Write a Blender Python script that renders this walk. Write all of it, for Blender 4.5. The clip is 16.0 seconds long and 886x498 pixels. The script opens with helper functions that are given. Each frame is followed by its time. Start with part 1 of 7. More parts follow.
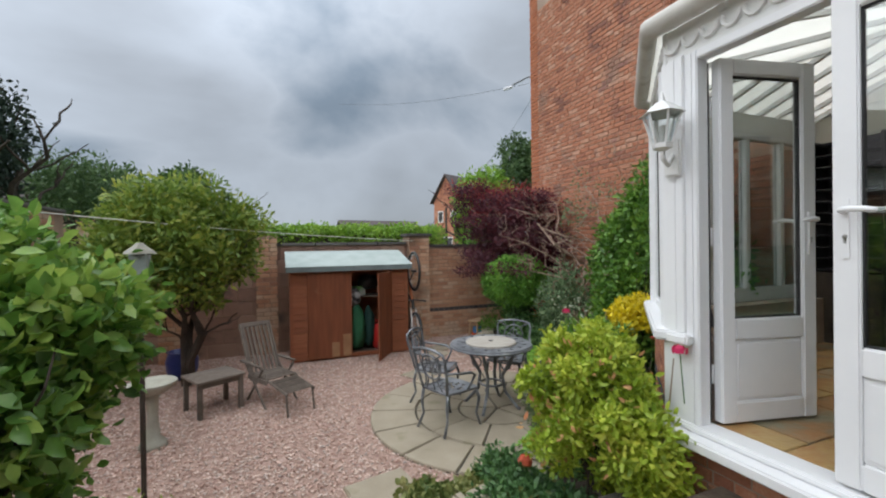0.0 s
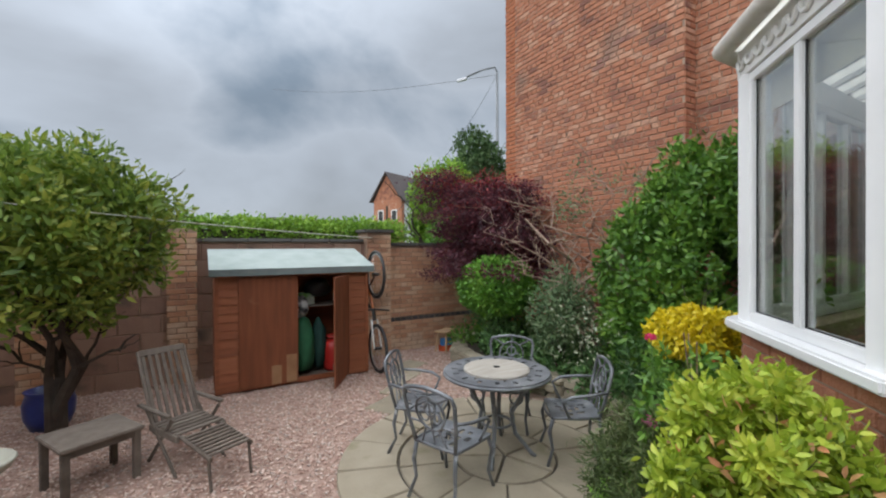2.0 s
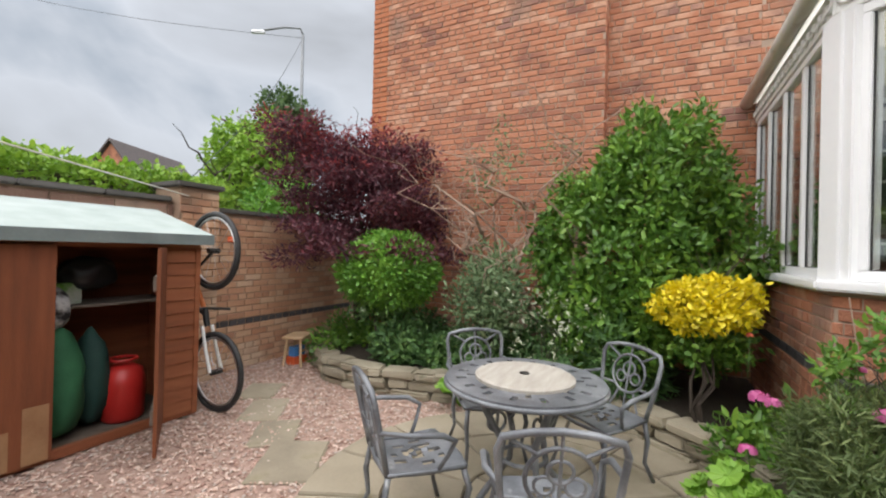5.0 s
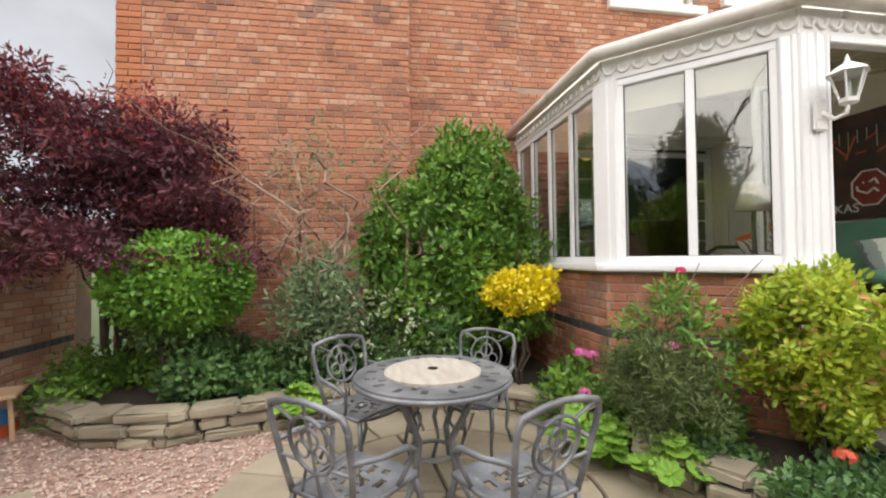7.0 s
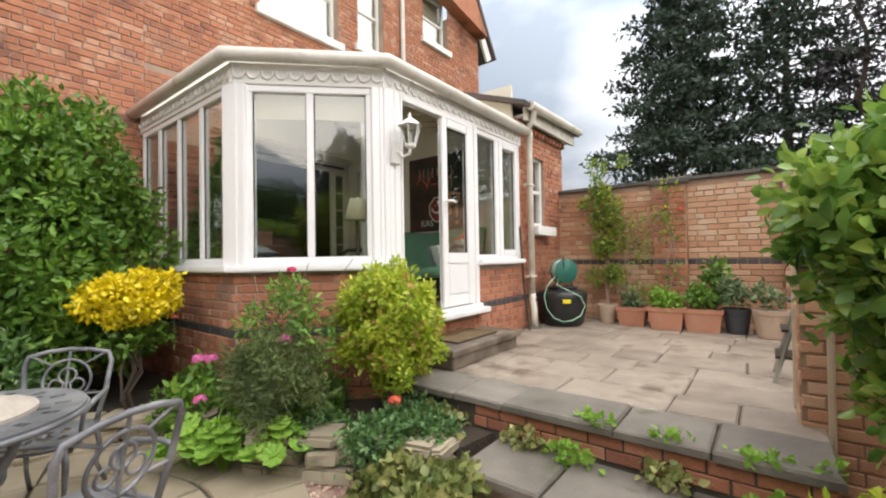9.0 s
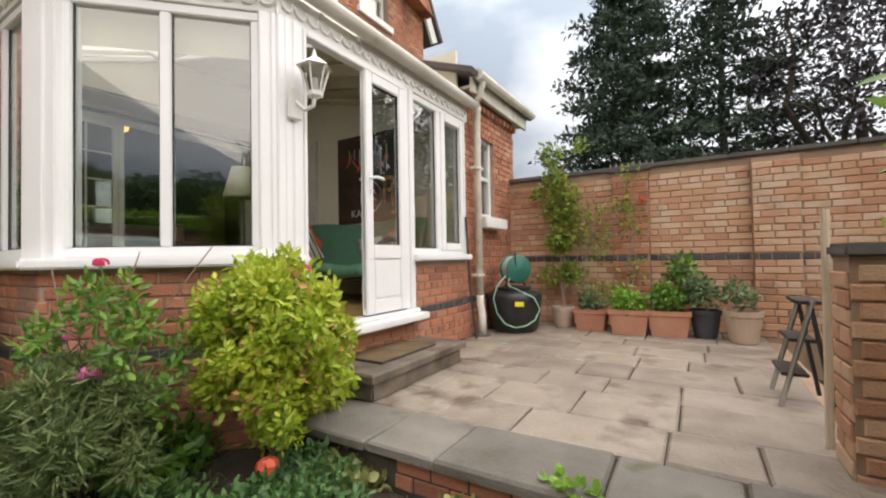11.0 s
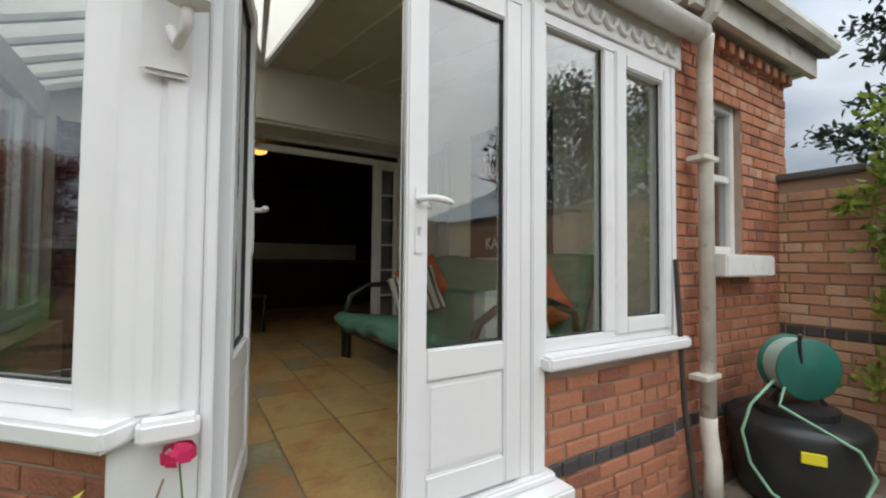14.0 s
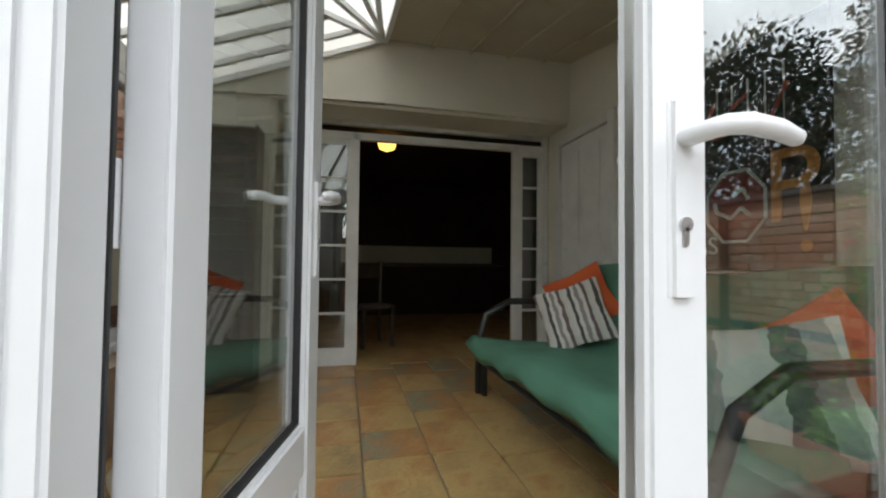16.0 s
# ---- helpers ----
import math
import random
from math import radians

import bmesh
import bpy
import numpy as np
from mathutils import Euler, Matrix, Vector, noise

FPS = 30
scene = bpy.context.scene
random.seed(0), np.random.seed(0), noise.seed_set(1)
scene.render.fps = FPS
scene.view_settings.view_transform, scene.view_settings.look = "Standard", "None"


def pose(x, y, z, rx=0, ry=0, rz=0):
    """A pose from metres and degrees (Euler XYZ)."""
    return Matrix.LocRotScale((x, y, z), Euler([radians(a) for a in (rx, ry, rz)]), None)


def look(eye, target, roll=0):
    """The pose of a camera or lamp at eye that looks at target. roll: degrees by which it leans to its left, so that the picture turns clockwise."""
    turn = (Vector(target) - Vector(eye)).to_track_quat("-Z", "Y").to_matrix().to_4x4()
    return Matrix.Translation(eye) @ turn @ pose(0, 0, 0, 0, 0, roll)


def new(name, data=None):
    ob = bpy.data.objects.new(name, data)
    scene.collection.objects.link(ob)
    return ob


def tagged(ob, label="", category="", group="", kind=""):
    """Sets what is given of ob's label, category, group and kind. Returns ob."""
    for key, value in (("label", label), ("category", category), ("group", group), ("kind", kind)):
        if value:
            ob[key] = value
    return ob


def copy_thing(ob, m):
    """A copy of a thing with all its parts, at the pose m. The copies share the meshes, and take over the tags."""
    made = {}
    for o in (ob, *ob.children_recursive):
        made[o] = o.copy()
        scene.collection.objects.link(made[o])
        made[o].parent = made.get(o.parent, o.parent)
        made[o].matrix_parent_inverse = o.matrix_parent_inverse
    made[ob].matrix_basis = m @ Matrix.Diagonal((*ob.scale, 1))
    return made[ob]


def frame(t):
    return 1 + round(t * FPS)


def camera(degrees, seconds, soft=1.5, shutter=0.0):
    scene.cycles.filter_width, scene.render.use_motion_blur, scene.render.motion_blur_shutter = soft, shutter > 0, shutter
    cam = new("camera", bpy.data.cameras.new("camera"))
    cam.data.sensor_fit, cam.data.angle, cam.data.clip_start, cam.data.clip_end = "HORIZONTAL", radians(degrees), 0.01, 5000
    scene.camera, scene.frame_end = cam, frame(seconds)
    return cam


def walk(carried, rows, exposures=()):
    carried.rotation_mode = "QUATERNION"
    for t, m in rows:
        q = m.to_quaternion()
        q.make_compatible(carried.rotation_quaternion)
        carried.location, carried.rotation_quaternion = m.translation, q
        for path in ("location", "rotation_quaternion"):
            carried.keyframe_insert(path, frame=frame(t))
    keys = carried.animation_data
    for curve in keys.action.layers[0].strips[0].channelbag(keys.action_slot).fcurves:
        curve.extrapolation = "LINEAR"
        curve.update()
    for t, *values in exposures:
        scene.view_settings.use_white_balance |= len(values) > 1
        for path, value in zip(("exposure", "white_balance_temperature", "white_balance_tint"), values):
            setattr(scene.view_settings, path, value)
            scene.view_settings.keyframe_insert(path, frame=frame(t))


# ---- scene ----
cam = camera(93.6, 16.0, soft=2.1)
PATH = [
    (0, (-0.17, -0.023, 1.854), (0.563, 1.837, 1.841), -0.8),
    (0.5, (-0.085, 0.257, 1.881), (0.755, 2.072, 1.864), -0.7),
    (1, (-0.129, 0.568, 1.883), (0.785, 2.347, 1.865), -0.6),
    (1.5, (-0.184, 0.904, 1.878), (0.779, 2.657, 1.86), -0.4),
    (2, (-0.171, 1.294, 1.822), (0.839, 3.02, 1.811), -0.2),
    (2.5, (-0.121, 1.656, 1.809), (0.928, 3.359, 1.803), -0.2),
    (3, (-0.07, 2.075, 1.775), (1.04, 3.738, 1.781), -0.1),
    (3.5, (-0.004, 2.351, 1.716), (1.204, 3.944, 1.721), -0.1),
    (3.7, (0.022, 2.45, 1.691), (1.297, 3.991, 1.693), 0.2),
    (5.8, (-0.513, 4.166, 1.356), (1.435, 4.617, 1.399), 0.9),
    (6, (-0.52, 4.276, 1.343), (1.449, 4.626, 1.397), 0.6),
    (6.5, (-0.454, 4.427, 1.343), (1.544, 4.487, 1.4), 0.1),
    (7, (-0.39, 4.509, 1.422), (1.585, 4.196, 1.466), -0.6),
    (7.5, (-0.396, 4.471, 1.457), (1.468, 3.747, 1.497), -1.2),
    (8, (-0.495, 4.34, 1.449), (1.175, 3.24, 1.487), -1.4),
    (8.5, (-0.57, 4.285, 1.444), (0.854, 2.882, 1.479), -1.3),
    (9, (-0.669, 4.291, 1.401), (0.555, 2.711, 1.439), -1.0),
    (9.5, (-0.678, 4.308, 1.359), (0.427, 2.642, 1.39), -0.7),
    (10, (-0.59, 4.179, 1.312), (0.444, 2.467, 1.349), -0.9),
    (10.2, (-0.534, 4.041, 1.299), (0.487, 2.322, 1.342), -1.1),
    (12.3, (0.192, 2.362, 1.392), (1.319, 0.71, 1.405), 0.3),
    (12.5, (0.263, 2.181, 1.411), (1.463, 0.581, 1.43), -0.1),
    (13, (0.424, 1.892, 1.635), (1.8, 0.441, 1.679), 0.1),
    (13.5, (0.527, 1.713, 1.657), (2.085, 0.46, 1.709), 0.3),
    (14, (0.611, 1.603, 1.752), (2.315, 0.557, 1.817), 0.5),
    (14.5, (0.805, 1.531, 1.774), (2.618, 0.689, 1.837), 0.5),
    (15, (1.056, 1.424, 1.776), (2.94, 0.756, 1.843), 0.7),
    (15.5, (1.249, 1.33, 1.788), (3.176, 0.798, 1.849), 0.6),
    (16, (1.49, 1.296, 1.824), (3.432, 0.845, 1.885), 0.6),
]
walk(cam, [(t, look(eye, target, roll)) for t, eye, target, roll in PATH],
     [(0, 0.0, 6650, 9), (3, 0.17, 6700, 10), (6, 0.60, 7350, 13), (9, 0.62, 7500, 14), (12.5, 0.16, 7600, 13), (14, 0.0, 6900, 9), (15, 0.02, 6700, 8), (15.5, 0.14, 6650, 8), (16, 0.50, 6650, 8)])

# ---- world and light ----
world = bpy.data.worlds.new("sky")
scene.world = world
world.use_nodes = True
wn, wl = world.node_tree.nodes, world.node_tree.links
wn.clear()
w_out = wn.new("ShaderNodeOutputWorld")
w_bg = wn.new("ShaderNodeBackground")
w_sky = wn.new("ShaderNodeTexSky")
w_sky.sky_type, w_sky.sun_disc = "NISHITA", False
w_sky.sun_elevation, w_sky.sun_rotation = radians(59), radians(277)
w_co = wn.new("ShaderNodeTexCoord")
w_map = wn.new("ShaderNodeMapping")
w_map.inputs["Scale"].default_value = (1.0, 1.0, 1.7)
w_map.inputs["Location"].default_value = (0.4, 0.9, 0.2)
w_no = wn.new("ShaderNodeTexNoise")
w_no.inputs["Scale"].default_value, w_no.inputs["Detail"].default_value = 1.7, 6
w_no.inputs["Roughness"].default_value = 0.5
w_no.inputs["Distortion"].default_value = 0.25
w_ramp = wn.new("ShaderNodeValToRGB")
for e, (p, c) in zip([w_ramp.color_ramp.elements[0], w_ramp.color_ramp.elements[1], w_ramp.color_ramp.elements.new(0.52)],
                     [(0.36, (2.3, 2.95, 3.8, 1)), (0.66, (7.8, 8.0, 8.3, 1)), (0.50, (4.7, 5.3, 6.2, 1))]):
    e.position, e.color = p, c
w_mix = wn.new("ShaderNodeMixRGB")
w_mix.inputs[0].default_value = 0.93
wl.new(w_co.outputs["Generated"], w_map.inputs[0])
wl.new(w_map.outputs[0], w_no.inputs["Vector"])
wl.new(w_no.outputs["Fac"], w_ramp.inputs[0])
wl.new(w_sky.outputs[0], w_mix.inputs[1])
wl.new(w_ramp.outputs[0], w_mix.inputs[2])
# the cloud is brighter towards the hidden sun
w_dot = wn.new("ShaderNodeVectorMath")
w_dot.operation = "DOT_PRODUCT"
w_dot.inputs[1].default_value = (-0.30, -0.12, 0.946)
w_rng = wn.new("ShaderNodeMapRange")
w_rng.inputs[1].default_value, w_rng.inputs[2].default_value = 0.15, 1.0
w_rng.inputs[3].default_value, w_rng.inputs[4].default_value = 1.0, 3.6
w_mul = wn.new("ShaderNodeVectorMath")
w_mul.operation = "SCALE"
wl.new(w_co.outputs["Generated"], w_dot.inputs[0])
wl.new(w_dot.outputs["Value"], w_rng.inputs[0])
wl.new(w_mix.outputs[0], w_mul.inputs[0])
wl.new(w_rng.outputs[0], w_mul.inputs["Scale"])
wl.new(w_mul.outputs[0], w_bg.inputs[0])
w_bg.inputs[1].default_value = 0.1
wl.new(w_bg.outputs[0], w_out.inputs[0])

sun = new("sun", bpy.data.lights.new("sun", "SUN"))
sun.data.energy, sun.data.angle, sun.data.color = 2.3, radians(120), (1.0, 0.96, 0.9)
sun.matrix_world = look((-5.0, 0.6, 8.5), (0, 0, 0))


# ---- materials ----
def mat(name, colours, rough=0.7, scale=8.0, fine=60.0, bump=0.2, metal=0.0, island=0.0, hue=0.0, sheen=0.0, mode="Object", translucent=0.0, stretch=(1, 1, 1), spread=1.0, bumpdist=0.004, stain=None):
    """A surface whose colour wanders between the given ones, broad and fine, with relief and, per piece, a shift of tone."""
    m = bpy.data.materials.new(name)
    m.use_nodes = True
    n, l = m.node_tree.nodes, m.node_tree.links
    b = n["Principled BSDF"]
    co = n.new("ShaderNodeTexCoord")
    mp = n.new("ShaderNodeMapping")
    mp.inputs["Scale"].default_value = stretch
    l.new(co.outputs[mode], mp.inputs[0])
    big = n.new("ShaderNodeTexNoise")
    big.inputs["Scale"].default_value, big.inputs["Detail"].default_value = scale, 5
    small = n.new("ShaderNodeTexNoise")
    small.inputs["Scale"].default_value, small.inputs["Detail"].default_value = fine, 4
    l.new(mp.outputs[0], big.inputs["Vector"])
    l.new(mp.outputs[0], small.inputs["Vector"])
    add = n.new("ShaderNodeMath")
    add.operation = "MULTIPLY_ADD"
    add.inputs[1].default_value = 0.35
    l.new(small.outputs["Fac"], add.inputs[0])
    sc = n.new("ShaderNodeMath")
    sc.operation = "MULTIPLY_ADD"
    sc.inputs[1].default_value = 1.6 * spread
    sc.inputs[2].default_value = -0.8 * spread + 0.5 - 0.175
    l.new(big.outputs["Fac"], sc.inputs[0])
    l.new(sc.outputs[0], add.inputs[2])
    fac = add.outputs[0]
    if island:
        geo = n.new("ShaderNodeNewGeometry")
        oi = n.new("ShaderNodeObjectInfo")
        s = n.new("ShaderNodeMath")
        l.new(geo.outputs["Random Per Island"], s.inputs[0])
        l.new(oi.outputs["Random"], s.inputs[1])
        fr = n.new("ShaderNodeMath")
        fr.operation = "FRACT"
        l.new(s.outputs[0], fr.inputs[0])
        mx = n.new("ShaderNodeMath")
        mx.operation = "MULTIPLY_ADD"
        mx.inputs[1].default_value = island
        l.new(fr.outputs[0], mx.inputs[0])
        lo = n.new("ShaderNodeMath")
        lo.operation = "MULTIPLY_ADD"
        lo.inputs[1].default_value = 1 - island
        lo.inputs[2].default_value = 0
        l.new(fac, lo.inputs[0])
        l.new(lo.outputs[0], mx.inputs[2])
        fac = mx.outputs[0]
    ramp = n.new("ShaderNodeValToRGB")
    k = len(colours)
    els = ramp.color_ramp.elements
    while len(els) < k:
        els.new(0.5)
    for i, c in enumerate(colours):
        els[i].position = 0.08 + 0.84 * i / max(1, k - 1)
        els[i].color = (*c, 1)
    l.new(fac, ramp.inputs[0])
    col = ramp.outputs[0]
    if stain:
        sn = n.new("ShaderNodeTexNoise")
        sn.inputs["Scale"].default_value, sn.inputs["Detail"].default_value = stain[0], 6
        l.new(co.outputs[mode], sn.inputs["Vector"])
        sr = n.new("ShaderNodeValToRGB")
        sr.color_ramp.elements[0].position, sr.color_ramp.elements[1].position = stain[1], stain[1] + 0.16
        l.new(sn.outputs["Fac"], sr.inputs[0])
        mixc = n.new("ShaderNodeMixRGB")
        l.new(sr.outputs[0], mixc.inputs[0])
        l.new(col, mixc.inputs[1])
        mixc.inputs[2].default_value = (*stain[2], 1)
        col = mixc.outputs[0]
    l.new(col, b.inputs["Base Color"])
    b.inputs["Roughness"].default_value, b.inputs["Metallic"].default_value = rough, metal
    if bump:
        bp = n.new("ShaderNodeBump")
        bp.inputs["Strength"].default_value, bp.inputs["Distance"].default_value = bump, bumpdist
        l.new(small.outputs["Fac"], bp.inputs["Height"])
        l.new(bp.outputs[0], b.inputs["Normal"])
    if translucent:
        tr = n.new("ShaderNodeBsdfTranslucent")
        l.new(col, tr.inputs[0])
        ms = n.new("ShaderNodeMixShader")
        ms.inputs[0].default_value = translucent
        l.new(b.outputs[0], ms.inputs[1])
        l.new(tr.outputs[0], ms.inputs[2])
        l.new(ms.outputs[0], n["Material Output"].inputs[0])
    return m


def leafmat(name, a, b, c, rough=0.45, translucent=0.3):
    return mat(name, [a, b, c], rough, 3.2, 40, 0.1, island=0.5, translucent=translucent, spread=1.5)


def glassmat(name, tint=(0.93, 0.96, 0.95)):
    m = bpy.data.materials.new(name)
    m.use_nodes = True
    n, l = m.node_tree.nodes, m.node_tree.links
    n.remove(n["Principled BSDF"])
    t = n.new("ShaderNodeBsdfTransparent")
    t.inputs[0].default_value = (*tint, 1)
    g = n.new("ShaderNodeBsdfGlossy")
    g.inputs["Roughness"].default_value = 0.015
    lw = n.new("ShaderNodeLayerWeight")
    pw = n.new("ShaderNodeMath")
    pw.operation = "POWER"
    pw.inputs[1].default_value = 2.6
    l.new(lw.outputs["Facing"], pw.inputs[0])
    f = n.new("ShaderNodeMath")
    f.operation = "MULTIPLY_ADD"
    f.inputs[1].default_value, f.inputs[2].default_value = 0.85, 0.13
    l.new(pw.outputs[0], f.inputs[0])
    s = n.new("ShaderNodeMixShader")
    l.new(f.outputs[0], s.inputs[0])
    l.new(t.outputs[0], s.inputs[1])
    l.new(g.outputs[0], s.inputs[2])
    l.new(s.outputs[0], n["Material Output"].inputs[0])
    return m


BRICK = mat("red_brick", [(0.21, 0.09, 0.065), (0.34, 0.135, 0.08), (0.45, 0.19, 0.11), (0.40, 0.155, 0.085), (0.54, 0.30, 0.20), (0.27, 0.13, 0.10)], 0.9, 2.2, 70, 0.8, island=0.5, spread=1.7, bumpdist=0.01, stain=(1.4, 0.585, (0.26, 0.15, 0.11)))
BRICK_OLD = mat("weathered_brick", [(0.30, 0.16, 0.11), (0.46, 0.235, 0.14), (0.54, 0.32, 0.20), (0.58, 0.42, 0.30), (0.44, 0.30, 0.21)], 0.92, 1.6, 80, 0.6, island=0.4, spread=1.4, bumpdist=0.008, stain=(1.2, 0.57, (0.21, 0.135, 0.095)))
# Orange for the house's corner strip, with its sunlit look put into the colour.
BRICK_SUNLIT = mat("sunlit_orange_brick", [(0.34, 0.11, 0.05), (0.47, 0.17, 0.08)], 0.9, 3, 90, 0.4, island=0.5)
BLUE_BRICK = mat("blue_brick", [(0.045, 0.042, 0.045), (0.095, 0.085, 0.085)], 0.7, 4, 90, 0.3, island=0.5)
MORTAR = mat("mortar", [(0.27, 0.19, 0.145), (0.44, 0.34, 0.265)], 0.95, 3, 120, 0.4)
MORTAR_OLD = mat("old_mortar", [(0.27, 0.175, 0.12), (0.40, 0.28, 0.20)], 0.95, 3, 120, 0.5)
DOORSTEP = mat("damp_brown_stone", [(0.09, 0.075, 0.06), (0.16, 0.13, 0.10), (0.24, 0.20, 0.155)], 0.5, 5, 50, 0.6, bumpdist=0.01, stain=(4, 0.5, (0.075, 0.055, 0.04)))
STONE = mat("sandstone", [(0.17, 0.145, 0.105), (0.30, 0.26, 0.19), (0.40, 0.35, 0.26)], 0.9, 4, 60, 0.5, island=0.4, bumpdist=0.01, stain=(6, 0.6, (0.13, 0.13, 0.08)))
PAVING = mat("paving_slab", [(0.19, 0.155, 0.125), (0.28, 0.235, 0.19), (0.36, 0.305, 0.25)], 0.45, 3.2, 38, 0.9, island=0.35, spread=1.7, bumpdist=0.012, stain=(3.4, 0.545, (0.13, 0.095, 0.068)))
PAVING_GREY = mat("grey_slab", [(0.105, 0.095, 0.08), (0.165, 0.15, 0.128), (0.225, 0.205, 0.175)], 0.8, 3, 60, 0.6, island=0.35, spread=1.4, bumpdist=0.01, stain=(5, 0.60, (0.085, 0.085, 0.05)))
PAVING_WARM = mat("buff_slab", [(0.20, 0.17, 0.125), (0.30, 0.255, 0.185), (0.37, 0.32, 0.24)], 0.9, 3, 50, 0.4, island=0.35, stain=(4, 0.6, (0.20, 0.18, 0.10)))
JOINT = mat("dark_joint", [(0.055, 0.048, 0.036), (0.10, 0.085, 0.065)], 0.95, 6, 80, 0.4)
SOIL = mat("soil", [(0.028, 0.02, 0.014), (0.06, 0.045, 0.03)], 0.98, 6, 60, 1.0, bumpdist=0.02)
PEBBLE = mat("pink_gravel", [(0.32, 0.19, 0.15), (0.55, 0.37, 0.30), (0.68, 0.53, 0.45), (0.40, 0.33, 0.29)], 0.85, 1.2, 60, 0.2, island=0.85)
GRAVEL_BED = mat("gravel_bed", [(0.22, 0.135, 0.105), (0.42, 0.28, 0.225), (0.52, 0.38, 0.32)], 0.95, 14, 70, 1.0, bumpdist=0.02)
GRASS = mat("far_ground", [(0.05, 0.08, 0.025), (0.08, 0.10, 0.045)], 0.95, 0.3, 9, 0.5)
UPVC = mat("white_upvc", [(0.74, 0.75, 0.76), (0.82, 0.82, 0.82)], 0.32, 1.2, 25, 0.03, stain=(3, 0.68, (0.62, 0.61, 0.57)))
WHITE = mat("white_paint", [(0.66, 0.66, 0.64), (0.80, 0.80, 0.78)], 0.5, 5, 60, 0.15, stain=(8, 0.66, (0.45, 0.43, 0.38)))
GUTTER = mat("aged_white_gutter", [(0.50, 0.48, 0.43), (0.70, 0.68, 0.63)], 0.5, 3, 30, 0.1, stain=(5, 0.58, (0.36, 0.33, 0.27)))
PIPE = mat("flaking_cream_pipe", [(0.55, 0.51, 0.44), (0.74, 0.71, 0.63)], 0.7, 6, 40, 0.3, stain=(9, 0.6, (0.20, 0.16, 0.12)))
RUBBER = mat("black_rubber", [(0.012, 0.012, 0.013), (0.03, 0.03, 0.03)], 0.6, 8, 60, 0.1)
PANE = glassmat("window_glass")
ROOFPANE = mat("opal_roof_sheet", [(0.84, 0.84, 0.80), (0.90, 0.90, 0.86)], 0.4, 1, 30, 0.05, translucent=0.9)
CREAM = mat("cream_plaster", [(0.70, 0.67, 0.57), (0.78, 0.75, 0.66)], 0.85, 2, 60, 0.1)
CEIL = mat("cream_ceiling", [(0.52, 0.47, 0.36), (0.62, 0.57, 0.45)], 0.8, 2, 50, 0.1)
# Near-black colours stand in for the shade of unlit rooms.
DARK = mat("unlit_room_shade", [(0.022, 0.017, 0.014), (0.055, 0.042, 0.034)], 0.8, 2, 50, 0.1)
SLATE_FLOOR = mat("slate_tile", [(0.17, 0.15, 0.09), (0.38, 0.25, 0.105), (0.48, 0.33, 0.14), (0.40, 0.20, 0.075), (0.25, 0.24, 0.165), (0.44, 0.34, 0.18)], 0.36, 3.2, 40, 0.7, island=0.5, spread=1.5, bumpdist=0.008, stain=(4, 0.58, (0.20, 0.105, 0.045)))
GROUT = mat("tile_grout", [(0.27, 0.22, 0.16), (0.36, 0.31, 0.23)], 0.9, 6, 80, 0.2)
ROOF_TILE = mat("roof_tile", [(0.06, 0.05, 0.05), (0.12, 0.095, 0.09)], 0.85, 3, 40, 0.4, island=0.4)
TERRACOTTA = mat("terracotta", [(0.36, 0.15, 0.09), (0.47, 0.21, 0.13), (0.52, 0.29, 0.20)], 0.85, 4, 60, 0.25, island=0.25, stain=(5, 0.62, (0.50, 0.40, 0.33)))
TERRA_PALE = mat("pale_terracotta", [(0.42, 0.30, 0.22), (0.54, 0.42, 0.32)], 0.85, 4, 60, 0.25)
SHED_WOOD = mat("orange_stained_wood", [(0.15, 0.046, 0.018), (0.26, 0.08, 0.032), (0.34, 0.12, 0.052)], 0.7, 3, 40, 0.35, island=0.3, stretch=(0.5, 1, 5))
SHED_WOOD_V = mat("orange_stained_door", [(0.13, 0.038, 0.014), (0.19, 0.054, 0.019), (0.235, 0.075, 0.028)], 0.7, 3, 40, 0.35, stretch=(5, 5, 0.5), stain=(3, 0.66, (0.30, 0.17, 0.085)))
FELT = mat("green_grey_roof_felt", [(0.30, 0.36, 0.34), (0.43, 0.49, 0.47)], 0.9, 4, 120, 0.5)
GREYWOOD = mat("weathered_teak", [(0.075, 0.058, 0.045), (0.14, 0.112, 0.09), (0.20, 0.165, 0.135)], 0.85, 4, 60, 0.4, island=0.4, stretch=(3, 3, 3))
PALEWOOD = mat("pale_pine", [(0.46, 0.30, 0.17), (0.60, 0.42, 0.26)], 0.6, 4, 50, 0.2)
POSTWOOD = mat("bleached_stake", [(0.45, 0.36, 0.25), (0.60, 0.50, 0.37)], 0.8, 4, 50, 0.2)
CAST = mat("grey_painted_cast_metal", [(0.085, 0.09, 0.10), (0.165, 0.175, 0.19), (0.27, 0.28, 0.295)], 0.45, 6, 70, 0.2, metal=0.25, stain=(9, 0.62, (0.42, 0.43, 0.42)))
LAZY = mat("weathered_round_board", [(0.30, 0.27, 0.23), (0.44, 0.41, 0.36)], 0.85, 4, 60, 0.3, stretch=(1, 6, 1))
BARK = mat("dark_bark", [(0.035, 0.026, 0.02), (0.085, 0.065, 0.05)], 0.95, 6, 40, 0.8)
TWIG = mat("bare_twig", [(0.22, 0.14, 0.105), (0.40, 0.29, 0.22)], 0.9, 6, 60, 0.3)
BLACK = mat("black_plastic", [(0.012, 0.013, 0.014), (0.028, 0.03, 0.032)], 0.38, 5, 60, 0.1)
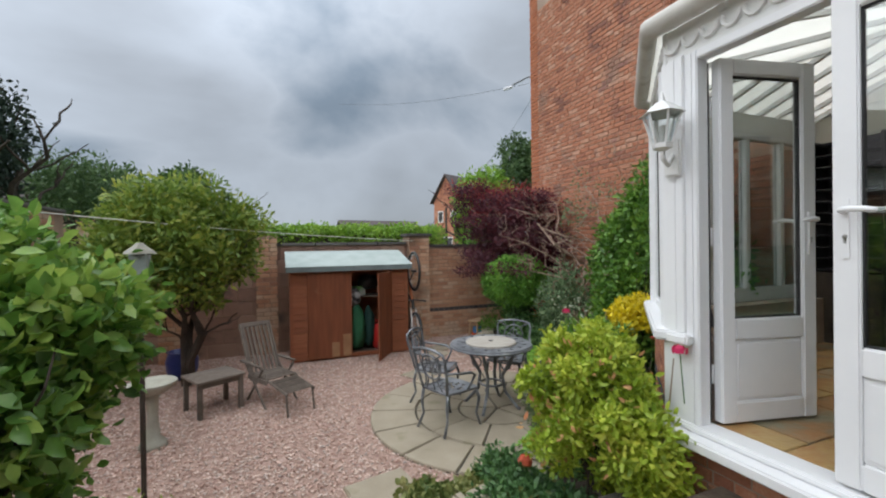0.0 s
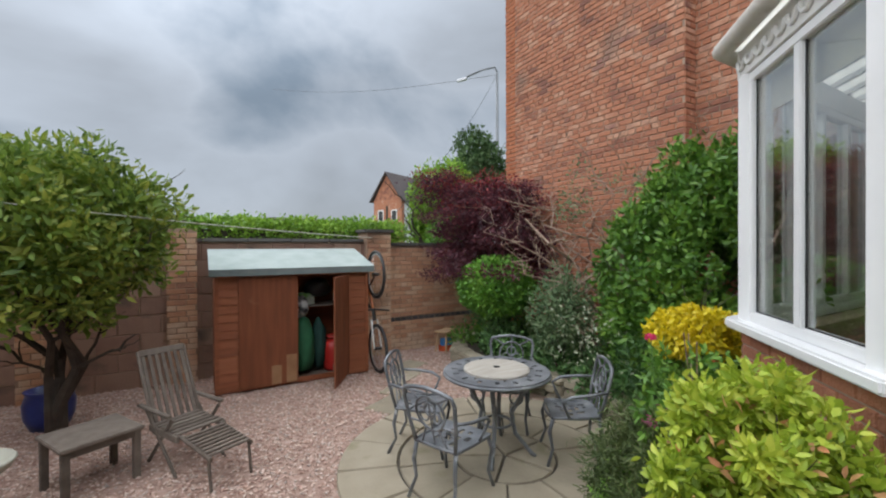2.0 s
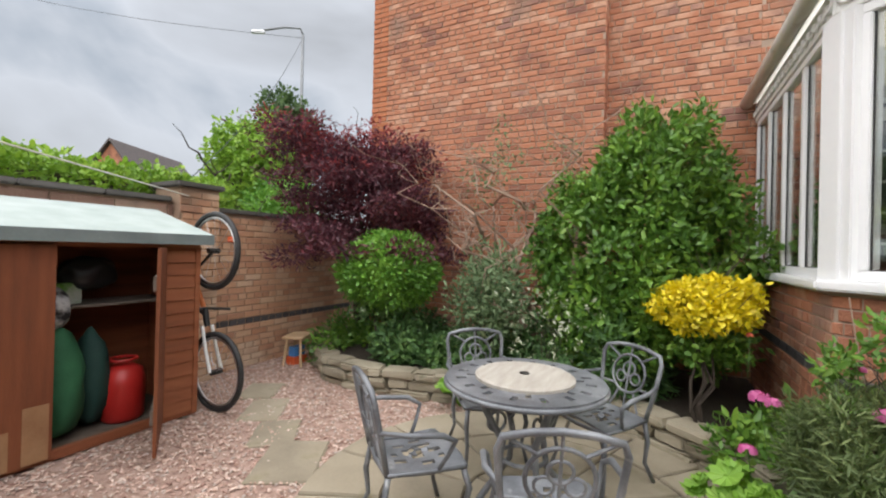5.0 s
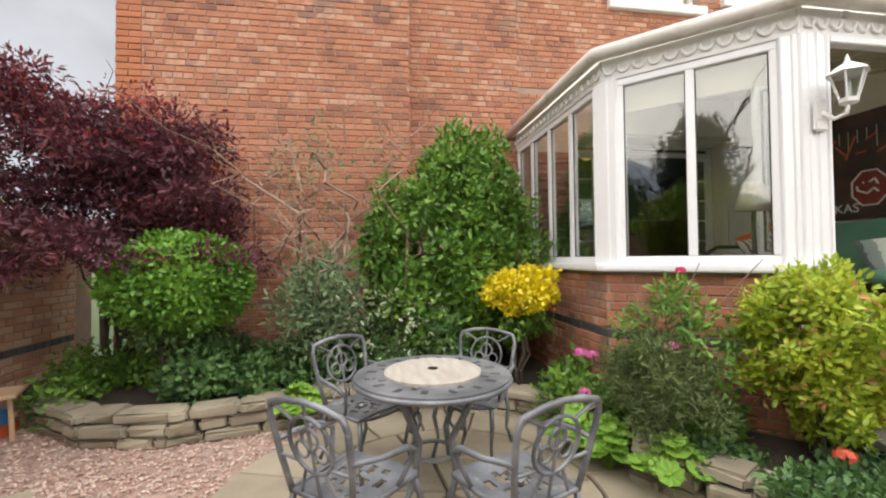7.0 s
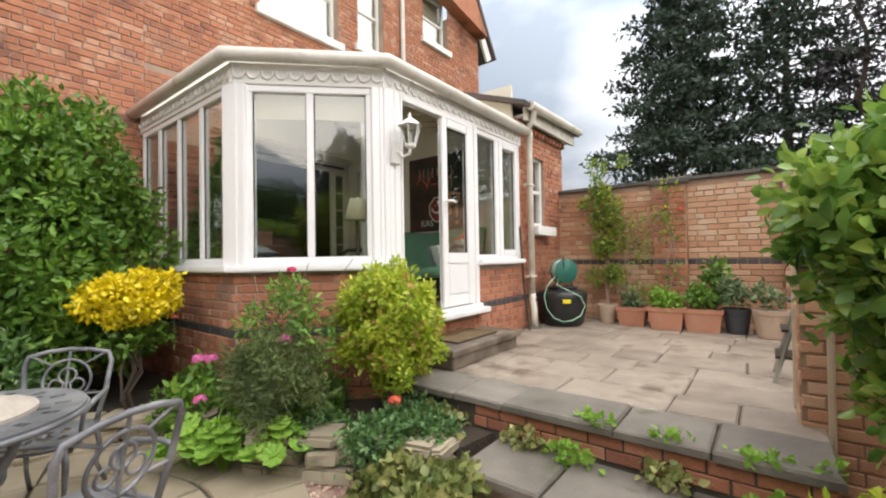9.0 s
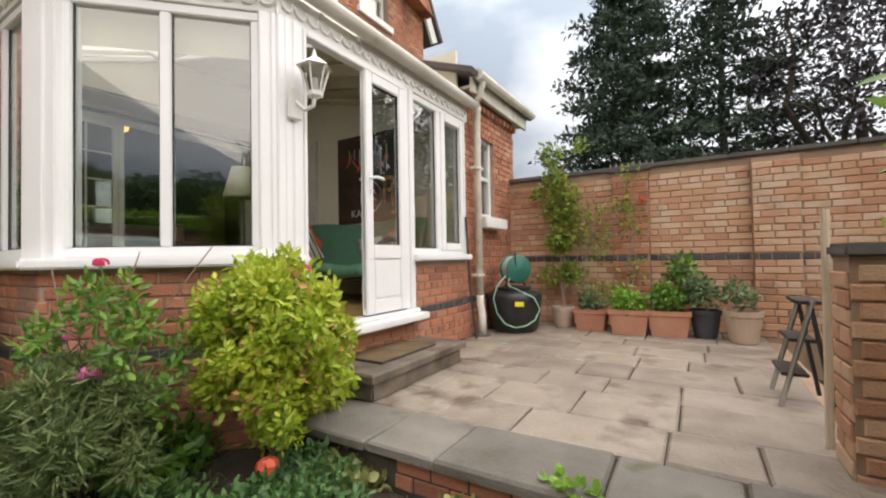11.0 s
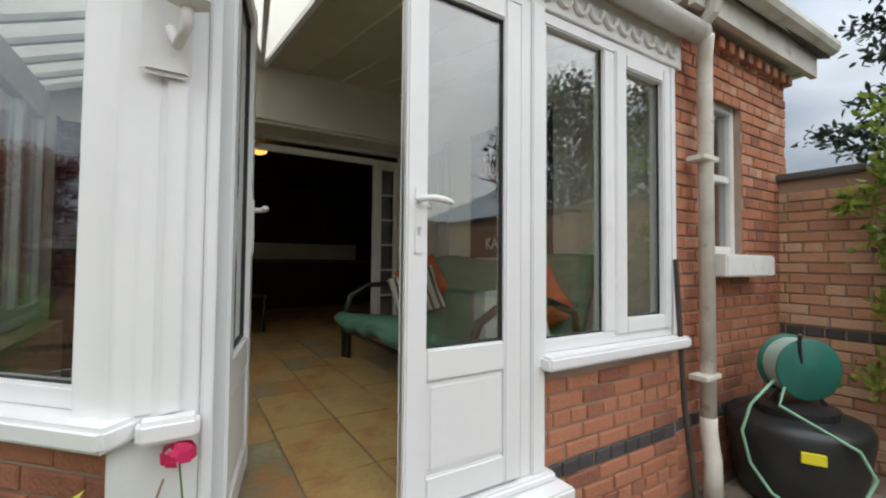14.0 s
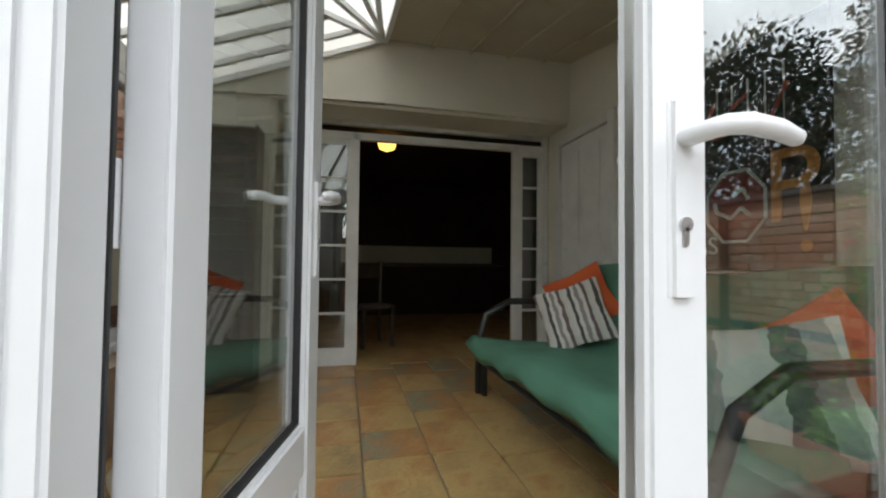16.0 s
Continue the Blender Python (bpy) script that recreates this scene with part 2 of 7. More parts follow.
BLACK_METAL = mat("black_metal", [(0.012, 0.012, 0.012), (0.03, 0.03, 0.03)], 0.35, 8, 60, 0.05)
CHROME = mat("brushed_metal", [(0.50, 0.50, 0.50), (0.65, 0.65, 0.65)], 0.3, 8, 60, 0.05, metal=1.0)
GREENPL = mat("green_plastic", [(0.012, 0.11, 0.085), (0.022, 0.16, 0.12)], 0.4, 5, 60, 0.05)
GREENCL = mat("green_canvas", [(0.012, 0.085, 0.035), (0.03, 0.15, 0.065)], 0.8, 5, 90, 0.3)
DARKGREEN = mat("dark_green_canvas", [(0.006, 0.035, 0.028), (0.014, 0.06, 0.048)], 0.8, 5, 90, 0.3)
FUTON = mat("sage_green_futon", [(0.075, 0.20, 0.135), (0.11, 0.27, 0.19)], 0.95, 3, 180, 0.4)
ORANGE = mat("orange_cushion", [(0.62, 0.10, 0.03), (0.72, 0.15, 0.05)], 0.9, 5, 150, 0.3)
RED = mat("red_paint", [(0.42, 0.018, 0.015), (0.55, 0.03, 0.025)], 0.4, 5, 60, 0.05)
YELLOW = mat("yellow_label", [(0.72, 0.62, 0.02), (0.80, 0.70, 0.04)], 0.6, 5, 60, 0)
BLUE = mat("blue_glaze", [(0.012, 0.03, 0.16), (0.03, 0.055, 0.25)], 0.35, 5, 60, 0.05)
SHADE = mat("cream_lampshade", [(0.62, 0.57, 0.44), (0.70, 0.65, 0.52)], 0.85, 5, 90, 0.1, translucent=0.3)
GREYST = mat("lichen_stone", [(0.28, 0.27, 0.22), (0.42, 0.41, 0.34)], 0.95, 6, 60, 0.5)
HOSE = mat("pale_hose", [(0.30, 0.40, 0.34), (0.42, 0.52, 0.45)], 0.5, 5, 60, 0.05)
ROPE = mat("washing_line", [(0.50, 0.50, 0.42), (0.62, 0.62, 0.55)], 0.8, 5, 60, 0.1)
L_LAUREL = leafmat("laurel_leaf", (0.03, 0.09, 0.015), (0.17, 0.34, 0.065), (0.50, 0.63, 0.14), 0.28, 0.36)
L_HEDGE = leafmat("clipped_hedge_leaf", (0.10, 0.21, 0.025), (0.22, 0.40, 0.045), (0.40, 0.58, 0.08), 0.5, 0.35)
L_REDTIP = leafmat("red_maple_leaf", (0.10, 0.018, 0.022), (0.27, 0.04, 0.045), (0.42, 0.075, 0.06), 0.55, 0.35)
L_BRONZE = leafmat("peach_young_leaf", (0.52, 0.30, 0.10), (0.66, 0.36, 0.17), (0.70, 0.24, 0.12), 0.5, 0.35)
L_FEATHER = leafmat("feathery_grey_leaf", (0.042, 0.072, 0.022), (0.095, 0.14, 0.042), (0.20, 0.245, 0.085), 0.6, 0.2)
L_TREE = leafmat("yellow_green_leaf", (0.075, 0.15, 0.03), (0.21, 0.315, 0.052), (0.46, 0.47, 0.085), 0.5, 0.35)
L_BUSH = leafmat("mid_green_leaf", (0.045, 0.118, 0.021), (0.111, 0.252, 0.036), (0.241, 0.404, 0.06), 0.4, 0.25)
L_BALL = leafmat("box_leaf", (0.058, 0.174, 0.023), (0.123, 0.304, 0.036), (0.232, 0.45, 0.065), 0.45, 0.25)
L_LIME = leafmat("lime_leaf", (0.15, 0.25, 0.022), (0.38, 0.50, 0.05), (0.66, 0.68, 0.11), 0.45, 0.35)
L_GOLD = leafmat("golden_leaf", (0.40, 0.36, 0.02), (0.713, 0.575, 0.017), (0.897, 0.736, 0.034), 0.45, 0.25)
L_RED = leafmat("purple_maple_leaf", (0.036, 0.012, 0.02), (0.10, 0.026, 0.04), (0.22, 0.045, 0.055), 0.55, 0.3)
L_GREY = leafmat("grey_green_leaf", (0.06, 0.116, 0.053), (0.14, 0.22, 0.1), (0.26, 0.34, 0.18), 0.6, 0.25)
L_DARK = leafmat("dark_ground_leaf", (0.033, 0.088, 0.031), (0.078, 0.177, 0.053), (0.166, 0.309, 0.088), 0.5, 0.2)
L_BRIGHT = leafmat("bright_lady_mantle_leaf", (0.143, 0.308, 0.044), (0.242, 0.462, 0.066), (0.363, 0.572, 0.11), 0.55, 0.35)
L_VARI = leafmat("variegated_ivy_leaf", (0.066, 0.12, 0.026), (0.216, 0.24, 0.072), (0.552, 0.516, 0.24), 0.5, 0.25)
L_FIR = leafmat("dark_conifer", (0.015, 0.03, 0.021), (0.03, 0.055, 0.036), (0.065, 0.095, 0.062), 0.8, 0.1)
L_FAR = leafmat("far_tree_leaf", (0.038, 0.083, 0.03), (0.075, 0.143, 0.045), (0.135, 0.21, 0.075), 0.7, 0.2)
L_PALE = leafmat("white_edged_leaf", (0.176, 0.242, 0.11), (0.462, 0.506, 0.352), (0.638, 0.66, 0.528), 0.5, 0.3)
F_PINK = mat("pink_petal", [(0.62, 0.10, 0.32), (0.74, 0.25, 0.48)], 0.6, 5, 60, 0.1, island=0.5, translucent=0.3)
F_RED = mat("cerise_petal", [(0.60, 0.02, 0.10), (0.72, 0.05, 0.17)], 0.6, 5, 60, 0.1, island=0.5, translucent=0.3)
F_CORAL = mat("coral_petal", [(0.60, 0.08, 0.05), (0.75, 0.20, 0.10)], 0.6, 5, 60, 0.1, island=0.5, translucent=0.3)


# ---- builders ----
def link_mesh(name, verts, faces, material, parent=None, smooth=False):
    me = bpy.data.meshes.new(name)
    me.from_pydata([tuple(v) for v in verts], [], [tuple(f) for f in faces])
    me.materials.append(material)
    if smooth:
        me.polygons.foreach_set("use_smooth", [True] * len(me.polygons))
    ob = new(name, me)
    if parent:
        ob.parent = parent
    return ob


def part(name, bm, material, parent=None, label="", smooth=False):
    me = bpy.data.meshes.new(name)
    bm.normal_update()
    bm.to_mesh(me)
    bm.free()
    me.materials.append(material)
    if smooth:
        me.polygons.foreach_set("use_smooth", [True] * len(me.polygons))
    ob = new(name, me)
    if parent:
        ob.parent = parent
    return tagged(ob, label)


def thing(name, label, category, group="", at=(0, 0, 0), turn=0):
    e = new(name)
    e.empty_display_size = 0.1
    e.matrix_world = pose(*at, 0, 0, turn)
    return tagged(e, label, category, group)


def structure(name, bm, material, label="", smooth=False):
    ob = part(name, bm, material, None, label, smooth)
    return tagged(ob, label, name.split("_")[0], kind="structure")


def box(bm, lo, hi, bevel=0.0, m=None):
    """A box between two corners, its edges rounded by bevel, moved by m."""
    x0, y0, z0 = lo
    x1, y1, z1 = hi
    vs = [bm.verts.new(p) for p in [(x0, y0, z0), (x1, y0, z0), (x1, y1, z0), (x0, y1, z0), (x0, y0, z1), (x1, y0, z1), (x1, y1, z1), (x0, y1, z1)]]
    fs = [bm.faces.new([vs[i] for i in q]) for q in [(0, 3, 2, 1), (4, 5, 6, 7), (0, 1, 5, 4), (1, 2, 6, 5), (2, 3, 7, 6), (3, 0, 4, 7)]]
    if bevel:
        es = list({e for f in fs for e in f.edges})
        r = bmesh.ops.bevel(bm, geom=es, offset=bevel, segments=2, affect="EDGES")
        vs = list({v for f in r["faces"] for v in f.verts} | {v for v in vs if v.is_valid})
    if m is not None:
        bmesh.ops.transform(bm, matrix=m, verts=vs)
    return bm


def boxes(*items, bevel=0.0, m=None):
    bm = bmesh.new()
    for lo, hi in items:
        box(bm, lo, hi, bevel, m)
    return bm


def tube(bm, pts, radii, seg=8, caps=True):
    """A round bar through the points, with a radius at each."""
    pts = [Vector(p) for p in pts]
    if not hasattr(radii, "__len__"):
        radii = [radii] * len(pts)
    rings, up = [], None
    for i, p in enumerate(pts):
        d = (pts[min(i + 1, len(pts) - 1)] - pts[max(i - 1, 0)]).normalized()
        if up is None:
            up = d.orthogonal().normalized()
        up = (up - d * up.dot(d))
        up = up.normalized() if up.length > 1e-6 else d.orthogonal().normalized()
        side = d.cross(up)
        rings.append([bm.verts.new(p + (up * math.cos(a) + side * math.sin(a)) * radii[i]) for a in [2 * math.pi * k / seg for k in range(seg)]])
    for a, b in zip(rings, rings[1:]):
        for k in range(seg):
            bm.faces.new((a[k], a[(k + 1) % seg], b[(k + 1) % seg], b[k]))
    if caps and pts[0] != pts[-1]:
        bm.faces.new(rings[0][::-1])
        bm.faces.new(rings[-1])
    return bm


def rod(pts, radii, seg=8):
    return tube(bmesh.new(), pts, radii, seg)


def lathe(profile, seg=20, squash=(1, 1)):
    """A turned shape from (radius, height) pairs."""
    bm = bmesh.new()
    rings = []
    for r, z in profile:
        rings.append([bm.verts.new((r * squash[0] * math.cos(2 * math.pi * k / seg), r * squash[1] * math.sin(2 * math.pi * k / seg), z)) for k in range(seg)])
    for a, b in zip(rings, rings[1:]):
        for k in range(seg):
            bm.faces.new((a[k], a[(k + 1) % seg], b[(k + 1) % seg], b[k]))
    bm.faces.new(rings[0][::-1])
    bm.faces.new(rings[-1])
    return bm


def ring(bm, centre, radius, thick, normal=(0, 0, 1), n=20, seg=6, squash=1.0):
    nrm = Vector(normal).normalized()
    a = nrm.orthogonal().normalized()
    b = nrm.cross(a)
    pts = [Vector(centre) + a * radius * math.cos(2 * math.pi * k / n) + b * radius * squash * math.sin(2 * math.pi * k / n) for k in range(n + 1)]
    return tube(bm, pts, thick, seg, caps=False)


def thicken(bm, t):
    """Gives a sheet its thickness."""
    bm.normal_update()
    bmesh.ops.solidify(bm, geom=list(bm.faces), thickness=t)


def leaves(name, material, parent, blobs, count, size, seed=1, slim=0.5, inner=0.55, flat=0.3, clump=0.0, even=0.0):
    """A crown of single folded leaves, thrown round the given ellipsoids (centre, radii), with gaps where the clumps part."""
    rg = np.random.default_rng(seed)
    vol = np.array([b[3] * b[4] + b[4] * b[5] + b[3] * b[5] for b in blobs])
    which = rg.choice(len(blobs), count, p=vol / vol.sum())
    B = np.array(blobs)[which]
    d = rg.normal(size=(count, 3))
    d /= np.linalg.norm(d, axis=1)[:, None]
    r = inner + (1 - inner) * rg.random(count) ** 0.6
    wob = 1 + (1 - even) * 0.24 * np.sin(d[:, 0] * 7 + seed) * np.cos(d[:, 1] * 6 + seed * 2) + (1 - even) * 0.12 * np.sin(d[:, 2] * 11 + seed * 3 + d[:, 0] * 9)
    stray = 1 + (1 - even) * (rg.random(count) < 0.09) * rg.random(count) * 0.38
    P = B[:, :3] + d * B[:, 3:6] * (r * wob * stray)[:, None]
    if clump:
        P += clump * np.sin(P[:, [1, 2, 0]] * 9 + seed) * 0.5
    ax = d * (1 - flat) + rg.normal(size=(count, 3)) * 0.65 + np.array([0, 0, 0.1])
    ax /= np.linalg.norm(ax, axis=1)[:, None]
    side = np.cross(ax, d + rg.normal(size=(count, 3)) * 0.45)
    side /= np.linalg.norm(side, axis=1)[:, None] + 1e-9
    nor = np.cross(side, ax)
    L = size * (0.6 + 0.8 * rg.random(count))[:, None]
    W = L * slim * 0.5
    a = P
    v = np.stack([a, a + ax * L * 0.35 + side * W + nor * W * 0.35, a + ax * L * 0.35 - side * W + nor * W * 0.35, a + ax * L * 0.72 + side * W * 0.75 + nor * W * 0.2,
                  a + ax * L * 0.72 - side * W * 0.75 + nor * W * 0.2, a + ax * L - nor * W * 0.3, a + ax * L * 0.5], axis=1).reshape(-1, 3)
    f = np.array([(0, 1, 6), (0, 6, 2), (1, 3, 6), (2, 6, 4), (3, 5, 6), (4, 6, 5)])
    F = (f[None] + 7 * np.arange(count)[:, None, None]).reshape(-1, 3)
    me = bpy.data.meshes.new(name)
    me.vertices.add(len(v))
    me.vertices.foreach_set("co", v.astype(np.float32).ravel())
    me.loops.add(F.size)
    me.loops.foreach_set("vertex_index", F.astype(np.int32).ravel())
    me.polygons.add(len(F))
    me.polygons.foreach_set("loop_start", np.arange(0, F.size, 3, dtype=np.int32))
    me.update(calc_edges=True)
    me.materials.append(material)
    ob = new(name, me)
    if parent:
        ob.parent = parent
    return ob


def limbs(parent, base, top, n, spread, r, seed=1, name="branch", material=None, twist=0.25, fork=2):
    """Tapered, forking limbs from base up to about top."""
    rg = random.Random(seed)
    for i in range(n):
        a = 2 * math.pi * (i + rg.random() * 0.6) / n
        tip = Vector(top) + Vector((math.cos(a), math.sin(a), rg.uniform(-0.3, 0.3))) * spread
        bm = bmesh.new()

        def grow(p, q, rad, level):
            k = 5
            pts = [p.lerp(q, j / k) + Vector((rg.uniform(-1, 1), rg.uniform(-1, 1), rg.uniform(-0.5, 0.5))) * (q - p).length * twist * 0.3 * (0 < j) for j in range(k + 1)]
            tube(bm, pts, [rad * (1 - 0.7 * j / k) for j in range(k + 1)], 6 if level == 0 else 4)
            if level < fork:
                for _ in range(3):
                    s = pts[rg.randint(2, k)]
                    e = s + ((q - p).normalized() + Vector((rg.uniform(-1, 1), rg.uniform(-1, 1), rg.uniform(-0.4, 0.9)))) * (q - p).length * 0.32
                    grow(s, e, rad * 0.42, level + 1)
        grow(Vector(base) + Vector((math.cos(a), math.sin(a), 0)) * r * 0.8, tip, r, 0)
        part(name, bm, material or BARK, parent)


def brick_mesh(name, l, h, d, material, seed=0):
    rg = random.Random(seed)
    c = 0.006
    j = lambda: rg.uniform(-0.002, 0.002)
    v = [(0, 0, 0), (l, 0, 0), (l, 0, h), (0, 0, h), (0, d - c, 0), (l, d - c, 0), (l, d - c, h), (0, d - c, h), (c, d + j(), c), (l - c, d + j(), c), (l - c, d + j(), h - c), (c, d + j(), h - c)]
    f = [(0, 1, 5, 4), (1, 2, 6, 5), (2, 3, 7, 6), (3, 0, 4, 7), (4, 5, 9, 8), (5, 6, 10, 9), (6, 7, 11, 10), (7, 4, 8, 11), (8, 9, 10, 11)]
    return v, f


def bricks(wall, m, length, height, materials, holes=(), near=(0, 0, 0, 0), bond=4, seed=1, bands=(), depth=0.012, course=0.075, step=0.225, limit=300):
    """Lays courses of single bricks on the face m (x along, y out, z up) of a wall. Those within near are pieces of their own, the rest is joined."""
    rg = random.Random(seed)
    V, Fs, MI = [], [], []
    shared = {}
    count = 0
    rows = int(height / course)
    for r in range(rows):
        z = r * course
        header = bond and r % bond == bond - 1
        st = step / 2 if header else step
        off = -(st / 2) * ((r // 1) % 2) - (0.03 if header else 0)
        band = any(a <= z + course / 2 <= b for a, b in bands)
        x = off
        while x < length:
            u0, u1 = max(0, x), min(length, x + st - 0.011)
            x += st
            segs = [(u0, u1)]
            for h0, h1, g0, g1 in holes:
                if g0 < z + course * 0.5 < g1:
                    segs = [s for a, b in segs for s in ((a, min(b, h0)), (max(a, h1), b)) if s[1] - s[0] > 0.02]
            for a, b in segs:
                if b - a < 0.03:
                    continue
                mi = 1 if band else 0
                if near[0] <= a < near[1] and near[2] <= z < near[3] and count < limit:
                    key = (round(b - a, 3), mi, rg.randint(0, 1))
                    if key not in shared:
                        bv, bf = brick_mesh("brick", b - a, course - 0.010, depth, None, len(shared))
                        me = bpy.data.meshes.new("brick")
                        me.from_pydata(bv, [], bf)
                        me.materials.append(materials[mi])
                        shared[key] = me
                    ob = new("brick", shared[key])
                    ob.parent = wall
                    ob.matrix_local = m @ Matrix.Translation((a, rg.uniform(-0.003, 0.002), z + 0.005)) @ Matrix.Rotation(rg.uniform(-0.006, 0.006), 4, "Y")
                    count += 1
                else:
                    bv, bf = brick_mesh("", b - a, course - 0.010, depth + rg.uniform(-0.003, 0.002), None, rg.randint(0, 9999))
                    o = len(V)
                    tl = rg.uniform(-0.006, 0.006)
                    V += [m @ Vector((p[0] + a, p[1], p[2] + z + 0.005 + tl * p[0])) for p in bv]
                    Fs += [tuple(o + i for i in q) for q in bf]
                    MI += [mi] * len(bf)
    if V:
        ob = link_mesh("bricks", V, Fs, materials[0], wall)
        if len(materials) > 1:
            ob.data.materials.append(materials[1])
            ob.data.polygons.foreach_set("material_index", MI)
        tagged(ob, kind="stuff")


def face(x, y, z, ux, uy, nx, ny):
    """The frame of a wall's face: x along (ux, uy), y out along (nx, ny), z up."""
    return Matrix(((ux, nx, 0, x), (uy, ny, 0, y), (0, 0, 1, z), (0, 0, 0, 1)))


# ---- ground ----
P = 0.42          # the patio's level
FL = 0.87         # the garden room's floor
structure("ground", boxes(((-300, -300, -0.4), (300, 300, -0.05))), GRASS, "flat green ground that runs to the horizon")
gravel = structure("gravel_bed", boxes(((-3.3, 1.2, -0.2), (4.9, 8.0, 0.0))), GRAVEL_BED, "pinkish gravel garden floor")


def pebbles():
    rg = np.random.default_rng(5)
    n = 42000
    xy = rg.random((n, 2)) * [6.3, 6.2] + [-2.2, 1.95]
    r = np.hypot(xy[:, 0] - 2.08, xy[:, 1] - 4.1)
    keep = (r > 1.36) & ~((xy[:, 0] > 3.25) & (xy[:, 1] < 7.0)) & ~((xy[:, 1] < 2.9) & (xy[:, 0] > 1.7))
    xy = xy[keep]
    n = len(xy)
    base = np.array([(1, 0, 0), (-0.5, 0.87, 0), (-0.5, -0.87, 0), (0.3, 0.5, 0.75), (-0.6, 0, 0.7), (0.3, -0.5, 0.75), (0, 0, -0.6)])
    a = rg.random(n) * 6.28
    s = (0.008 + 0.011 * rg.random(n))[:, None]
    sq = rg.random((n, 3)) * [0.8, 0.6, 0.5] + [0.7, 0.6, 0.5]
    b = base[None] * sq[:, None] * s[:, None]
    c, sn = np.cos(a)[:, None], np.sin(a)[:, None]
    v = np.stack([b[..., 0] * c - b[..., 1] * sn + xy[:, 0:1], b[..., 0] * sn + b[..., 1] * c + xy[:, 1:2], b[..., 2] + 0.004 + 0.008 * rg.random((n, 1))], axis=2)
    f = np.array([(0, 1, 3), (1, 4, 3), (1, 2, 4), (2, 5, 4), (2, 0, 5), (0, 3, 5), (3, 4, 5)])
    F = f[None] + 7 * np.arange(n)[:, None, None]
    ob = link_mesh("gravel", v.reshape(-1, 3).tolist(), F.reshape(-1, 3).tolist(), PEBBLE)
    tagged(ob, "loose pink and buff gravel on the garden floor", "gravel", kind="stuff")


pebbles()


def slab(bm_lo, bm_hi, material, parent, seed):
    """A paving stone with worn, slightly uneven edges."""
    rg = random.Random(seed)
    bm = bmesh.new()
    x0, y0, z0 = bm_lo
    x1, y1, z1 = bm_hi
    c = 0.012
    j = lambda: rg.uniform(-0.006, 0.006)
    t = rg.uniform(-0.004, 0.004)
    lo = [bm.verts.new(p) for p in ((x0 + j(), y0 + j(), z0), (x1 + j(), y0 + j(), z0), (x1 + j(), y1 + j(), z0), (x0 + j(), y1 + j(), z0))]
    mi = [bm.verts.new((v.co.x, v.co.y, z1 - c)) for v in lo]
    mx, my = (x0 + x1) / 2, (y0 + y1) / 2
    hi = [bm.verts.new((v.co.x + (c if v.co.x < mx else -c), v.co.y + (c if v.co.y < my else -c), z1 + t + j() * 0.3)) for v in lo]
    for a, b in ((lo, mi), (mi, hi)):
        for k in range(4):
            bm.faces.new((a[k], a[(k + 1) % 4], b[(k + 1) % 4], b[k]))
    bm.faces.new(hi)
    return part("slab", bm, material, parent)


patio = structure("patio", boxes(((-0.9, -2.2, 0.0), (1.93, 1.80, P - 0.03))), JOINT, "raised patio of worn brown stone slabs")
y, k = 1.86, 0
for row, dy in enumerate((0.46, 0.40, 0.46, 0.38, 0.44, 0.36, 0.42, 0.38, 0.40, 0.36)):
    x = -0.92
    rgp = random.Random(row * 7 + 3)
    while x < 1.9:
        w = rgp.choice((0.40, 0.48, 0.58, 0.70)) + rgp.uniform(-0.04, 0.04)
        x1 = min(x + w, 1.92) if 1.92 - x - w > 0.2 else 1.92
        slab((x + 0.004, y - dy + 0.005, P - 0.05), (x1 - 0.004, y - 0.003, P), PAVING_GREY if row == 0 else PAVING, patio, k)
        x, k = x1, k + 1
    y -= dy
bricks(patio, face(-0.9, 1.80, 0.20, 1, 0, 0, 1), 1.9, 0.17, [BRICK], near=(0, 2, 0, 1), bond=0, course=0.078, step=0.2, seed=4)

step = structure("step_1", boxes(((-0.9, 1.83, 0.0), (0.72, 2.30, 0.15)), bevel=0.01), STONE, "low stone step up to the patio")
for i, (a, b) in enumerate(((-0.92, -0.35), (-0.34, 0.25), (0.26, 0.76))):
    slab((a + 0.004, 1.84, 0.145), (b - 0.004, 2.36, 0.20), PAVING_GREY, step, 60 + i)
dstep = structure("step_2", boxes(((1.47, 0.26, P), (1.94, 1.42, P + 0.13)), bevel=0.012), DOORSTEP, "stone doorstep below the glazed doors")
slab((1.44, 0.22, P + 0.125), (1.94, 1.45, P + 0.18), DOORSTEP, dstep, 70)

circle = structure("paving_circle", lathe([(1.40, -0.05), (1.40, 0.012), (0.0001, 0.014)], 48), JOINT, "round terrace of buff stone wedges")
circle.location = (2.08, 4.1, 0)


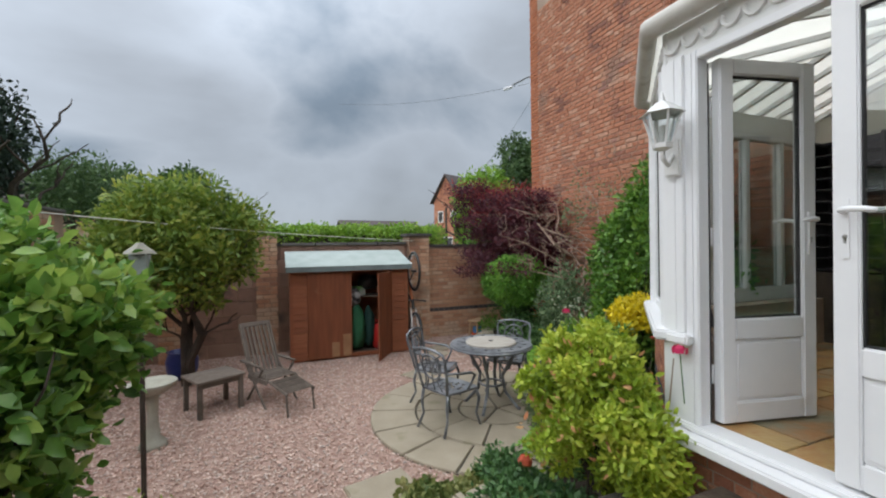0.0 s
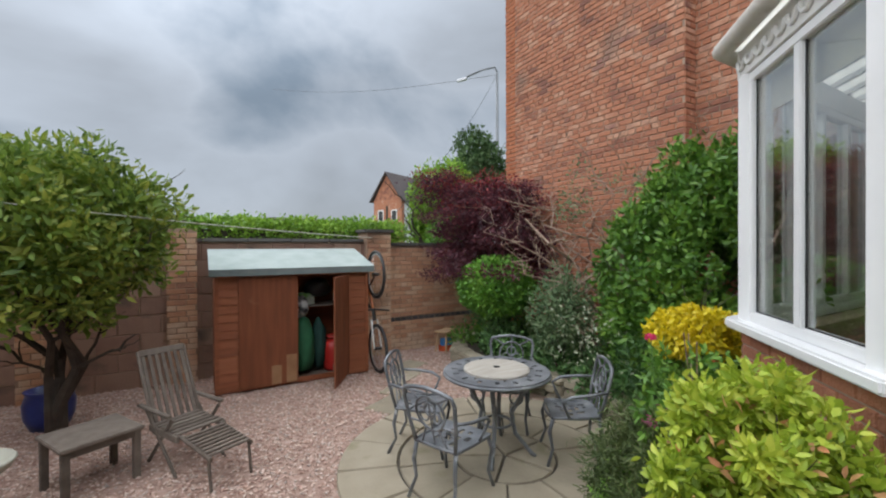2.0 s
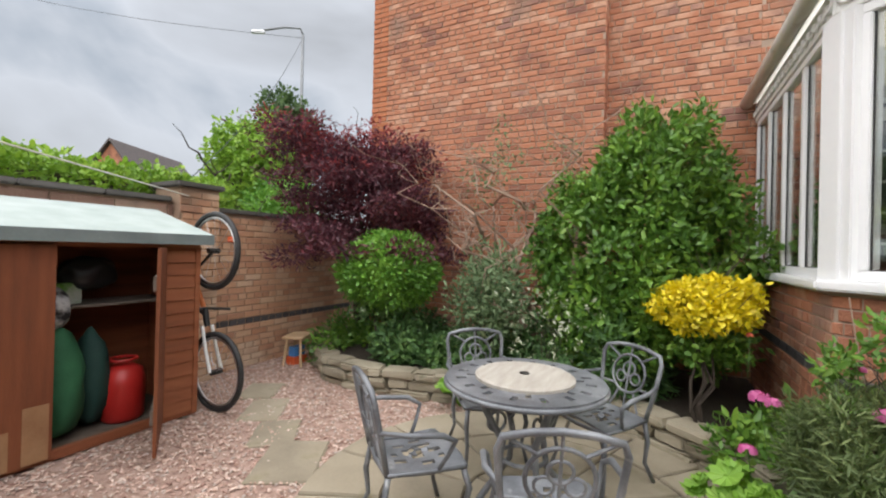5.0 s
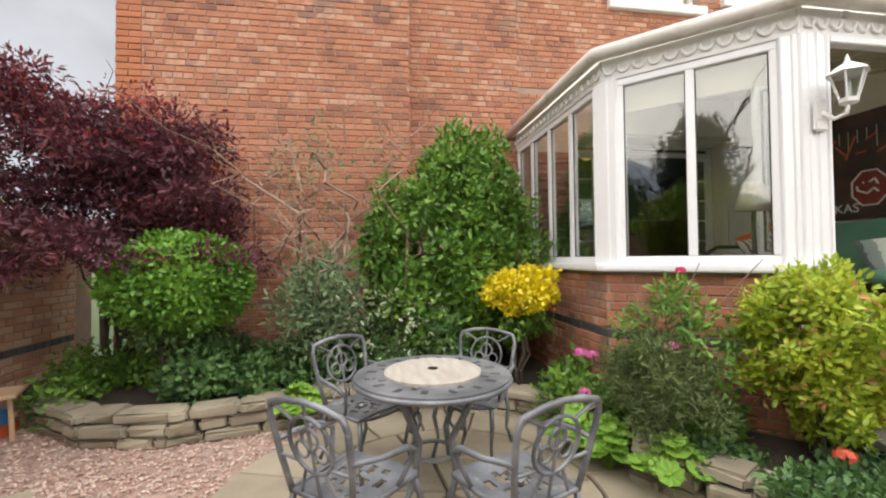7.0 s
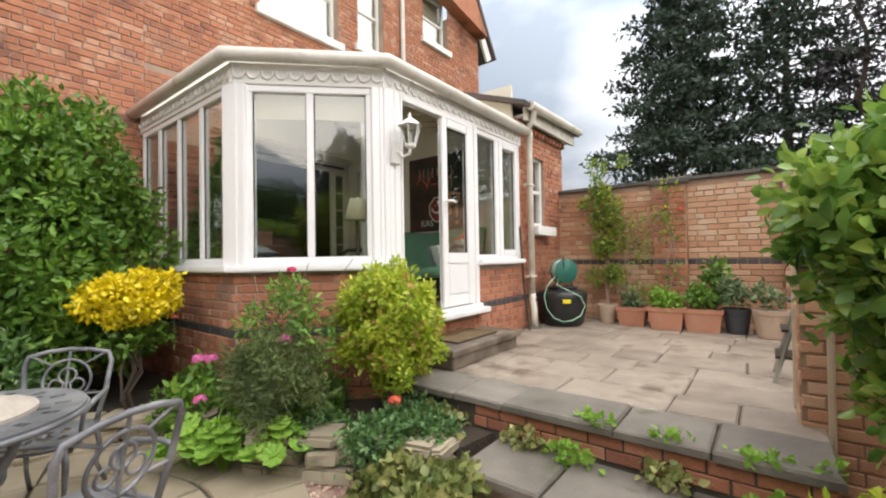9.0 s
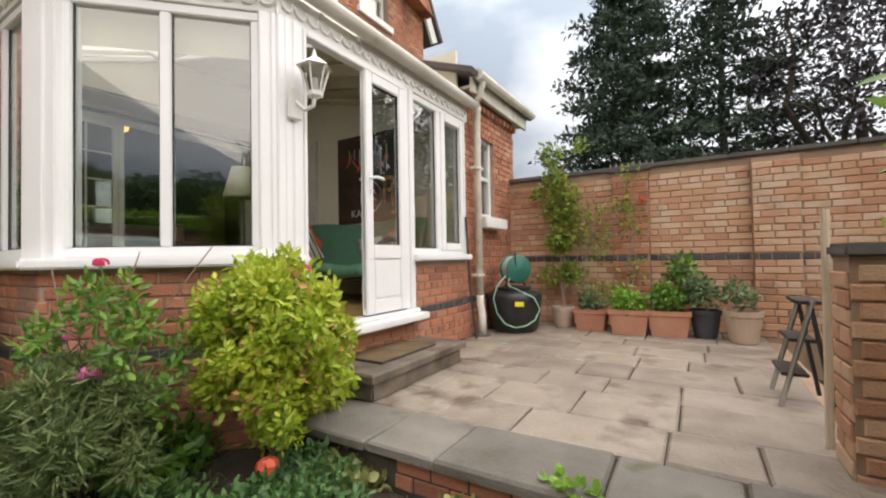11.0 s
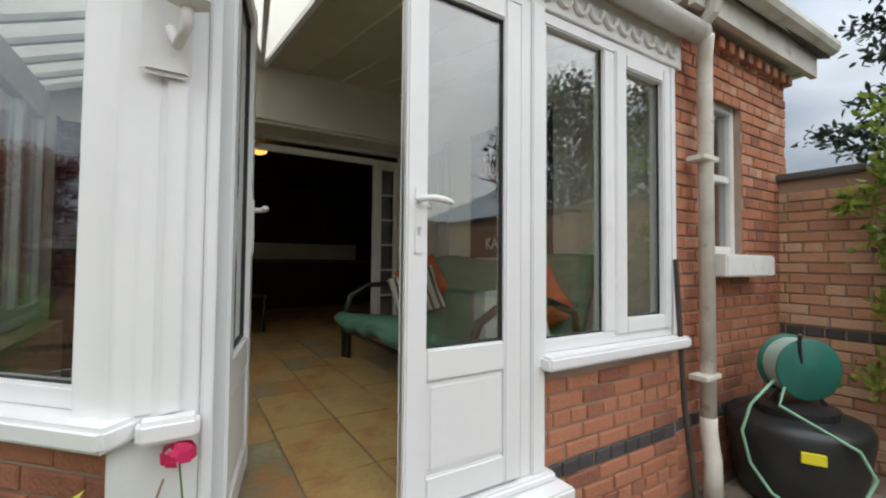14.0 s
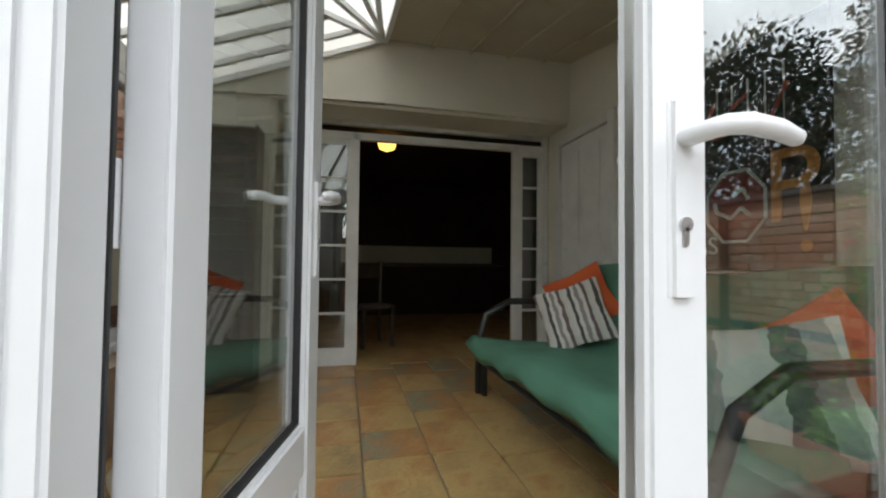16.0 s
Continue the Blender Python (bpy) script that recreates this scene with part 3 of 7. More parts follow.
def wedge(r0, r1, a0, a1, seed):
    bm = bmesh.new()
    n = 4
    rg = random.Random(seed)
    lift = rg.uniform(-0.003, 0.004)
    pts = [(r1, a0 + (a1 - a0) * i / n) for i in range(n + 1)] + ([(r0, a1 - (a1 - a0) * i / n) for i in range(n + 1)] if r0 > 0.05 else [(0.02, (a0 + a1) / 2)])
    lo = [bm.verts.new((r * math.cos(a), r * math.sin(a), -0.02)) for r, a in pts]
    mid = sum((v.co for v in lo), Vector()) / len(lo)
    hi1 = [bm.verts.new((v.co.x, v.co.y, 0.024)) for v in lo]
    hi = [bm.verts.new((v.co.x + (mid.x - v.co.x) * 0.03, v.co.y + (mid.y - v.co.y) * 0.03, 0.033 + lift)) for v in lo]
    for a, b in ((lo, hi1), (hi1, hi)):
        for q in range(len(a)):
            bm.faces.new((a[q], a[(q + 1) % len(a)], b[(q + 1) % len(a)], b[q]))
    bm.faces.new(hi)
    part("slab", bm, PAVING_WARM, circle)


for r0, r1, n, ph in ((0.0, 0.42, 5, 0.1), (0.44, 0.90, 10, 0.3), (0.92, 1.40, 16, 0.05)):
    for i in range(n):
        g = 0.012 / max(r1, 0.3)
        wedge(r0, r1, ph + 2 * math.pi * i / n + g, ph + 2 * math.pi * (i + 1) / n - g, i + n)
for i, (x, y, w, d, a) in enumerate(((2.30, 6.62, 0.5, 0.34, 35), (2.02, 6.16, 0.46, 0.34, 38), (1.76, 5.72, 0.56, 0.42, 30), (0.55, 3.06, 0.5, 0.45, 12), (2.6, 7.05, 0.46, 0.34, 30))):
    s = slab((-w / 2, -d / 2, -0.03), (w / 2, d / 2, 0.022), PAVING_WARM, None, 90 + i)
    s.name = "stepping_stone"
    s.matrix_world = pose(x, y, 0, 0, 0, a)
    tagged(s, "flat buff stepping stone set in pink gravel", "stepping stone", "stepping stones", "thing")

# ---- garden walls ----
BLOCK = mat("pink_brown_block", [(0.22, 0.13, 0.10), (0.34, 0.21, 0.155), (0.40, 0.28, 0.21)], 0.95, 3, 50, 0.6, island=0.5, bumpdist=0.012, stain=(2.5, 0.58, (0.13, 0.10, 0.08)))
COPING = mat("dark_coping", [(0.07, 0.065, 0.06), (0.15, 0.14, 0.13)], 0.9, 4, 50, 0.4, island=0.4)


def copings(wall, x0, x1, y0, y1, z, along="x", n=8):
    for i in range(n):
        a, b = i / n, (i + 1) / n
        lo, hi = ((x0 + (x1 - x0) * a + 0.003, y0, z), (x0 + (x1 - x0) * b - 0.003, y1, z + 0.055)) if along == "x" else ((x0, y0 + (y1 - y0) * a + 0.003, z), (x1, y0 + (y1 - y0) * b - 0.003, z + 0.055))
        part("coping_stone", boxes((lo, hi), bevel=0.012), COPING, wall)


south = structure("wall_south", boxes(((-3.3, -2.50, 0.0), (1.98, -2.215, 2.38)), ((0.16, -2.22, 0.0), (0.56, -2.115, 2.34)), ((-1.25, -2.22, 0.0), (-0.85, -2.115, 2.34))), MORTAR_OLD, "old red brick garden wall with dark brick band")
bricks(south, face(0.56, -2.215, P, 1, 0, 0, 1), 1.42, 1.93, [BRICK_OLD, BLUE_BRICK], near=(0, 1.5, 0, 1.95), bands=((0.86, 0.92),), seed=11, limit=190)
bricks(south, face(-0.85, -2.215, P, 1, 0, 0, 1), 1.01, 1.93, [BRICK_OLD, BLUE_BRICK], near=(0, 1.2, 0, 1.2), bands=((0.86, 0.92),), seed=12, limit=90)
bricks(south, face(0.16, -2.115, P, 1, 0, 0, 1), 0.40, 1.90, [BRICK, BLUE_BRICK], near=(0, 1, 0, 0), bands=((0.86, 0.92),), seed=13)
bricks(south, face(-1.25, -2.115, P, 1, 0, 0, 1), 0.40, 1.90, [BRICK_OLD, BLUE_BRICK], bands=((0.86, 0.92),), seed=14)
bricks(south, face(-3.3, -2.215, P, 1, 0, 0, 1), 2.05, 1.93, [BRICK_OLD, BLUE_BRICK], bands=((0.86, 0.92),), seed=15)
copings(south, -3.3, 2.0, -2.53, -2.17, 2.38, n=10)
copings(south, 0.12, 0.60, -2.16, -2.07, 2.34, n=1)

spikes = thing("wall_spikes", "short row of grey iron spikes on the wall's pier", "spikes", at=(0.36, -2.30, 2.435))
part("rail", rod([(-0.26, 0, 0.02), (0.26, 0, 0.02)], 0.006, 6), GREYST, spikes)
for k in range(8):
    part("spike", rod([(-0.245 + 0.07 * k, 0, 0.0), (-0.245 + 0.07 * k, 0, 0.05), (-0.245 + 0.07 * k, 0, 0.07)], [0.006, 0.006, 0.002], 6), GREYST, spikes)

low = structure("wall_low", boxes(((-3.3, 0.98, 0.0), (-0.81, 1.20, 1.30)), ((-1.06, -2.2, 0.0), (-0.90, 0.98, 0.36))), MORTAR_OLD, "low weathered brick wall beside the patio")
bricks(low, face(-2.4, 1.20, 0.0, 1, 0, 0, 1), 1.59, 1.30, [BRICK_OLD], near=(0.6, 1.6, 0, 1.2), seed=16, limit=120)
copings(low, -3.3, -0.79, 0.95, 1.23, 1.30, n=6)
bricks(low, face(-0.81, 0.98, P, 0, 1, 1, 0), 0.22, 0.86, [BRICK_OLD], near=(0, 1, 0, 1), bond=0, seed=17)

north = structure("wall_north", boxes(((-3.6, 7.95, 0.0), (2.2, 8.2, 1.90)), ((2.2, 7.82, 0.0), (2.62, 8.25, 2.06)), ((2.62, 7.95, 0.0), (5.3, 8.2, 1.84)), ((-0.55, 7.86, 0.0), (-0.2, 7.95, 2.08)), ((-2.0, 7.86, 0.0), (-1.65, 7.95, 2.08))), MORTAR_OLD, "old brown brick garden wall with piers")
bricks(north, face(2.62, 7.95, 0.0, 1, 0, 0, -1), 2.4, 1.84, [BRICK_OLD, BLUE_BRICK], near=(0, 1.6, 0.3, 1.8), bands=((0.55, 0.60),), seed=21, limit=240)
bricks(north, face(-3.6, 7.95, 0.0, 1, 0, 0, -1), 5.8, 1.90, [BLOCK], seed=22, bond=0, course=0.235, step=0.46, depth=0.016)
bricks(north, face(2.2, 7.82, 0.0, 1, 0, 0, -1), 0.42, 2.06, [BRICK_OLD], seed=23)
bricks(north, face(-0.55, 7.86, 0.0, 1, 0, 0, -1), 0.35, 2.08, [BRICK_OLD], seed=24)
bricks(north, face(-2.0, 7.86, 0.0, 1, 0, 0, -1), 0.35, 2.08, [BRICK_OLD], seed=25)
copings(north, -3.6, 2.18, 7.90, 8.25, 1.90, n=10)
copings(north, 2.66, 5.3, 7.90, 8.25, 1.84, n=5)
copings(north, 2.15, 2.67, 7.77, 8.30, 2.06, n=1)

west = structure("wall_west", boxes(((-3.6, -2.5, 0.0), (-3.3, 8.2, 2.45))), MORTAR_OLD, "old brick boundary wall behind the tree")
bricks(west, face(-3.3, 2.6, 0.0, 0, 1, 1, 0), 5.3, 2.45, [BRICK_OLD], seed=31)
copings(west, -3.65, -3.25, -2.5, 8.2, 2.45, "y", 12)

# ---- the house ----
house = structure("wall_house", boxes(((4.79, 4.1, 0.0), (5.4, 7.42, 8.6)), ((5.02, 2.64, 0.0), (5.4, 4.1, 8.6)), ((5.02, 1.17, 3.15), (5.4, 2.64, 8.6)), ((5.02, -0.23, 3.15), (5.4, 1.17, 5.08)), ((5.02, -0.23, 6.6), (5.4, 1.17, 8.6)), ((5.02, -0.66, 3.15), (5.4, -0.23, 8.6)),
                                  ((5.02, -1.30, 3.15), (5.4, -0.66, 5.25)), ((5.02, -1.30, 6.7), (5.4, -0.66, 8.6)), ((5.02, -2.48, 3.15), (5.4, -1.30, 8.6)), ((5.02, -3.35, 3.15), (5.4, -2.48, 6.13)), ((5.02, -3.35, 7.25), (5.4, -2.48, 8.0)), ((5.02, -4.65, 3.15), (5.4, -3.35, 6.9)), ((5.02, -4.65, 0), (5.4, -0.9, 3.15))), MORTAR, "tall red brick side wall of the house")
bricks(house, face(4.79, 4.1, 0.0, 0, 1, -1, 0), 3.05, 6.6, [BRICK], near=(0, 2.2, 1.6, 3.6), seed=41, bond=3)
bricks(house, face(4.79, 7.15, 0.0, 0, 1, -1, 0), 0.27, 7.5, [BRICK_SUNLIT], seed=42, step=0.27, bond=0)
bricks(house, face(5.02, 2.6, 0.0, 0, 1, -1, 0), 1.5, 6.6, [BRICK], seed=43, bond=3)
bricks(house, face(4.79, 4.1, 0.0, 1, 0, 0, -1), 0.23, 8.0, [BRICK], seed=45, bond=0)
bricks(house, face(5.02, 1.3, 3.22, 0, 1, -1, 0), 1.3, 0.52, [BRICK], seed=45, bond=3)
bricks(house, face(5.02, -4.65, 3.74, 0, 1, -1, 0), 7.25, 3.7, [BRICK], holes=((4.42, 5.82, 1.26, 2.91), (3.35, 3.99, 1.51, 3.01), (1.30, 2.17, 2.36, 3.56)), seed=44, bond=3)


def sash(name, x, y0, y1, z0, z1, sill=0.14):
    w = thing(name, "white painted sash window in a brick wall", "window")
    w["kind"] = "structure"
    f = 0.055
    zm = (z0 + z1) / 2
    part("window_frame", boxes(((x, y0, z0), (x + 0.08, y0 + f, z1)), ((x, y1 - f, z0), (x + 0.08, y1, z1)), ((x, y0 + f, z0), (x + 0.08, y1 - f, z0 + f)), ((x, y0 + f, z1 - f), (x + 0.08, y1 - f, z1)), ((x + 0.01, y0 + f, zm - 0.025), (x + 0.07, y1 - f, zm + 0.025)), bevel=0.006), WHITE, w)
    part("window_sill", boxes(((x - 0.20, y0 - 0.08, z0 - sill), (x + 0.05, y1 + 0.08, z0 - 0.004)), bevel=0.01), WHITE, w)
    for a, b in ((z0 + f, zm - 0.025), (zm + 0.025, z1 - f)):
        pn = part("pane", boxes(((x + 0.035, y0 + f, a), (x + 0.041, y1 - f, b))), PANE, w)
        pn.visible_shadow = False
    # The DARK sheet gives the unlit room behind the glass by its colour.
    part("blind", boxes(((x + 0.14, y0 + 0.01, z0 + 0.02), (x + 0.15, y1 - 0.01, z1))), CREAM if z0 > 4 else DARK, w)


sash("window_1", 5.14, -0.23, 1.17, 5.08, 6.6)
sash("window_2", 5.14, -1.30, -0.66, 5.25, 6.7)
sash("window_3", 5.14, -3.35, -2.48, 6.13, 7.25)
bm = bmesh.new()
tube(bm, [(4.96, -1.78, 3.6), (4.96, -1.78, 8.4)], 0.045, 10)
structure("trim_downpipe", bm, GUTTER, "cream rainwater pipe on the brick wall")
# gable slope and its bargeboard
bm = bmesh.new()
vs = [bm.verts.new(p) for p in ((5.02, -4.65, 6.9), (5.02, -2.2, 10.4), (5.02, 2.0, 8.0), (5.02, -4.65, 6.4))]
bm.faces.new([vs[0], vs[1], vs[2]])
thicken(bm, -0.3)
structure("wall_gable", bm, BRICK, "brick gable of the house")
bm = boxes(((0, -0.06, -0.16), (5.2, 0.0, 0.08)), m=Matrix.Translation((4.9, -5.05, 6.52)) @ Matrix.Rotation(math.atan2(4.0, 2.6), 4, "X") @ Matrix.Rotation(radians(90), 4, "Z"))
structure("trim_bargeboard", bm, WHITE, "white bargeboard on the gable")
bm = boxes(((0, 0.0, 0.08), (5.2, 0.7, 0.16)), m=Matrix.Translation((4.82, -5.12, 6.5)) @ Matrix.Rotation(math.atan2(4.0, 2.6), 4, "X") @ Matrix.Rotation(radians(90), 4, "Z") @ Matrix.Scale(-1, 4, (0, 1, 0)))
structure("roof_main", bm, ROOF_TILE, "dark tiled roof slope")

# ---- brick extension with sash window ----
ext = structure("wall_extension", boxes(((1.97, -2.36, 0.3), (2.25, -1.64, 3.3)), ((1.97, -1.64, 0.3), (2.25, -1.16, 1.82)), ((1.97, -1.64, 2.85), (2.25, -1.16, 3.3)), ((1.97, -1.16, 0.3), (2.25, -0.76, 3.3)), ((2.25, -2.36, 0.3), (5.0, -2.1, 3.3)), ((2.25, -0.95, 0.3), (5.0, -0.76, 3.3))), MORTAR, "red brick side extension")
bricks(ext, face(1.97, -2.36, P, 0, 1, -1, 0), 1.60, 2.88, [BRICK, BLUE_BRICK], holes=((0.72, 1.20, 1.26, 2.43),), near=(0, 1.7, 0, 1.9), bands=((0.36, 0.44),), seed=51, limit=300, bond=3)
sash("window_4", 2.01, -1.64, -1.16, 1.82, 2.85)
bm = bmesh.new()
vs = [bm.verts.new(p) for p in ((1.74, -0.60, 3.42), (1.74, -2.62, 3.42), (5.0, -2.62, 4.6), (5.0, -0.60, 4.6))]
bm.faces.new(vs)
thicken(bm, 0.06)
structure("roof_extension", bm, ROOF_TILE, "dark tiled lean-to roof")
for k in range(12):
    part("dentil", boxes(((1.90, -2.33 + k * 0.13, 3.13), (1.958, -2.33 + k * 0.13 + 0.065, 3.205)), bevel=0.004), BRICK, ext)
structure("trim_fascia", boxes(((1.82, -2.56, 3.22), (1.86, -0.78, 3.40)), ((1.86, -2.56, 3.26), (4.6, -2.5, 3.40)), ((1.86, -2.5, 3.28), (2.0, -0.8, 3.31))), GUTTER, "aged white fascia and soffit")
bm = bmesh.new()
tube(bm, [(1.75, -0.78, 3.40), (1.75, -2.62, 3.44)], 0.062, 10)
tube(bm, [(1.75, -0.90, 3.36), (1.80, -0.92, 3.2), (1.90, -0.93, 3.12)], 0.04, 8)
structure("trim_gutter", bm, GUTTER, "aged white rain gutter")

# ---- garden room (conservatory) ----
A, B, C, D = (1.93, 1.74), (2.82, 2.63), (5.0, 2.63), (1.93, -0.76)
ZS, ZT = 1.36, 2.88       # top of the sill, top of the frames


def facet(p0, p1):
    """Frame of the face from p0 to p1, its y pointing out of the room."""
    u = Vector((p1[0] - p0[0], p1[1] - p0[1]))
    n = u.length
    u.normalize()
    return face(p0[0], p0[1], 0, u.x, u.y, -u.y, u.x), n


def glazing(name, p0, p1, u0, u1, panes, z0=ZS, z1=ZT, sash_last=False):
    """A white frame with mullions and panes between u0 and u1 along the face."""
    m, _ = facet(p0, p1)
    w = thing(name, "white plastic window frame with clear panes", "window")
    w["kind"] = "structure"
    f = 0.06
    step_ = (u1 - u0) / panes
    items = [((u0, -0.07, z0), (u1, 0.0, z0 + f)), ((u0, -0.07, z1 - f), (u1, 0.0, z1))]
    items += [((u0 + step_ * i - (0 if i == 0 else f / 2), -0.068, z0 + f), (u0 + step_ * i + (f if i == 0 else f / 2), 0.002, z1 - f)) for i in range(panes)]
    items.append(((u1 - f, -0.068, z0 + f), (u1, 0.002, z1 - f)))
    part("window_frame", boxes(*items, bevel=0.006, m=m), UPVC, w)
    for i in range(panes):
        a, b = u0 + step_ * i + f * 0.5, u0 + step_ * (i + 1) - f * 0.5
        part("gasket", boxes(((a, -0.027, z0 + f), (a + (0.008 if i else 0.038), -0.020, z1 - f)), ((b - (0.008 if i < panes - 1 else 0.038), -0.027, z0 + f), (b, -0.020, z1 - f)), ((a, -0.027, z0 + f), (b, -0.020, z0 + f + 0.007)), m=m), RUBBER, w)
        pn = part("pane", boxes(((a, -0.034, z0 + f), (b, -0.028, z1 - f)), m=m), PANE, w)
        pn.visible_shadow = False
    return w


def plinth(name, p0, p1, z0, near, seed, limit=150, u0=0.0, u1=None):
    m, n = facet(p0, p1)
    n = n if u1 is None else u1
    ob = structure(name, boxes(((u0, -0.25, z0), (n, -0.012, 1.30)), m=m), MORTAR, "red brick plinth under the windows")
    bricks(ob, m @ Matrix.Translation((u0, -0.012, z0)), n - u0, 1.30 - z0, [BRICK, BLUE_BRICK], near=near, bands=((0.36, 0.44),) if z0 > 0.3 else ((0.78, 0.86),), seed=seed, limit=limit, bond=3)
    return ob


# faces run so that the outside lies to the left
plinth("wall_plinth_side", D, A, P, (0, 1.1, 0, 0.9), 61, u0=0.0, u1=1.06)
wbd = structure("wall_plinth_below_door", boxes(((1.952, 0.30, 0.3), (2.2, 1.74, 0.78))), MORTAR, "brick base below the door sill")
bricks(wbd, face(1.952, 0.30, P, 0, 1, -1, 0), 1.44, 0.36, [BRICK], near=(0, 2, 0, 1), seed=64, bond=3)
plinth("wall_plinth_bay", A, B, 0.0, (0, 2, 0.3, 1.3), 62)
plinth("wall_plinth_end", B, C, 0.0, (0, 0, 0, 0), 63)


def side_window():
    """The window beside the door: a fixed pane and a narrower opening sash."""
    m, _ = facet(D, A)
    w = thing("window_5", "white plastic window with a fixed pane and an opening sash", "window")
    w["kind"] = "structure"
    f = 0.06
    part("window_frame", boxes(((0.05, -0.07, ZS), (1.06, 0.0, ZS + f)), ((0.05, -0.07, ZT - f), (1.06, 0.0, ZT)), ((0.05, -0.068, ZS + f), (0.08, 0.002, ZT - f)), ((1.017, -0.068, ZS + f), (1.06, 0.002, ZT - f)), ((0.54, -0.068, ZS + f), (0.626, 0.002, ZT - f)), bevel=0.006, m=m), UPVC, w)
    sa = part("opening_sash", boxes(((0.07, -0.05, ZS + 0.045), (0.135, 0.016, ZT - 0.045)), ((0.465, -0.05, ZS + 0.045), (0.55, 0.016, ZT - 0.045)), ((0.135, -0.05, ZS + 0.045), (0.465, 0.015, ZS + 0.12)), ((0.135, -0.05, ZT - 0.12), (0.465, 0.015, ZT - 0.045)), bevel=0.007, m=m), UPVC, w)
    for a, b, z0, z1, own in ((0.626, 1.017, ZS + f, ZT - f, w), (0.135, 0.465, ZS + 0.12, ZT - 0.12, sa)):
        part("gasket", boxes(((a, -0.027, z0), (a + 0.008, -0.018, z1)), ((b - 0.008, -0.027, z0), (b, -0.018, z1)), ((a, -0.027, z0), (b, -0.018, z0 + 0.008)), m=m), RUBBER, own)
        pn = part("pane", boxes(((a, -0.034, z0), (b, -0.028, z1)), m=m), PANE, own)
        pn.visible_shadow = False


side_window()
glazing("window_6", A, B, 0.10, 1.16, 2)
glazing("window_7", B, C, 0.10, 2.14, 4)


def sills():
    for i, (p0, p1, a, b) in enumerate(((D, A, 0.0, 1.08), (A, B, -0.05, 1.28), (B, C, -0.03, 2.18))):
        m, n = facet(p0, p1)
        bm = boxes(((a, -0.10, 1.30), (b, 0.085, 1.36)), bevel=0.012, m=m)
        structure("trim_sill", bm, UPVC, "white window sill")


sills()
# corner posts with ribs
for (x, y), ang in ((A, -22.5), (B, -67.5)):
    bm = bmesh.new()
    m = pose(x, y, 0, 0, 0, ang + 90)
    box(bm, (-0.11, -0.16, 1.30), (0.11, -0.002, ZT), 0.006, m)
    for q0, q1, out in ((-0.045, 0.045, 0.012),):
        box(bm, (q0, -0.01, 1.33), (q1, out, ZT), 0.004, m)
    structure("trim_corner_post", bm, UPVC, "ribbed white corner post")
bm = boxes(((1.905, 1.566, 0.80), (2.0, 1.76, ZT)), bevel=0.006)
for q0, q1, out in ((1.610, 1.656, 0.018), (1.668, 1.712, 0.006)):
    box(bm, (1.905 - out, q0, 1.362), (1.91, q1, ZT), 0.004)
structure("trim_door_post", bm, UPVC, "ribbed white door post")
structure("trim_sill_end", boxes(((1.842, 1.565, 1.30), (1.905, 1.70, 1.358)), bevel=0.012), UPVC, "white sill end by the door")
structure("trim_end_post", boxes(((1.925, -0.76, 1.36), (2.0, -0.71, ZT)), bevel=0.006), UPVC, "white end post")

# door frame, sill and two leaves
# Black strip for seal and hinge gap; the gap's darkness is in its colour.
structure("trim_door_seal", boxes(((1.9855, 1.534, 0.9), (1.992, 1.544, ZT - 0.06))), RUBBER, "black strip for the door's seal and dark hinge gap")
dframe = structure("door_1", boxes(((1.90, 1.534, 0.87), (1.985, 1.565, ZT)), ((1.905, 0.29, 0.87), (1.98, 0.365, ZT)), ((1.915, 0.365, 0.87), (1.98, 0.428, ZT)), ((1.90, 0.428, ZT - 0.05), (1.98, 1.534, ZT)), bevel=0.006), UPVC, "white french door frame")
structure("trim_door_sill", boxes(((1.80, 0.22, 0.775), (2.02, 1.74, 0.835)), ((1.88, 0.25, 0.835), (2.02, 1.70, 0.872)), bevel=0.01), UPVC, "white door threshold")


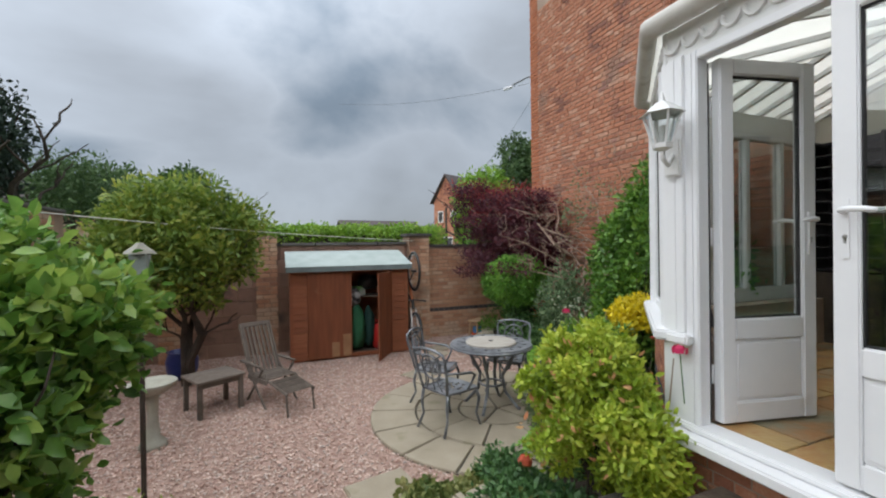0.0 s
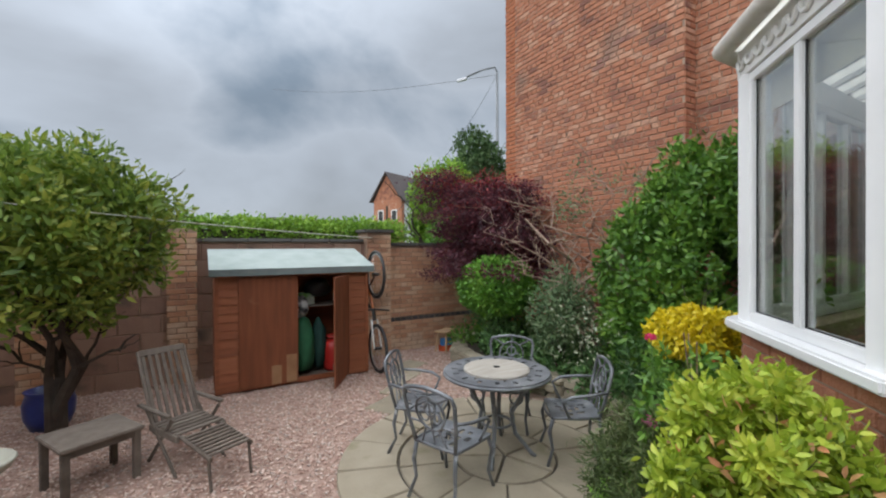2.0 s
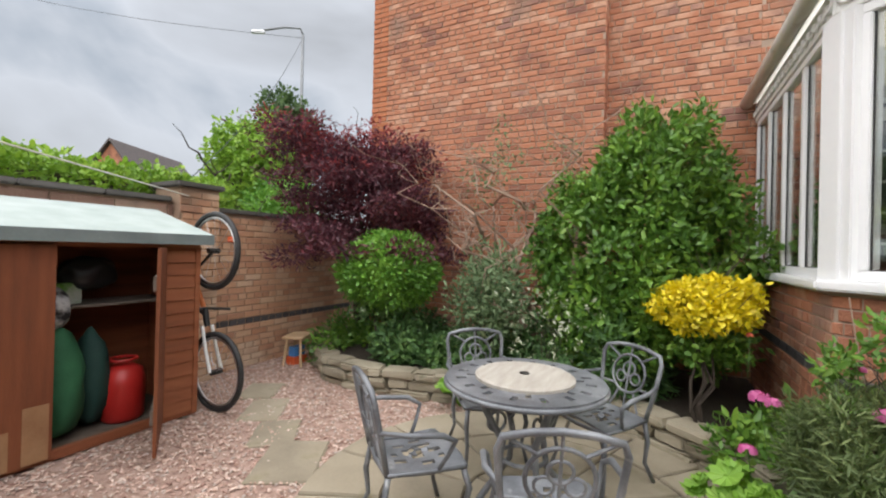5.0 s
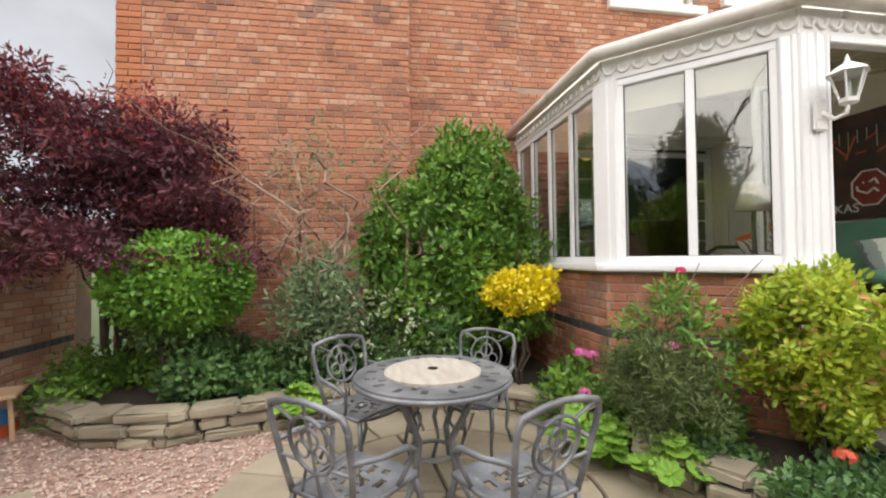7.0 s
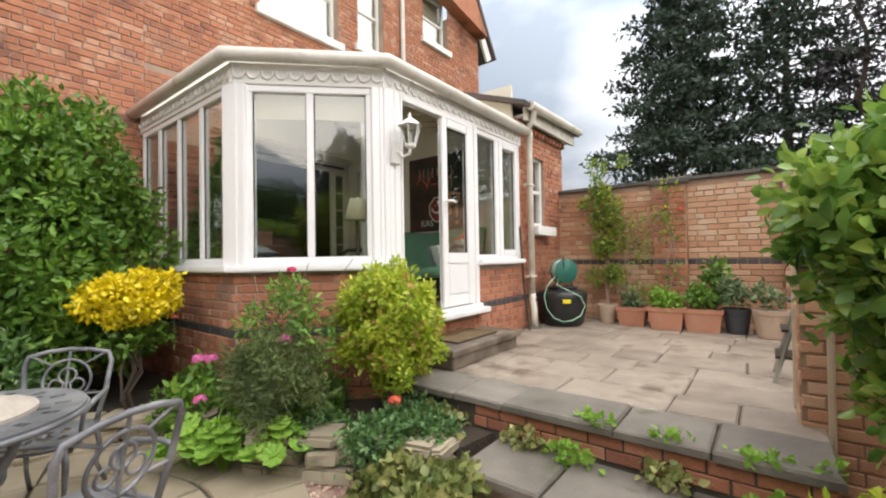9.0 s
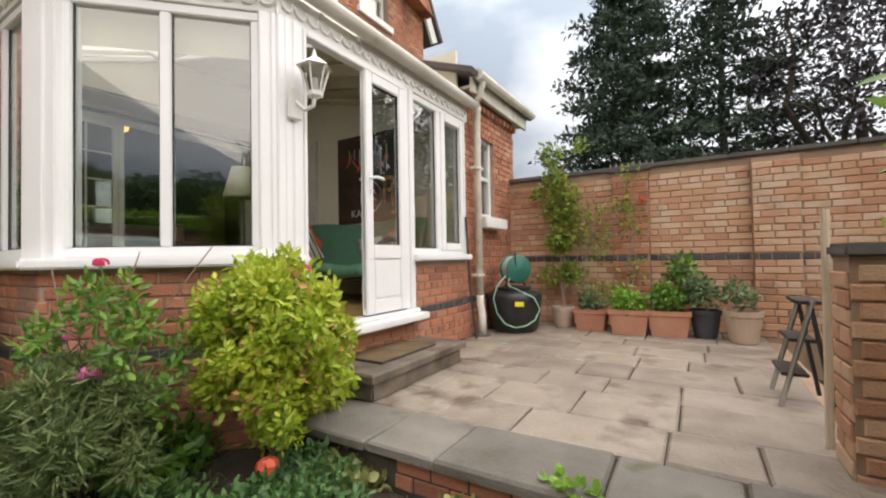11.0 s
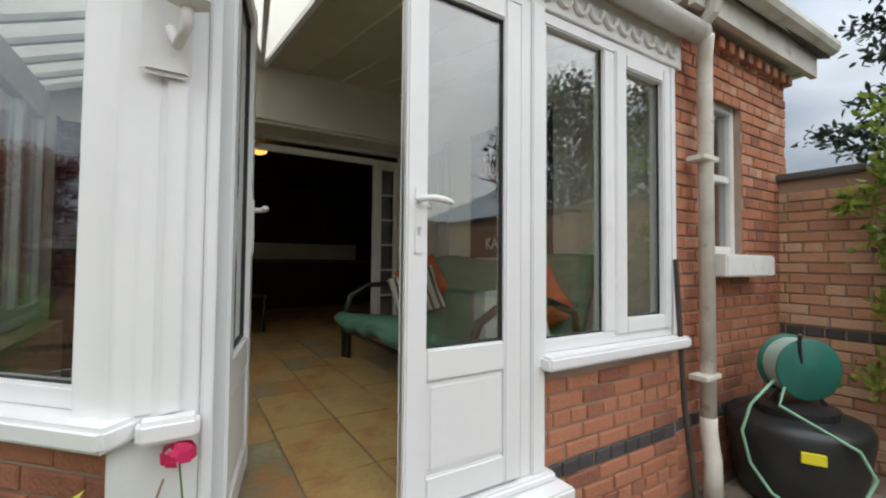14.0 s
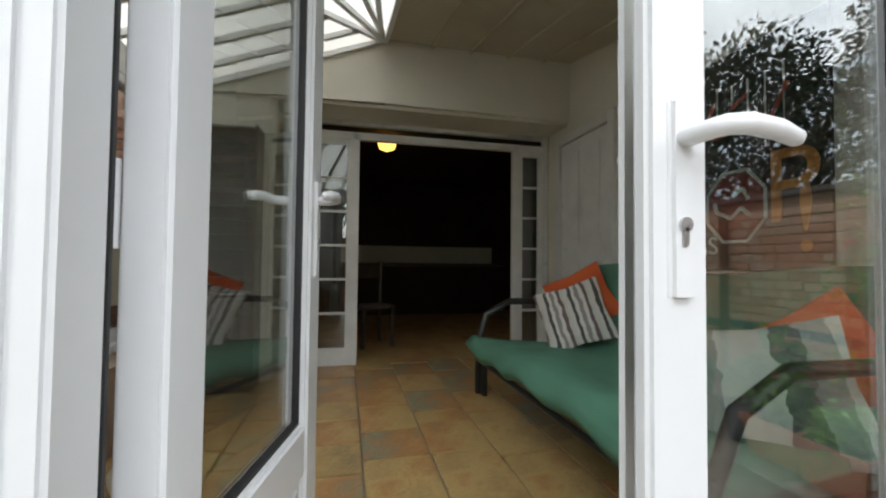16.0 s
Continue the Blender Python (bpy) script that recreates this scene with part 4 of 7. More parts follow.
def door_leaf(label, w, hinge, turn, flip):
    """A glazed leaf with a panel below; x along its width from the hinge, y through it."""
    d = thing("door", label, "door", "french doors", hinge, turn)
    d["kind"] = "structure"
    z0, z1, f, zm, rail = 0.0, 1.95, 0.086, 0.557, 0.115
    part("leaf_frame", boxes(((0, -0.03, z0), (f, 0.03, z1)), ((w - f, -0.03, z0), (w, 0.03, z1)), ((f, -0.028, z0), (w - f, 0.028, z0 + 0.11)), ((f, -0.028, z1 - f), (w - f, 0.028, z1)), ((f, -0.028, zm - rail), (w - f, 0.028, zm)), bevel=0.007), UPVC, d)
    part("panel", boxes(((f, -0.016, 0.11), (w - f, 0.016, zm - rail)), ((f + 0.018, -0.022, 0.128), (w - f - 0.018, 0.022, zm - rail - 0.018)), bevel=0.004), UPVC, d)
    part("gasket", boxes(((f, -0.012, zm), (f + 0.006, 0.012, z1 - f)), ((w - f - 0.006, -0.012, zm), (w - f, 0.012, z1 - f)), ((f, -0.012, zm), (w - f, 0.012, zm + 0.008)), ((f, -0.012, z1 - f - 0.008), (w - f, 0.012, z1 - f))), RUBBER, d)
    pn = part("pane", boxes(((f, -0.004, zm), (w - f, 0.004, z1 - f))), PANE, d)
    pn.visible_shadow = False
    part("lock_strip", boxes(((w, -0.008, 0.05), (w + 0.002, 0.008, z1 - 0.05))), CHROME, d)
    for s in (-1, 1):
        hp = part("handle_plate", boxes(((w - 0.062, s * 0.03 - 0.007, 0.895), (w - 0.026, s * 0.03 + 0.007, 1.135)), bevel=0.006), UPVC, d)
        lv = bmesh.new()
        tube(lv, [(w - 0.044, s * 0.03, 1.085), (w - 0.044, s * 0.062, 1.085), (w - 0.047, s * 0.074, 1.086), (w - 0.056, s * 0.082, 1.088), (w - 0.08, s * 0.086, 1.090), (w - 0.12, s * 0.085, 1.087), (w - 0.15, s * 0.081, 1.081), (w - 0.157, s * 0.078, 1.079)], [0.011, 0.011, 0.011, 0.0115, 0.012, 0.0115, 0.010, 0.006], 14)
        part("lever", lv, UPVC, hp, smooth=True)
        kh = rod([(w - 0.044, s * 0.034, 0.985), (w - 0.044, s * 0.0405, 0.985)], 0.0085, 14)
        box(kh, (w - 0.0485, s * 0.037 - 0.0035, 0.959), (w - 0.0395, s * 0.037 + 0.0035, 0.983), 0.002)
        part("keyhole", kh, CHROME, hp)
    for hz in (0.25, 1.0, 1.7):
        part("hinge", rod([(-0.005, 0.034 * flip, hz - 0.05), (-0.005, 0.034 * flip, hz + 0.05)], 0.010), UPVC, d)
    return d


door_leaf("closed white glazed door leaf with lower panel", 0.528, (1.93, 0.432, 0.885), 90, -1)
door_leaf("white glazed door leaf standing open inward", 0.60, (2.018, 1.518, 0.885), -12.3, 1)

# fascia with scallops, gutter, roof
for i, (p0, p1, e0, e1) in enumerate(((D, A, -0.05, 0.02), (A, B, -0.02, 0.02), (B, C, -0.02, 0))):
    m, n = facet(p0, p1)
    bm = boxes(((e0, -0.07, ZT), (n + e1, 0.012, 3.06)), bevel=0.004, m=m)
    fa = structure("trim_eaves", bm, WHITE, "white scalloped eaves board")
    k = int(n / 0.105)
    sc = bmesh.new()
    for q in range(k):
        c = (q + 0.5) * n / k
        pts = [m @ Vector((c + 0.045 * math.cos(a), 0.02, 2.985 + 0.06 * math.sin(a))) for a in [math.pi + math.pi * j / 8 for j in range(9)]]
        tube(sc, pts, 0.013, 6)
    part("scallops", sc, WHITE, fa)
bm = bmesh.new()
g = 0.09
tube(bm, [(D[0] - g, D[1] - 0.12, 3.075), (A[0] - g, A[1] + 0.04, 3.085), (B[0] - 0.04, B[1] + g, 3.09), (C[0], C[1] + g, 3.09)], 0.06, 10)
structure("trim_room_gutter", bm, GUTTER, "white plastic gutter round the garden room", smooth=True)
RP = (5.0, 1.0, 3.72)


def sheet(name, pts, material, label, thick=0.02):
    bm = bmesh.new()
    bm.faces.new([bm.verts.new(p) for p in pts])
    thicken(bm, thick)
    return structure(name, bm, material, label)


sheet("roof_glazed_front", [(1.88, 1.0, 3.07), (1.88, 1.76, 3.07), RP], ROOFPANE, "translucent roof sheets on white bars")
sheet("roof_glazed_corner", [(1.88, 1.76, 3.07), (2.80, 2.68, 3.07), RP], ROOFPANE, "translucent roof sheets on white bars")
sheet("roof_glazed_end", [(2.80, 2.68, 3.07), (5.0, 2.68, 3.07), RP], ROOFPANE, "translucent roof sheets on white bars")
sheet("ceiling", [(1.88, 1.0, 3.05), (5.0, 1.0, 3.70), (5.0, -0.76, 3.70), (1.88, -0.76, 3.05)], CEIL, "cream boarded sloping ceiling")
bars = []
for q in (1.0, 1.4):
    bars.append(((1.9, q, 3.06), (5.0, 1.0 + (q - 1.0) * 0.05, 3.71)))
for t in (0.0, 0.5, 1.0):
    bars.append(((1.93 + 0.89 * t, 1.74 + 0.89 * t, 3.06), RP))
for q in (3.0, 3.28, 3.56, 3.84, 4.12, 4.40, 4.68, 4.94):
    yl = 2.63 - 1.63 * (q - 2.82) / 2.18
    bars.append(((q, 2.63, 3.07), (q, yl, 3.07 + 0.39 * (2.63 - yl))))
for a, b in bars:
    bm = rod([Vector(a) - Vector((0, 0, 0.03)), Vector(b) - Vector((0, 0, 0.03))], 0.026, 4)
    structure("trim_roof_bar", bm, UPVC, "white roof glazing bar")
for q in (-0.45, -0.1, 0.25, 0.6):
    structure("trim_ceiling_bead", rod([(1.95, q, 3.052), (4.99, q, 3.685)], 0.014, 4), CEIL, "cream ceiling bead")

# inside: floor, walls, doorway to the kitchen
bm = bmesh.new()
bm.faces.new([bm.verts.new((x, y, FL - 0.016)) for x, y in ((2.02, -0.72), (5.45, -0.72), (5.45, 2.5), (2.86, 2.5), (2.02, 1.66))])
bm.normal_update()
thicken(bm, 0.3)
floor = structure("floor", bm, GROUT, "brown slate tiled floor")
rgf = random.Random(8)
tile_mesh = {}
for j in range(11):
    y0 = -0.805 + j * 0.335
    x0, first = 2.02, True
    while x0 < 5.4:
        w = rgf.choice((0.20, 0.33, 0.42)) if first else rgf.choice((0.33, 0.42, 0.42, 0.60, 0.60))
        first = False
        if x0 - y0 - 0.335 > 0.36 and y0 < 2.4:
            if w not in tile_mesh:
                tb = boxes(((0.005, 0.005, -0.012), (w - 0.005, 0.330, 0.0)), bevel=0.003)
                t0 = part("tile", tb, SLATE_FLOOR, floor)
                tile_mesh[w] = t0.data
            else:
                t0 = new("tile", tile_mesh[w])
                t0.parent = floor
            t0.location = (x0, y0, FL + rgf.uniform(-0.002, 0.001))
        x0 += w
structure("floor_kitchen", boxes(((5.45, -2.6, 0.5), (9.6, 3.2, FL - 0.004))), SLATE_FLOOR, "dim tiled kitchen floor")
structure("wall_inner_end", boxes(((2.0, -0.755, 0.5), (5.4, -0.72, 3.72))), CREAM, "cream plastered end wall")
structure("wall_inner_back", boxes(((5.0, 1.9, FL), (5.04, 2.6, 3.15)), ((4.98, -0.72, 3.15), (5.02, 1.0, 3.70)), ((5.02, -0.72, 3.12), (5.45, 2.6, 3.15)), ((5.04, 1.86, FL), (5.45, 1.9, 3.12))), CREAM, "cream plastered back wall with recess")
sheet("wall_inner_gable", [(4.985, 1.0, 3.15), (4.985, 2.6, 3.12), (4.985, 2.6, 3.10), (4.985, 1.0, 3.70)], CREAM, "cream plaster under the glazed roof")
structure("wall_kitchen", boxes(((9.6, -2.7, 0.5), (9.7, 3.3, 3.4)), ((5.46, -2.7, 0.5), (9.6, -2.6, 3.4)), ((5.46, 3.2, 0.5), (9.6, 3.3, 3.4)), ((5.46, -2.6, 0.8), (5.5, -0.78, 3.4)), ((5.46, 1.9, 0.8), (5.5, 3.2, 3.4)), ((5.46, -0.78, 3.15), (5.5, 1.9, 3.4))), DARK, "kitchen walls coloured near black as unlit")
structure("ceiling_kitchen", boxes(((5.4, -2.7, 3.3), (9.7, 3.3, 3.4))), DARK, "kitchen ceiling coloured near black as unlit")
structure("door_2", boxes(((5.40, -0.72, FL), (5.46, -0.66, 3.12)), ((5.40, -0.39, FL), (5.46, -0.33, 3.02)), ((5.40, 1.19, FL), (5.46, 1.25, 3.02)), ((5.40, 1.84, FL), (5.46, 1.90, 3.12)), ((5.40, -0.66, 2.95), (5.46, 1.84, 3.02)), ((5.40, -0.66, 3.08), (5.46, 1.84, 3.12)), bevel=0.006), WHITE, "white wooden doorway frame with transom")


def small_pane_door(x, y0, y1, z0, z1, label, m=None):
    d = thing("glazed_door", label, "door")
    d["kind"] = "structure"
    mm = m or Matrix()
    f = 0.05
    n = 6
    items = [((x, y0, z0), (x + 0.04, y0 + f, z1)), ((x, y1 - f, z0), (x + 0.04, y1, z1)), ((x, y0 + f, z0), (x + 0.04, y1 - f, z0 + 0.16)), ((x, y0 + f, z1 - f), (x + 0.04, y1 - f, z1))]
    h = (z1 - f - z0 - 0.16) / n
    items += [((x + 0.008, y0 + f, z0 + 0.16 + h * i - 0.011), (x + 0.032, y1 - f, z0 + 0.16 + h * i + 0.011)) for i in range(1, n)]
    if y1 - y0 > 0.4:
        items.append(((x + 0.008, (y0 + y1) / 2 - 0.011, z0 + 0.16), (x + 0.032, (y0 + y1) / 2 + 0.011, z1 - f)))
    part("frame", boxes(*items, bevel=0.004, m=mm), WHITE, d)
    pn = part("pane", boxes(((x + 0.018, y0 + f, z0 + 0.16), (x + 0.022, y1 - f, z1 - f)), m=mm), PANE, d)
    pn.visible_shadow = False


small_pane_door(5.41, -0.66, -0.39, FL, 2.95, "narrow white side light with small panes")
small_pane_door(5.41, 1.25, 1.84, FL, 2.95, "white folding door with small panes")
panel = thing("panel_door", "white panelled inner door in the end wall", "door")
panel["kind"] = "structure"
part("leaf", boxes(((4.36, -0.718, FL), (5.08, -0.69, 2.93)), bevel=0.004), WHITE, panel)
part("architrave", boxes(((4.27, -0.719, FL), (4.35, -0.675, 3.02)), ((5.09, -0.719, FL), (5.17, -0.675, 3.02)), ((4.35, -0.719, 2.94), (5.09, -0.675, 3.02)), bevel=0.006), WHITE, panel)
for a, b in ((4.45, 4.68), (4.76, 4.99)):
    part("raised_panel", boxes(((a, -0.69, 2.0), (b, -0.68, 2.82)), ((a, -0.69, 1.05), (b, -0.68, 1.85)), bevel=0.004), WHITE, panel)


# ---- beds and planting ----
def stone_wall(name, pts, h, label, thick=0.24, seed=1):
    """A dry wall of rough flat stones along a line; every stone is a piece."""
    rg = random.Random(seed)
    w = thing(name, label, "stone wall")
    w["kind"] = "structure"
    z, row = 0.0, 0
    while z < h - 0.02:
        ch = rg.uniform(0.075, 0.11)
        for (ax, ay), (bx, by) in zip(pts, pts[1:]):
            L = math.hypot(bx - ax, by - ay)
            a = -rg.uniform(0, 0.2)
            ang = math.degrees(math.atan2(by - ay, bx - ax))
            while a < L:
                ln = rg.uniform(0.2, 0.46)
                a0, a1 = max(a, -0.03), min(a + ln, L + 0.03)
                if a1 - a0 > 0.07:
                    m = pose(ax, ay, 0, 0, 0, ang) @ pose(a0, rg.uniform(-0.025, 0.025), z, 0, 0, rg.uniform(-5, 5))
                    bm = boxes(((0, -thick / 2, 0), (a1 - a0 - 0.012, thick / 2, ch - 0.008)), bevel=0.018)
                    for v in bm.verts:
                        v.co += Vector((rg.uniform(-1, 1), rg.uniform(-1, 1), rg.uniform(-1, 1) * 0.6)) * 0.010
                    bmesh.ops.transform(bm, matrix=m, verts=bm.verts)
                    part("stone", bm, STONE, w)
                a += ln
        z += ch
        row += 1
    return w


stone_wall("bed_wall", [(4.15, 7.55), (3.62, 7.22), (3.28, 6.70), (3.20, 6.1), (3.36, 5.45), (3.55, 4.9), (3.62, 4.2), (3.45, 3.6), (3.1, 3.12), (2.6, 2.86)], 0.26, "low dry wall of flat buff stones round the flower bed", seed=3)
stone_wall("bed_wall", [(2.05, 2.84), (1.70, 2.66), (1.32, 2.40), (0.86, 2.30)], 0.26, "low dry wall of flat buff stones beside the steps", seed=6)


def soil_bed():
    bm = bmesh.new()
    line = [(4.2, 7.6), (3.70, 7.22), (3.36, 6.70), (3.28, 6.1), (3.44, 5.45), (3.63, 4.9), (3.70, 4.2), (3.5, 3.55), (3.12, 3.04), (2.6, 2.78), (2.05, 2.76), (1.72, 2.58), (1.36, 2.32), (0.86, 2.22), (0.80, 1.88), (1.9, 1.80), (2.8, 2.66), (5.0, 2.66), (5.0, 7.9), (4.2, 7.9)]
    bm.faces.new([bm.verts.new((x, y, 0.22)) for x, y in line])
    bm.normal_update()
    bmesh.ops.triangulate(bm, faces=list(bm.faces))
    bm.normal_update()
    thicken(bm, 0.2)
    structure("soil_bed", bm, SOIL, "dark soil of the raised flower bed")


soil_bed()


def shrub(name, label, at, blobs, material, count, size, seed, slim=0.5, stems=4, inner=0.5, flat=0.3, stem_r=0.018, crown="crown", stem_mat=None, category="shrub", fork=1, clump=0.0, top=None, even=0.0):
    """A shrub: forking stems and a crown of single leaves. Blobs are given from its foot."""
    s = thing(name, label, category, at=at)
    cz = sum(b[2] for b in blobs) / len(blobs)
    sp = max(b[3] for b in blobs) * 0.5
    if stems:
        limbs(s, (0, 0, -0.02), (0, 0, top or cz), stems, sp, stem_r, seed, "stem", stem_mat or BARK, fork=fork)
    leaves(crown, material, s, blobs, count, size, seed, slim, inner, flat, clump, even)
    return s


def rough_blobs(c, r, n, seed, spread=0.55, k=0.55):
    """A cluster of overlapping ellipsoids set evenly round c with overall radii r."""
    rg = random.Random(seed)
    out = []
    for i in range(n):
        e = math.asin(max(-0.95, min(0.98, -0.72 + 1.72 * (i + rg.random()) / n)))
        a = i * 2.39996 + rg.uniform(-0.35, 0.35)
        d = Vector((math.cos(a) * math.cos(e), math.sin(a) * math.cos(e), math.sin(e))) * rg.uniform(0.78, 1.05)
        s = rg.uniform(k * 0.7, k * 1.15)
        out.append((c[0] + d.x * r[0] * spread, c[1] + d.y * r[1] * spread, c[2] + d.z * r[2] * spread, r[0] * s, r[1] * s, r[2] * s))
    return out


def tiers(c, reach, z0, z1, n, seed, lean=(0, 0)):
    """Flat, overlapping sprays of foliage between two heights, wider below."""
    rg = random.Random(seed)
    out = []
    for i in range(n):
        f = (i + rg.random()) / n
        a = i * 2.39996 + rg.uniform(-0.4, 0.4)
        q = rg.uniform(0.35, 1.0) * (1.0 - 0.45 * f)
        w = rg.uniform(0.26, 0.44)
        out.append((c[0] + math.cos(a) * reach[0] * q + lean[0] * f, c[1] + math.sin(a) * reach[1] * q + lean[1] * f, z0 + (z1 - z0) * f - 0.12 * q, w, w, rg.uniform(0.08, 0.15)))
    return out


shrub("laurel_shrub", "glossy green laurel shrub with broad upright leaves", (-1.32, 2.06, 0.0), rough_blobs((0, 0, 1.46), (0.60, 0.56, 0.56), 28, 3, 0.72, 0.34) + rough_blobs((-0.10, 0.0, 0.92), (0.52, 0.46, 0.46), 14, 4, 0.66, 0.36) + rough_blobs((-0.32, 0.05, 0.55), (0.36, 0.36, 0.4), 8, 5, 0.6, 0.4), L_LAUREL, 16000, 0.071, 11, 0.56, 5, 0.5, 0.15, stem_r=0.026)
shrub("laurel_sapling", "young lime-green seedling below the laurel", (-0.92, 2.42, 0.0), rough_blobs((0, 0, 0.36), (0.26, 0.26, 0.3), 5, 4), L_LIME, 700, 0.05, 12, 0.5, 3, 0.3, stem_r=0.008, category="seedling")
shrub("pieris_tree", "small tree with yellow-green leaves and dark stems", (-1.35, 6.55, 0.0), rough_blobs((-0.05, 0, 2.05), (1.12, 1.02, 0.80), 34, 5, 0.76, 0.30) + rough_blobs((-0.25, -0.1, 1.42), (0.92, 0.85, 0.55), 14, 25, 0.72, 0.34), L_TREE, 17000, 0.09, 13, 0.38, 5, 0.4, stem_r=0.055, category="tree", fork=2, top=1.7)
maple = shrub("japanese_maple", "dark purple japanese maple with fine drooping leaves", (4.35, 7.18, 0.2), tiers((-0.32, -0.38, 0), (1.12, 1.16, 0), 1.24, 2.62, 72, 6) + tiers((-0.60, 0.25, 0), (0.5, 0.5, 0), 1.9, 2.95, 16, 7, (-0.2, 0.15)), L_RED, 36000, 0.058, 14, 0.32, 5, 0.15, 0.1, stem_r=0.04, category="tree", fork=2, clump=0.06)
leaves("young_leaves", L_REDTIP, maple, tiers((-0.35, -0.36, 0), (1.0, 1.1, 0), 2.2, 2.8, 22, 8) + tiers((-0.7, 0.30, 0), (0.45, 0.45, 0), 2.5, 3.0, 10, 9, (-0.2, 0.2)), 3000, 0.056, 114, 0.32, 0.2, 0.1, 0.06)
ball = shrub("clipped_box_ball", "clipped round box bush on short stems", (3.62, 6.22, 0.2), [(0, 0, 1.05, 0.55, 0.58, 0.43), (0.02, 0.02, 0.98, 0.54, 0.56, 0.40)], L_BALL, 12500, 0.046, 15, 0.6, 4, 0.72, 0.1, stem_r=0.02, even=0.75)
# Shade under the ball is put in as leaves of a darker colour.
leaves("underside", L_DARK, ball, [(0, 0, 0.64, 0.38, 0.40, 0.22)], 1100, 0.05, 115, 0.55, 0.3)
shrub("evergreen_bush", "big rounded evergreen bush against the brick wall", (4.08, 3.74, 0.2), rough_blobs((0, -0.05, 1.05), (0.78, 1.12, 1.35), 54, 8, 0.80, 0.20) + rough_blobs((0.05, -0.25, 1.95), (0.55, 0.62, 0.85), 26, 29, 0.74, 0.26) + rough_blobs((-0.05, 0, 0.7), (0.66, 1.0, 0.7), 14, 28, 0.72, 0.28), L_BUSH, 30000, 0.074, 16, 0.44, 6, 0.45, stem_r=0.03)
shrub("golden_euonymus", "rounded golden yellow variegated euonymus bush", (3.30, 3.20, 0.2), rough_blobs((0, -0.02, 0.90), (0.36, 0.38, 0.25), 18, 9, 0.72, 0.36), L_GOLD, 6500, 0.042, 17, 0.55, 5, 0.4, stem_r=0.014, even=0.4)
shrub("euonymus_underleaf", "green lower growth of the golden bush", (3.36, 3.22, 0.2), rough_blobs((0, 0, 0.62), (0.30, 0.30, 0.26), 6, 10), L_BUSH, 900, 0.05, 18, 0.55, 0, 0.3)
shrub("lime_spiraea", "bushy lime-green shrub with bronze young tips beside the door", (1.60, 2.02, 0.2), rough_blobs((0, 0.0, 0.70), (0.40, 0.35, 0.46), 17, 12, 0.80, 0.31) + rough_blobs((0, 0, 0.66), (0.46, 0.40, 0.54), 16, 42, 0.92, 0.15) + rough_blobs((-0.04, 0.0, 0.34), (0.30, 0.26, 0.26), 5, 32, 0.7, 0.3) + [(0.05, -0.32, 0.55, 0.2, 0.2, 0.24), (0.12, -0.36, 0.36, 0.16, 0.18, 0.18)], L_LIME, 16500, 0.045, 19, 0.44, 5, 0.4, stem_r=0.012)
leaves("young_tips", L_BRONZE, None, rough_blobs((1.60, 2.02, 0.86), (0.44, 0.37, 0.52), 26, 13, 0.82, 0.22), 400, 0.046, 20, 0.42, 0.75)
tagged(bpy.data.objects["young_tips"], "peach and bronze young leaf tips on the lime shrub", "leaf tips", kind="stuff")
rosebush = shrub("rose_bush", "loose rose bush with dark stems under the bay window", (2.25, 2.62, 0.2), rough_blobs((-0.12, -0.05, 0.62), (0.46, 0.34, 0.52), 16, 14, 0.80, 0.26), L_BUSH, 1700, 0.05, 21, 0.4, 7, 0.3, stem_r=0.008)
shrub("lavender_shrub", "dark feathery shrub with narrow leaves", (2.05, 2.72, 0.2), rough_blobs((0, 0, 0.38), (0.50, 0.32, 0.40), 16, 15, 0.72, 0.34), L_FEATHER, 9500, 0.052, 22, 0.13, 12, 0.2, stem_r=0.005)
shrub("silver_shrub", "grey-green shrub with arching stems by the wall", (3.72, 5.05, 0.2), rough_blobs((0, 0, 0.75), (0.42, 0.45, 0.65), 12, 16), L_GREY, 3200, 0.07, 23, 0.3, 6, 0.3, stem_r=0.008)
shrub("white_flower_sprays", "thin sprays with pale variegated leaves", (3.45, 4.35, 0.2), rough_blobs((0, 0, 0.55), (0.40, 0.55, 0.55), 10, 17, 0.8, 0.3), L_PALE, 230, 0.045, 24, 0.4, 6, 0.3, stem_r=0.005)
bare = thing("bare_shrub", "almost leafless shrub with reddish bare branches", "shrub", at=(4.40, 4.95, 0.2))
limbs(bare, (0, 0, 0), (-0.08, 0.0, 1.95), 8, 0.62, 0.036, 31, "branch", TWIG, 0.75, 3)
leaves("leaf_sprays", L_GREY, bare, rough_blobs((0, 0, 2.15), (0.7, 0.8, 0.7), 10, 18, 0.8, 0.3), 650, 0.045, 25, 0.45)


def cover(name, label, region, z, height, material, count, size, seed, slim=0.45):
    """Low ground cover over a stretch of bed."""
    rg = random.Random(seed)
    (x0, y0), (x1, y1) = region
    n = max(4, int((x1 - x0) * (y1 - y0) * 9))
    bl = [(rg.uniform(x0, x1), rg.uniform(y0, y1), z + rg.uniform(0, height * 0.6), rg.uniform(0.16, 0.3), rg.uniform(0.16, 0.3), height * rg.uniform(0.4, 0.8)) for _ in range(n)]
    ob = leaves(name, material, None, bl, count, size, seed, slim, 0.3)
    tagged(ob, label, name.split("_")[-1], kind="stuff")
    return ob


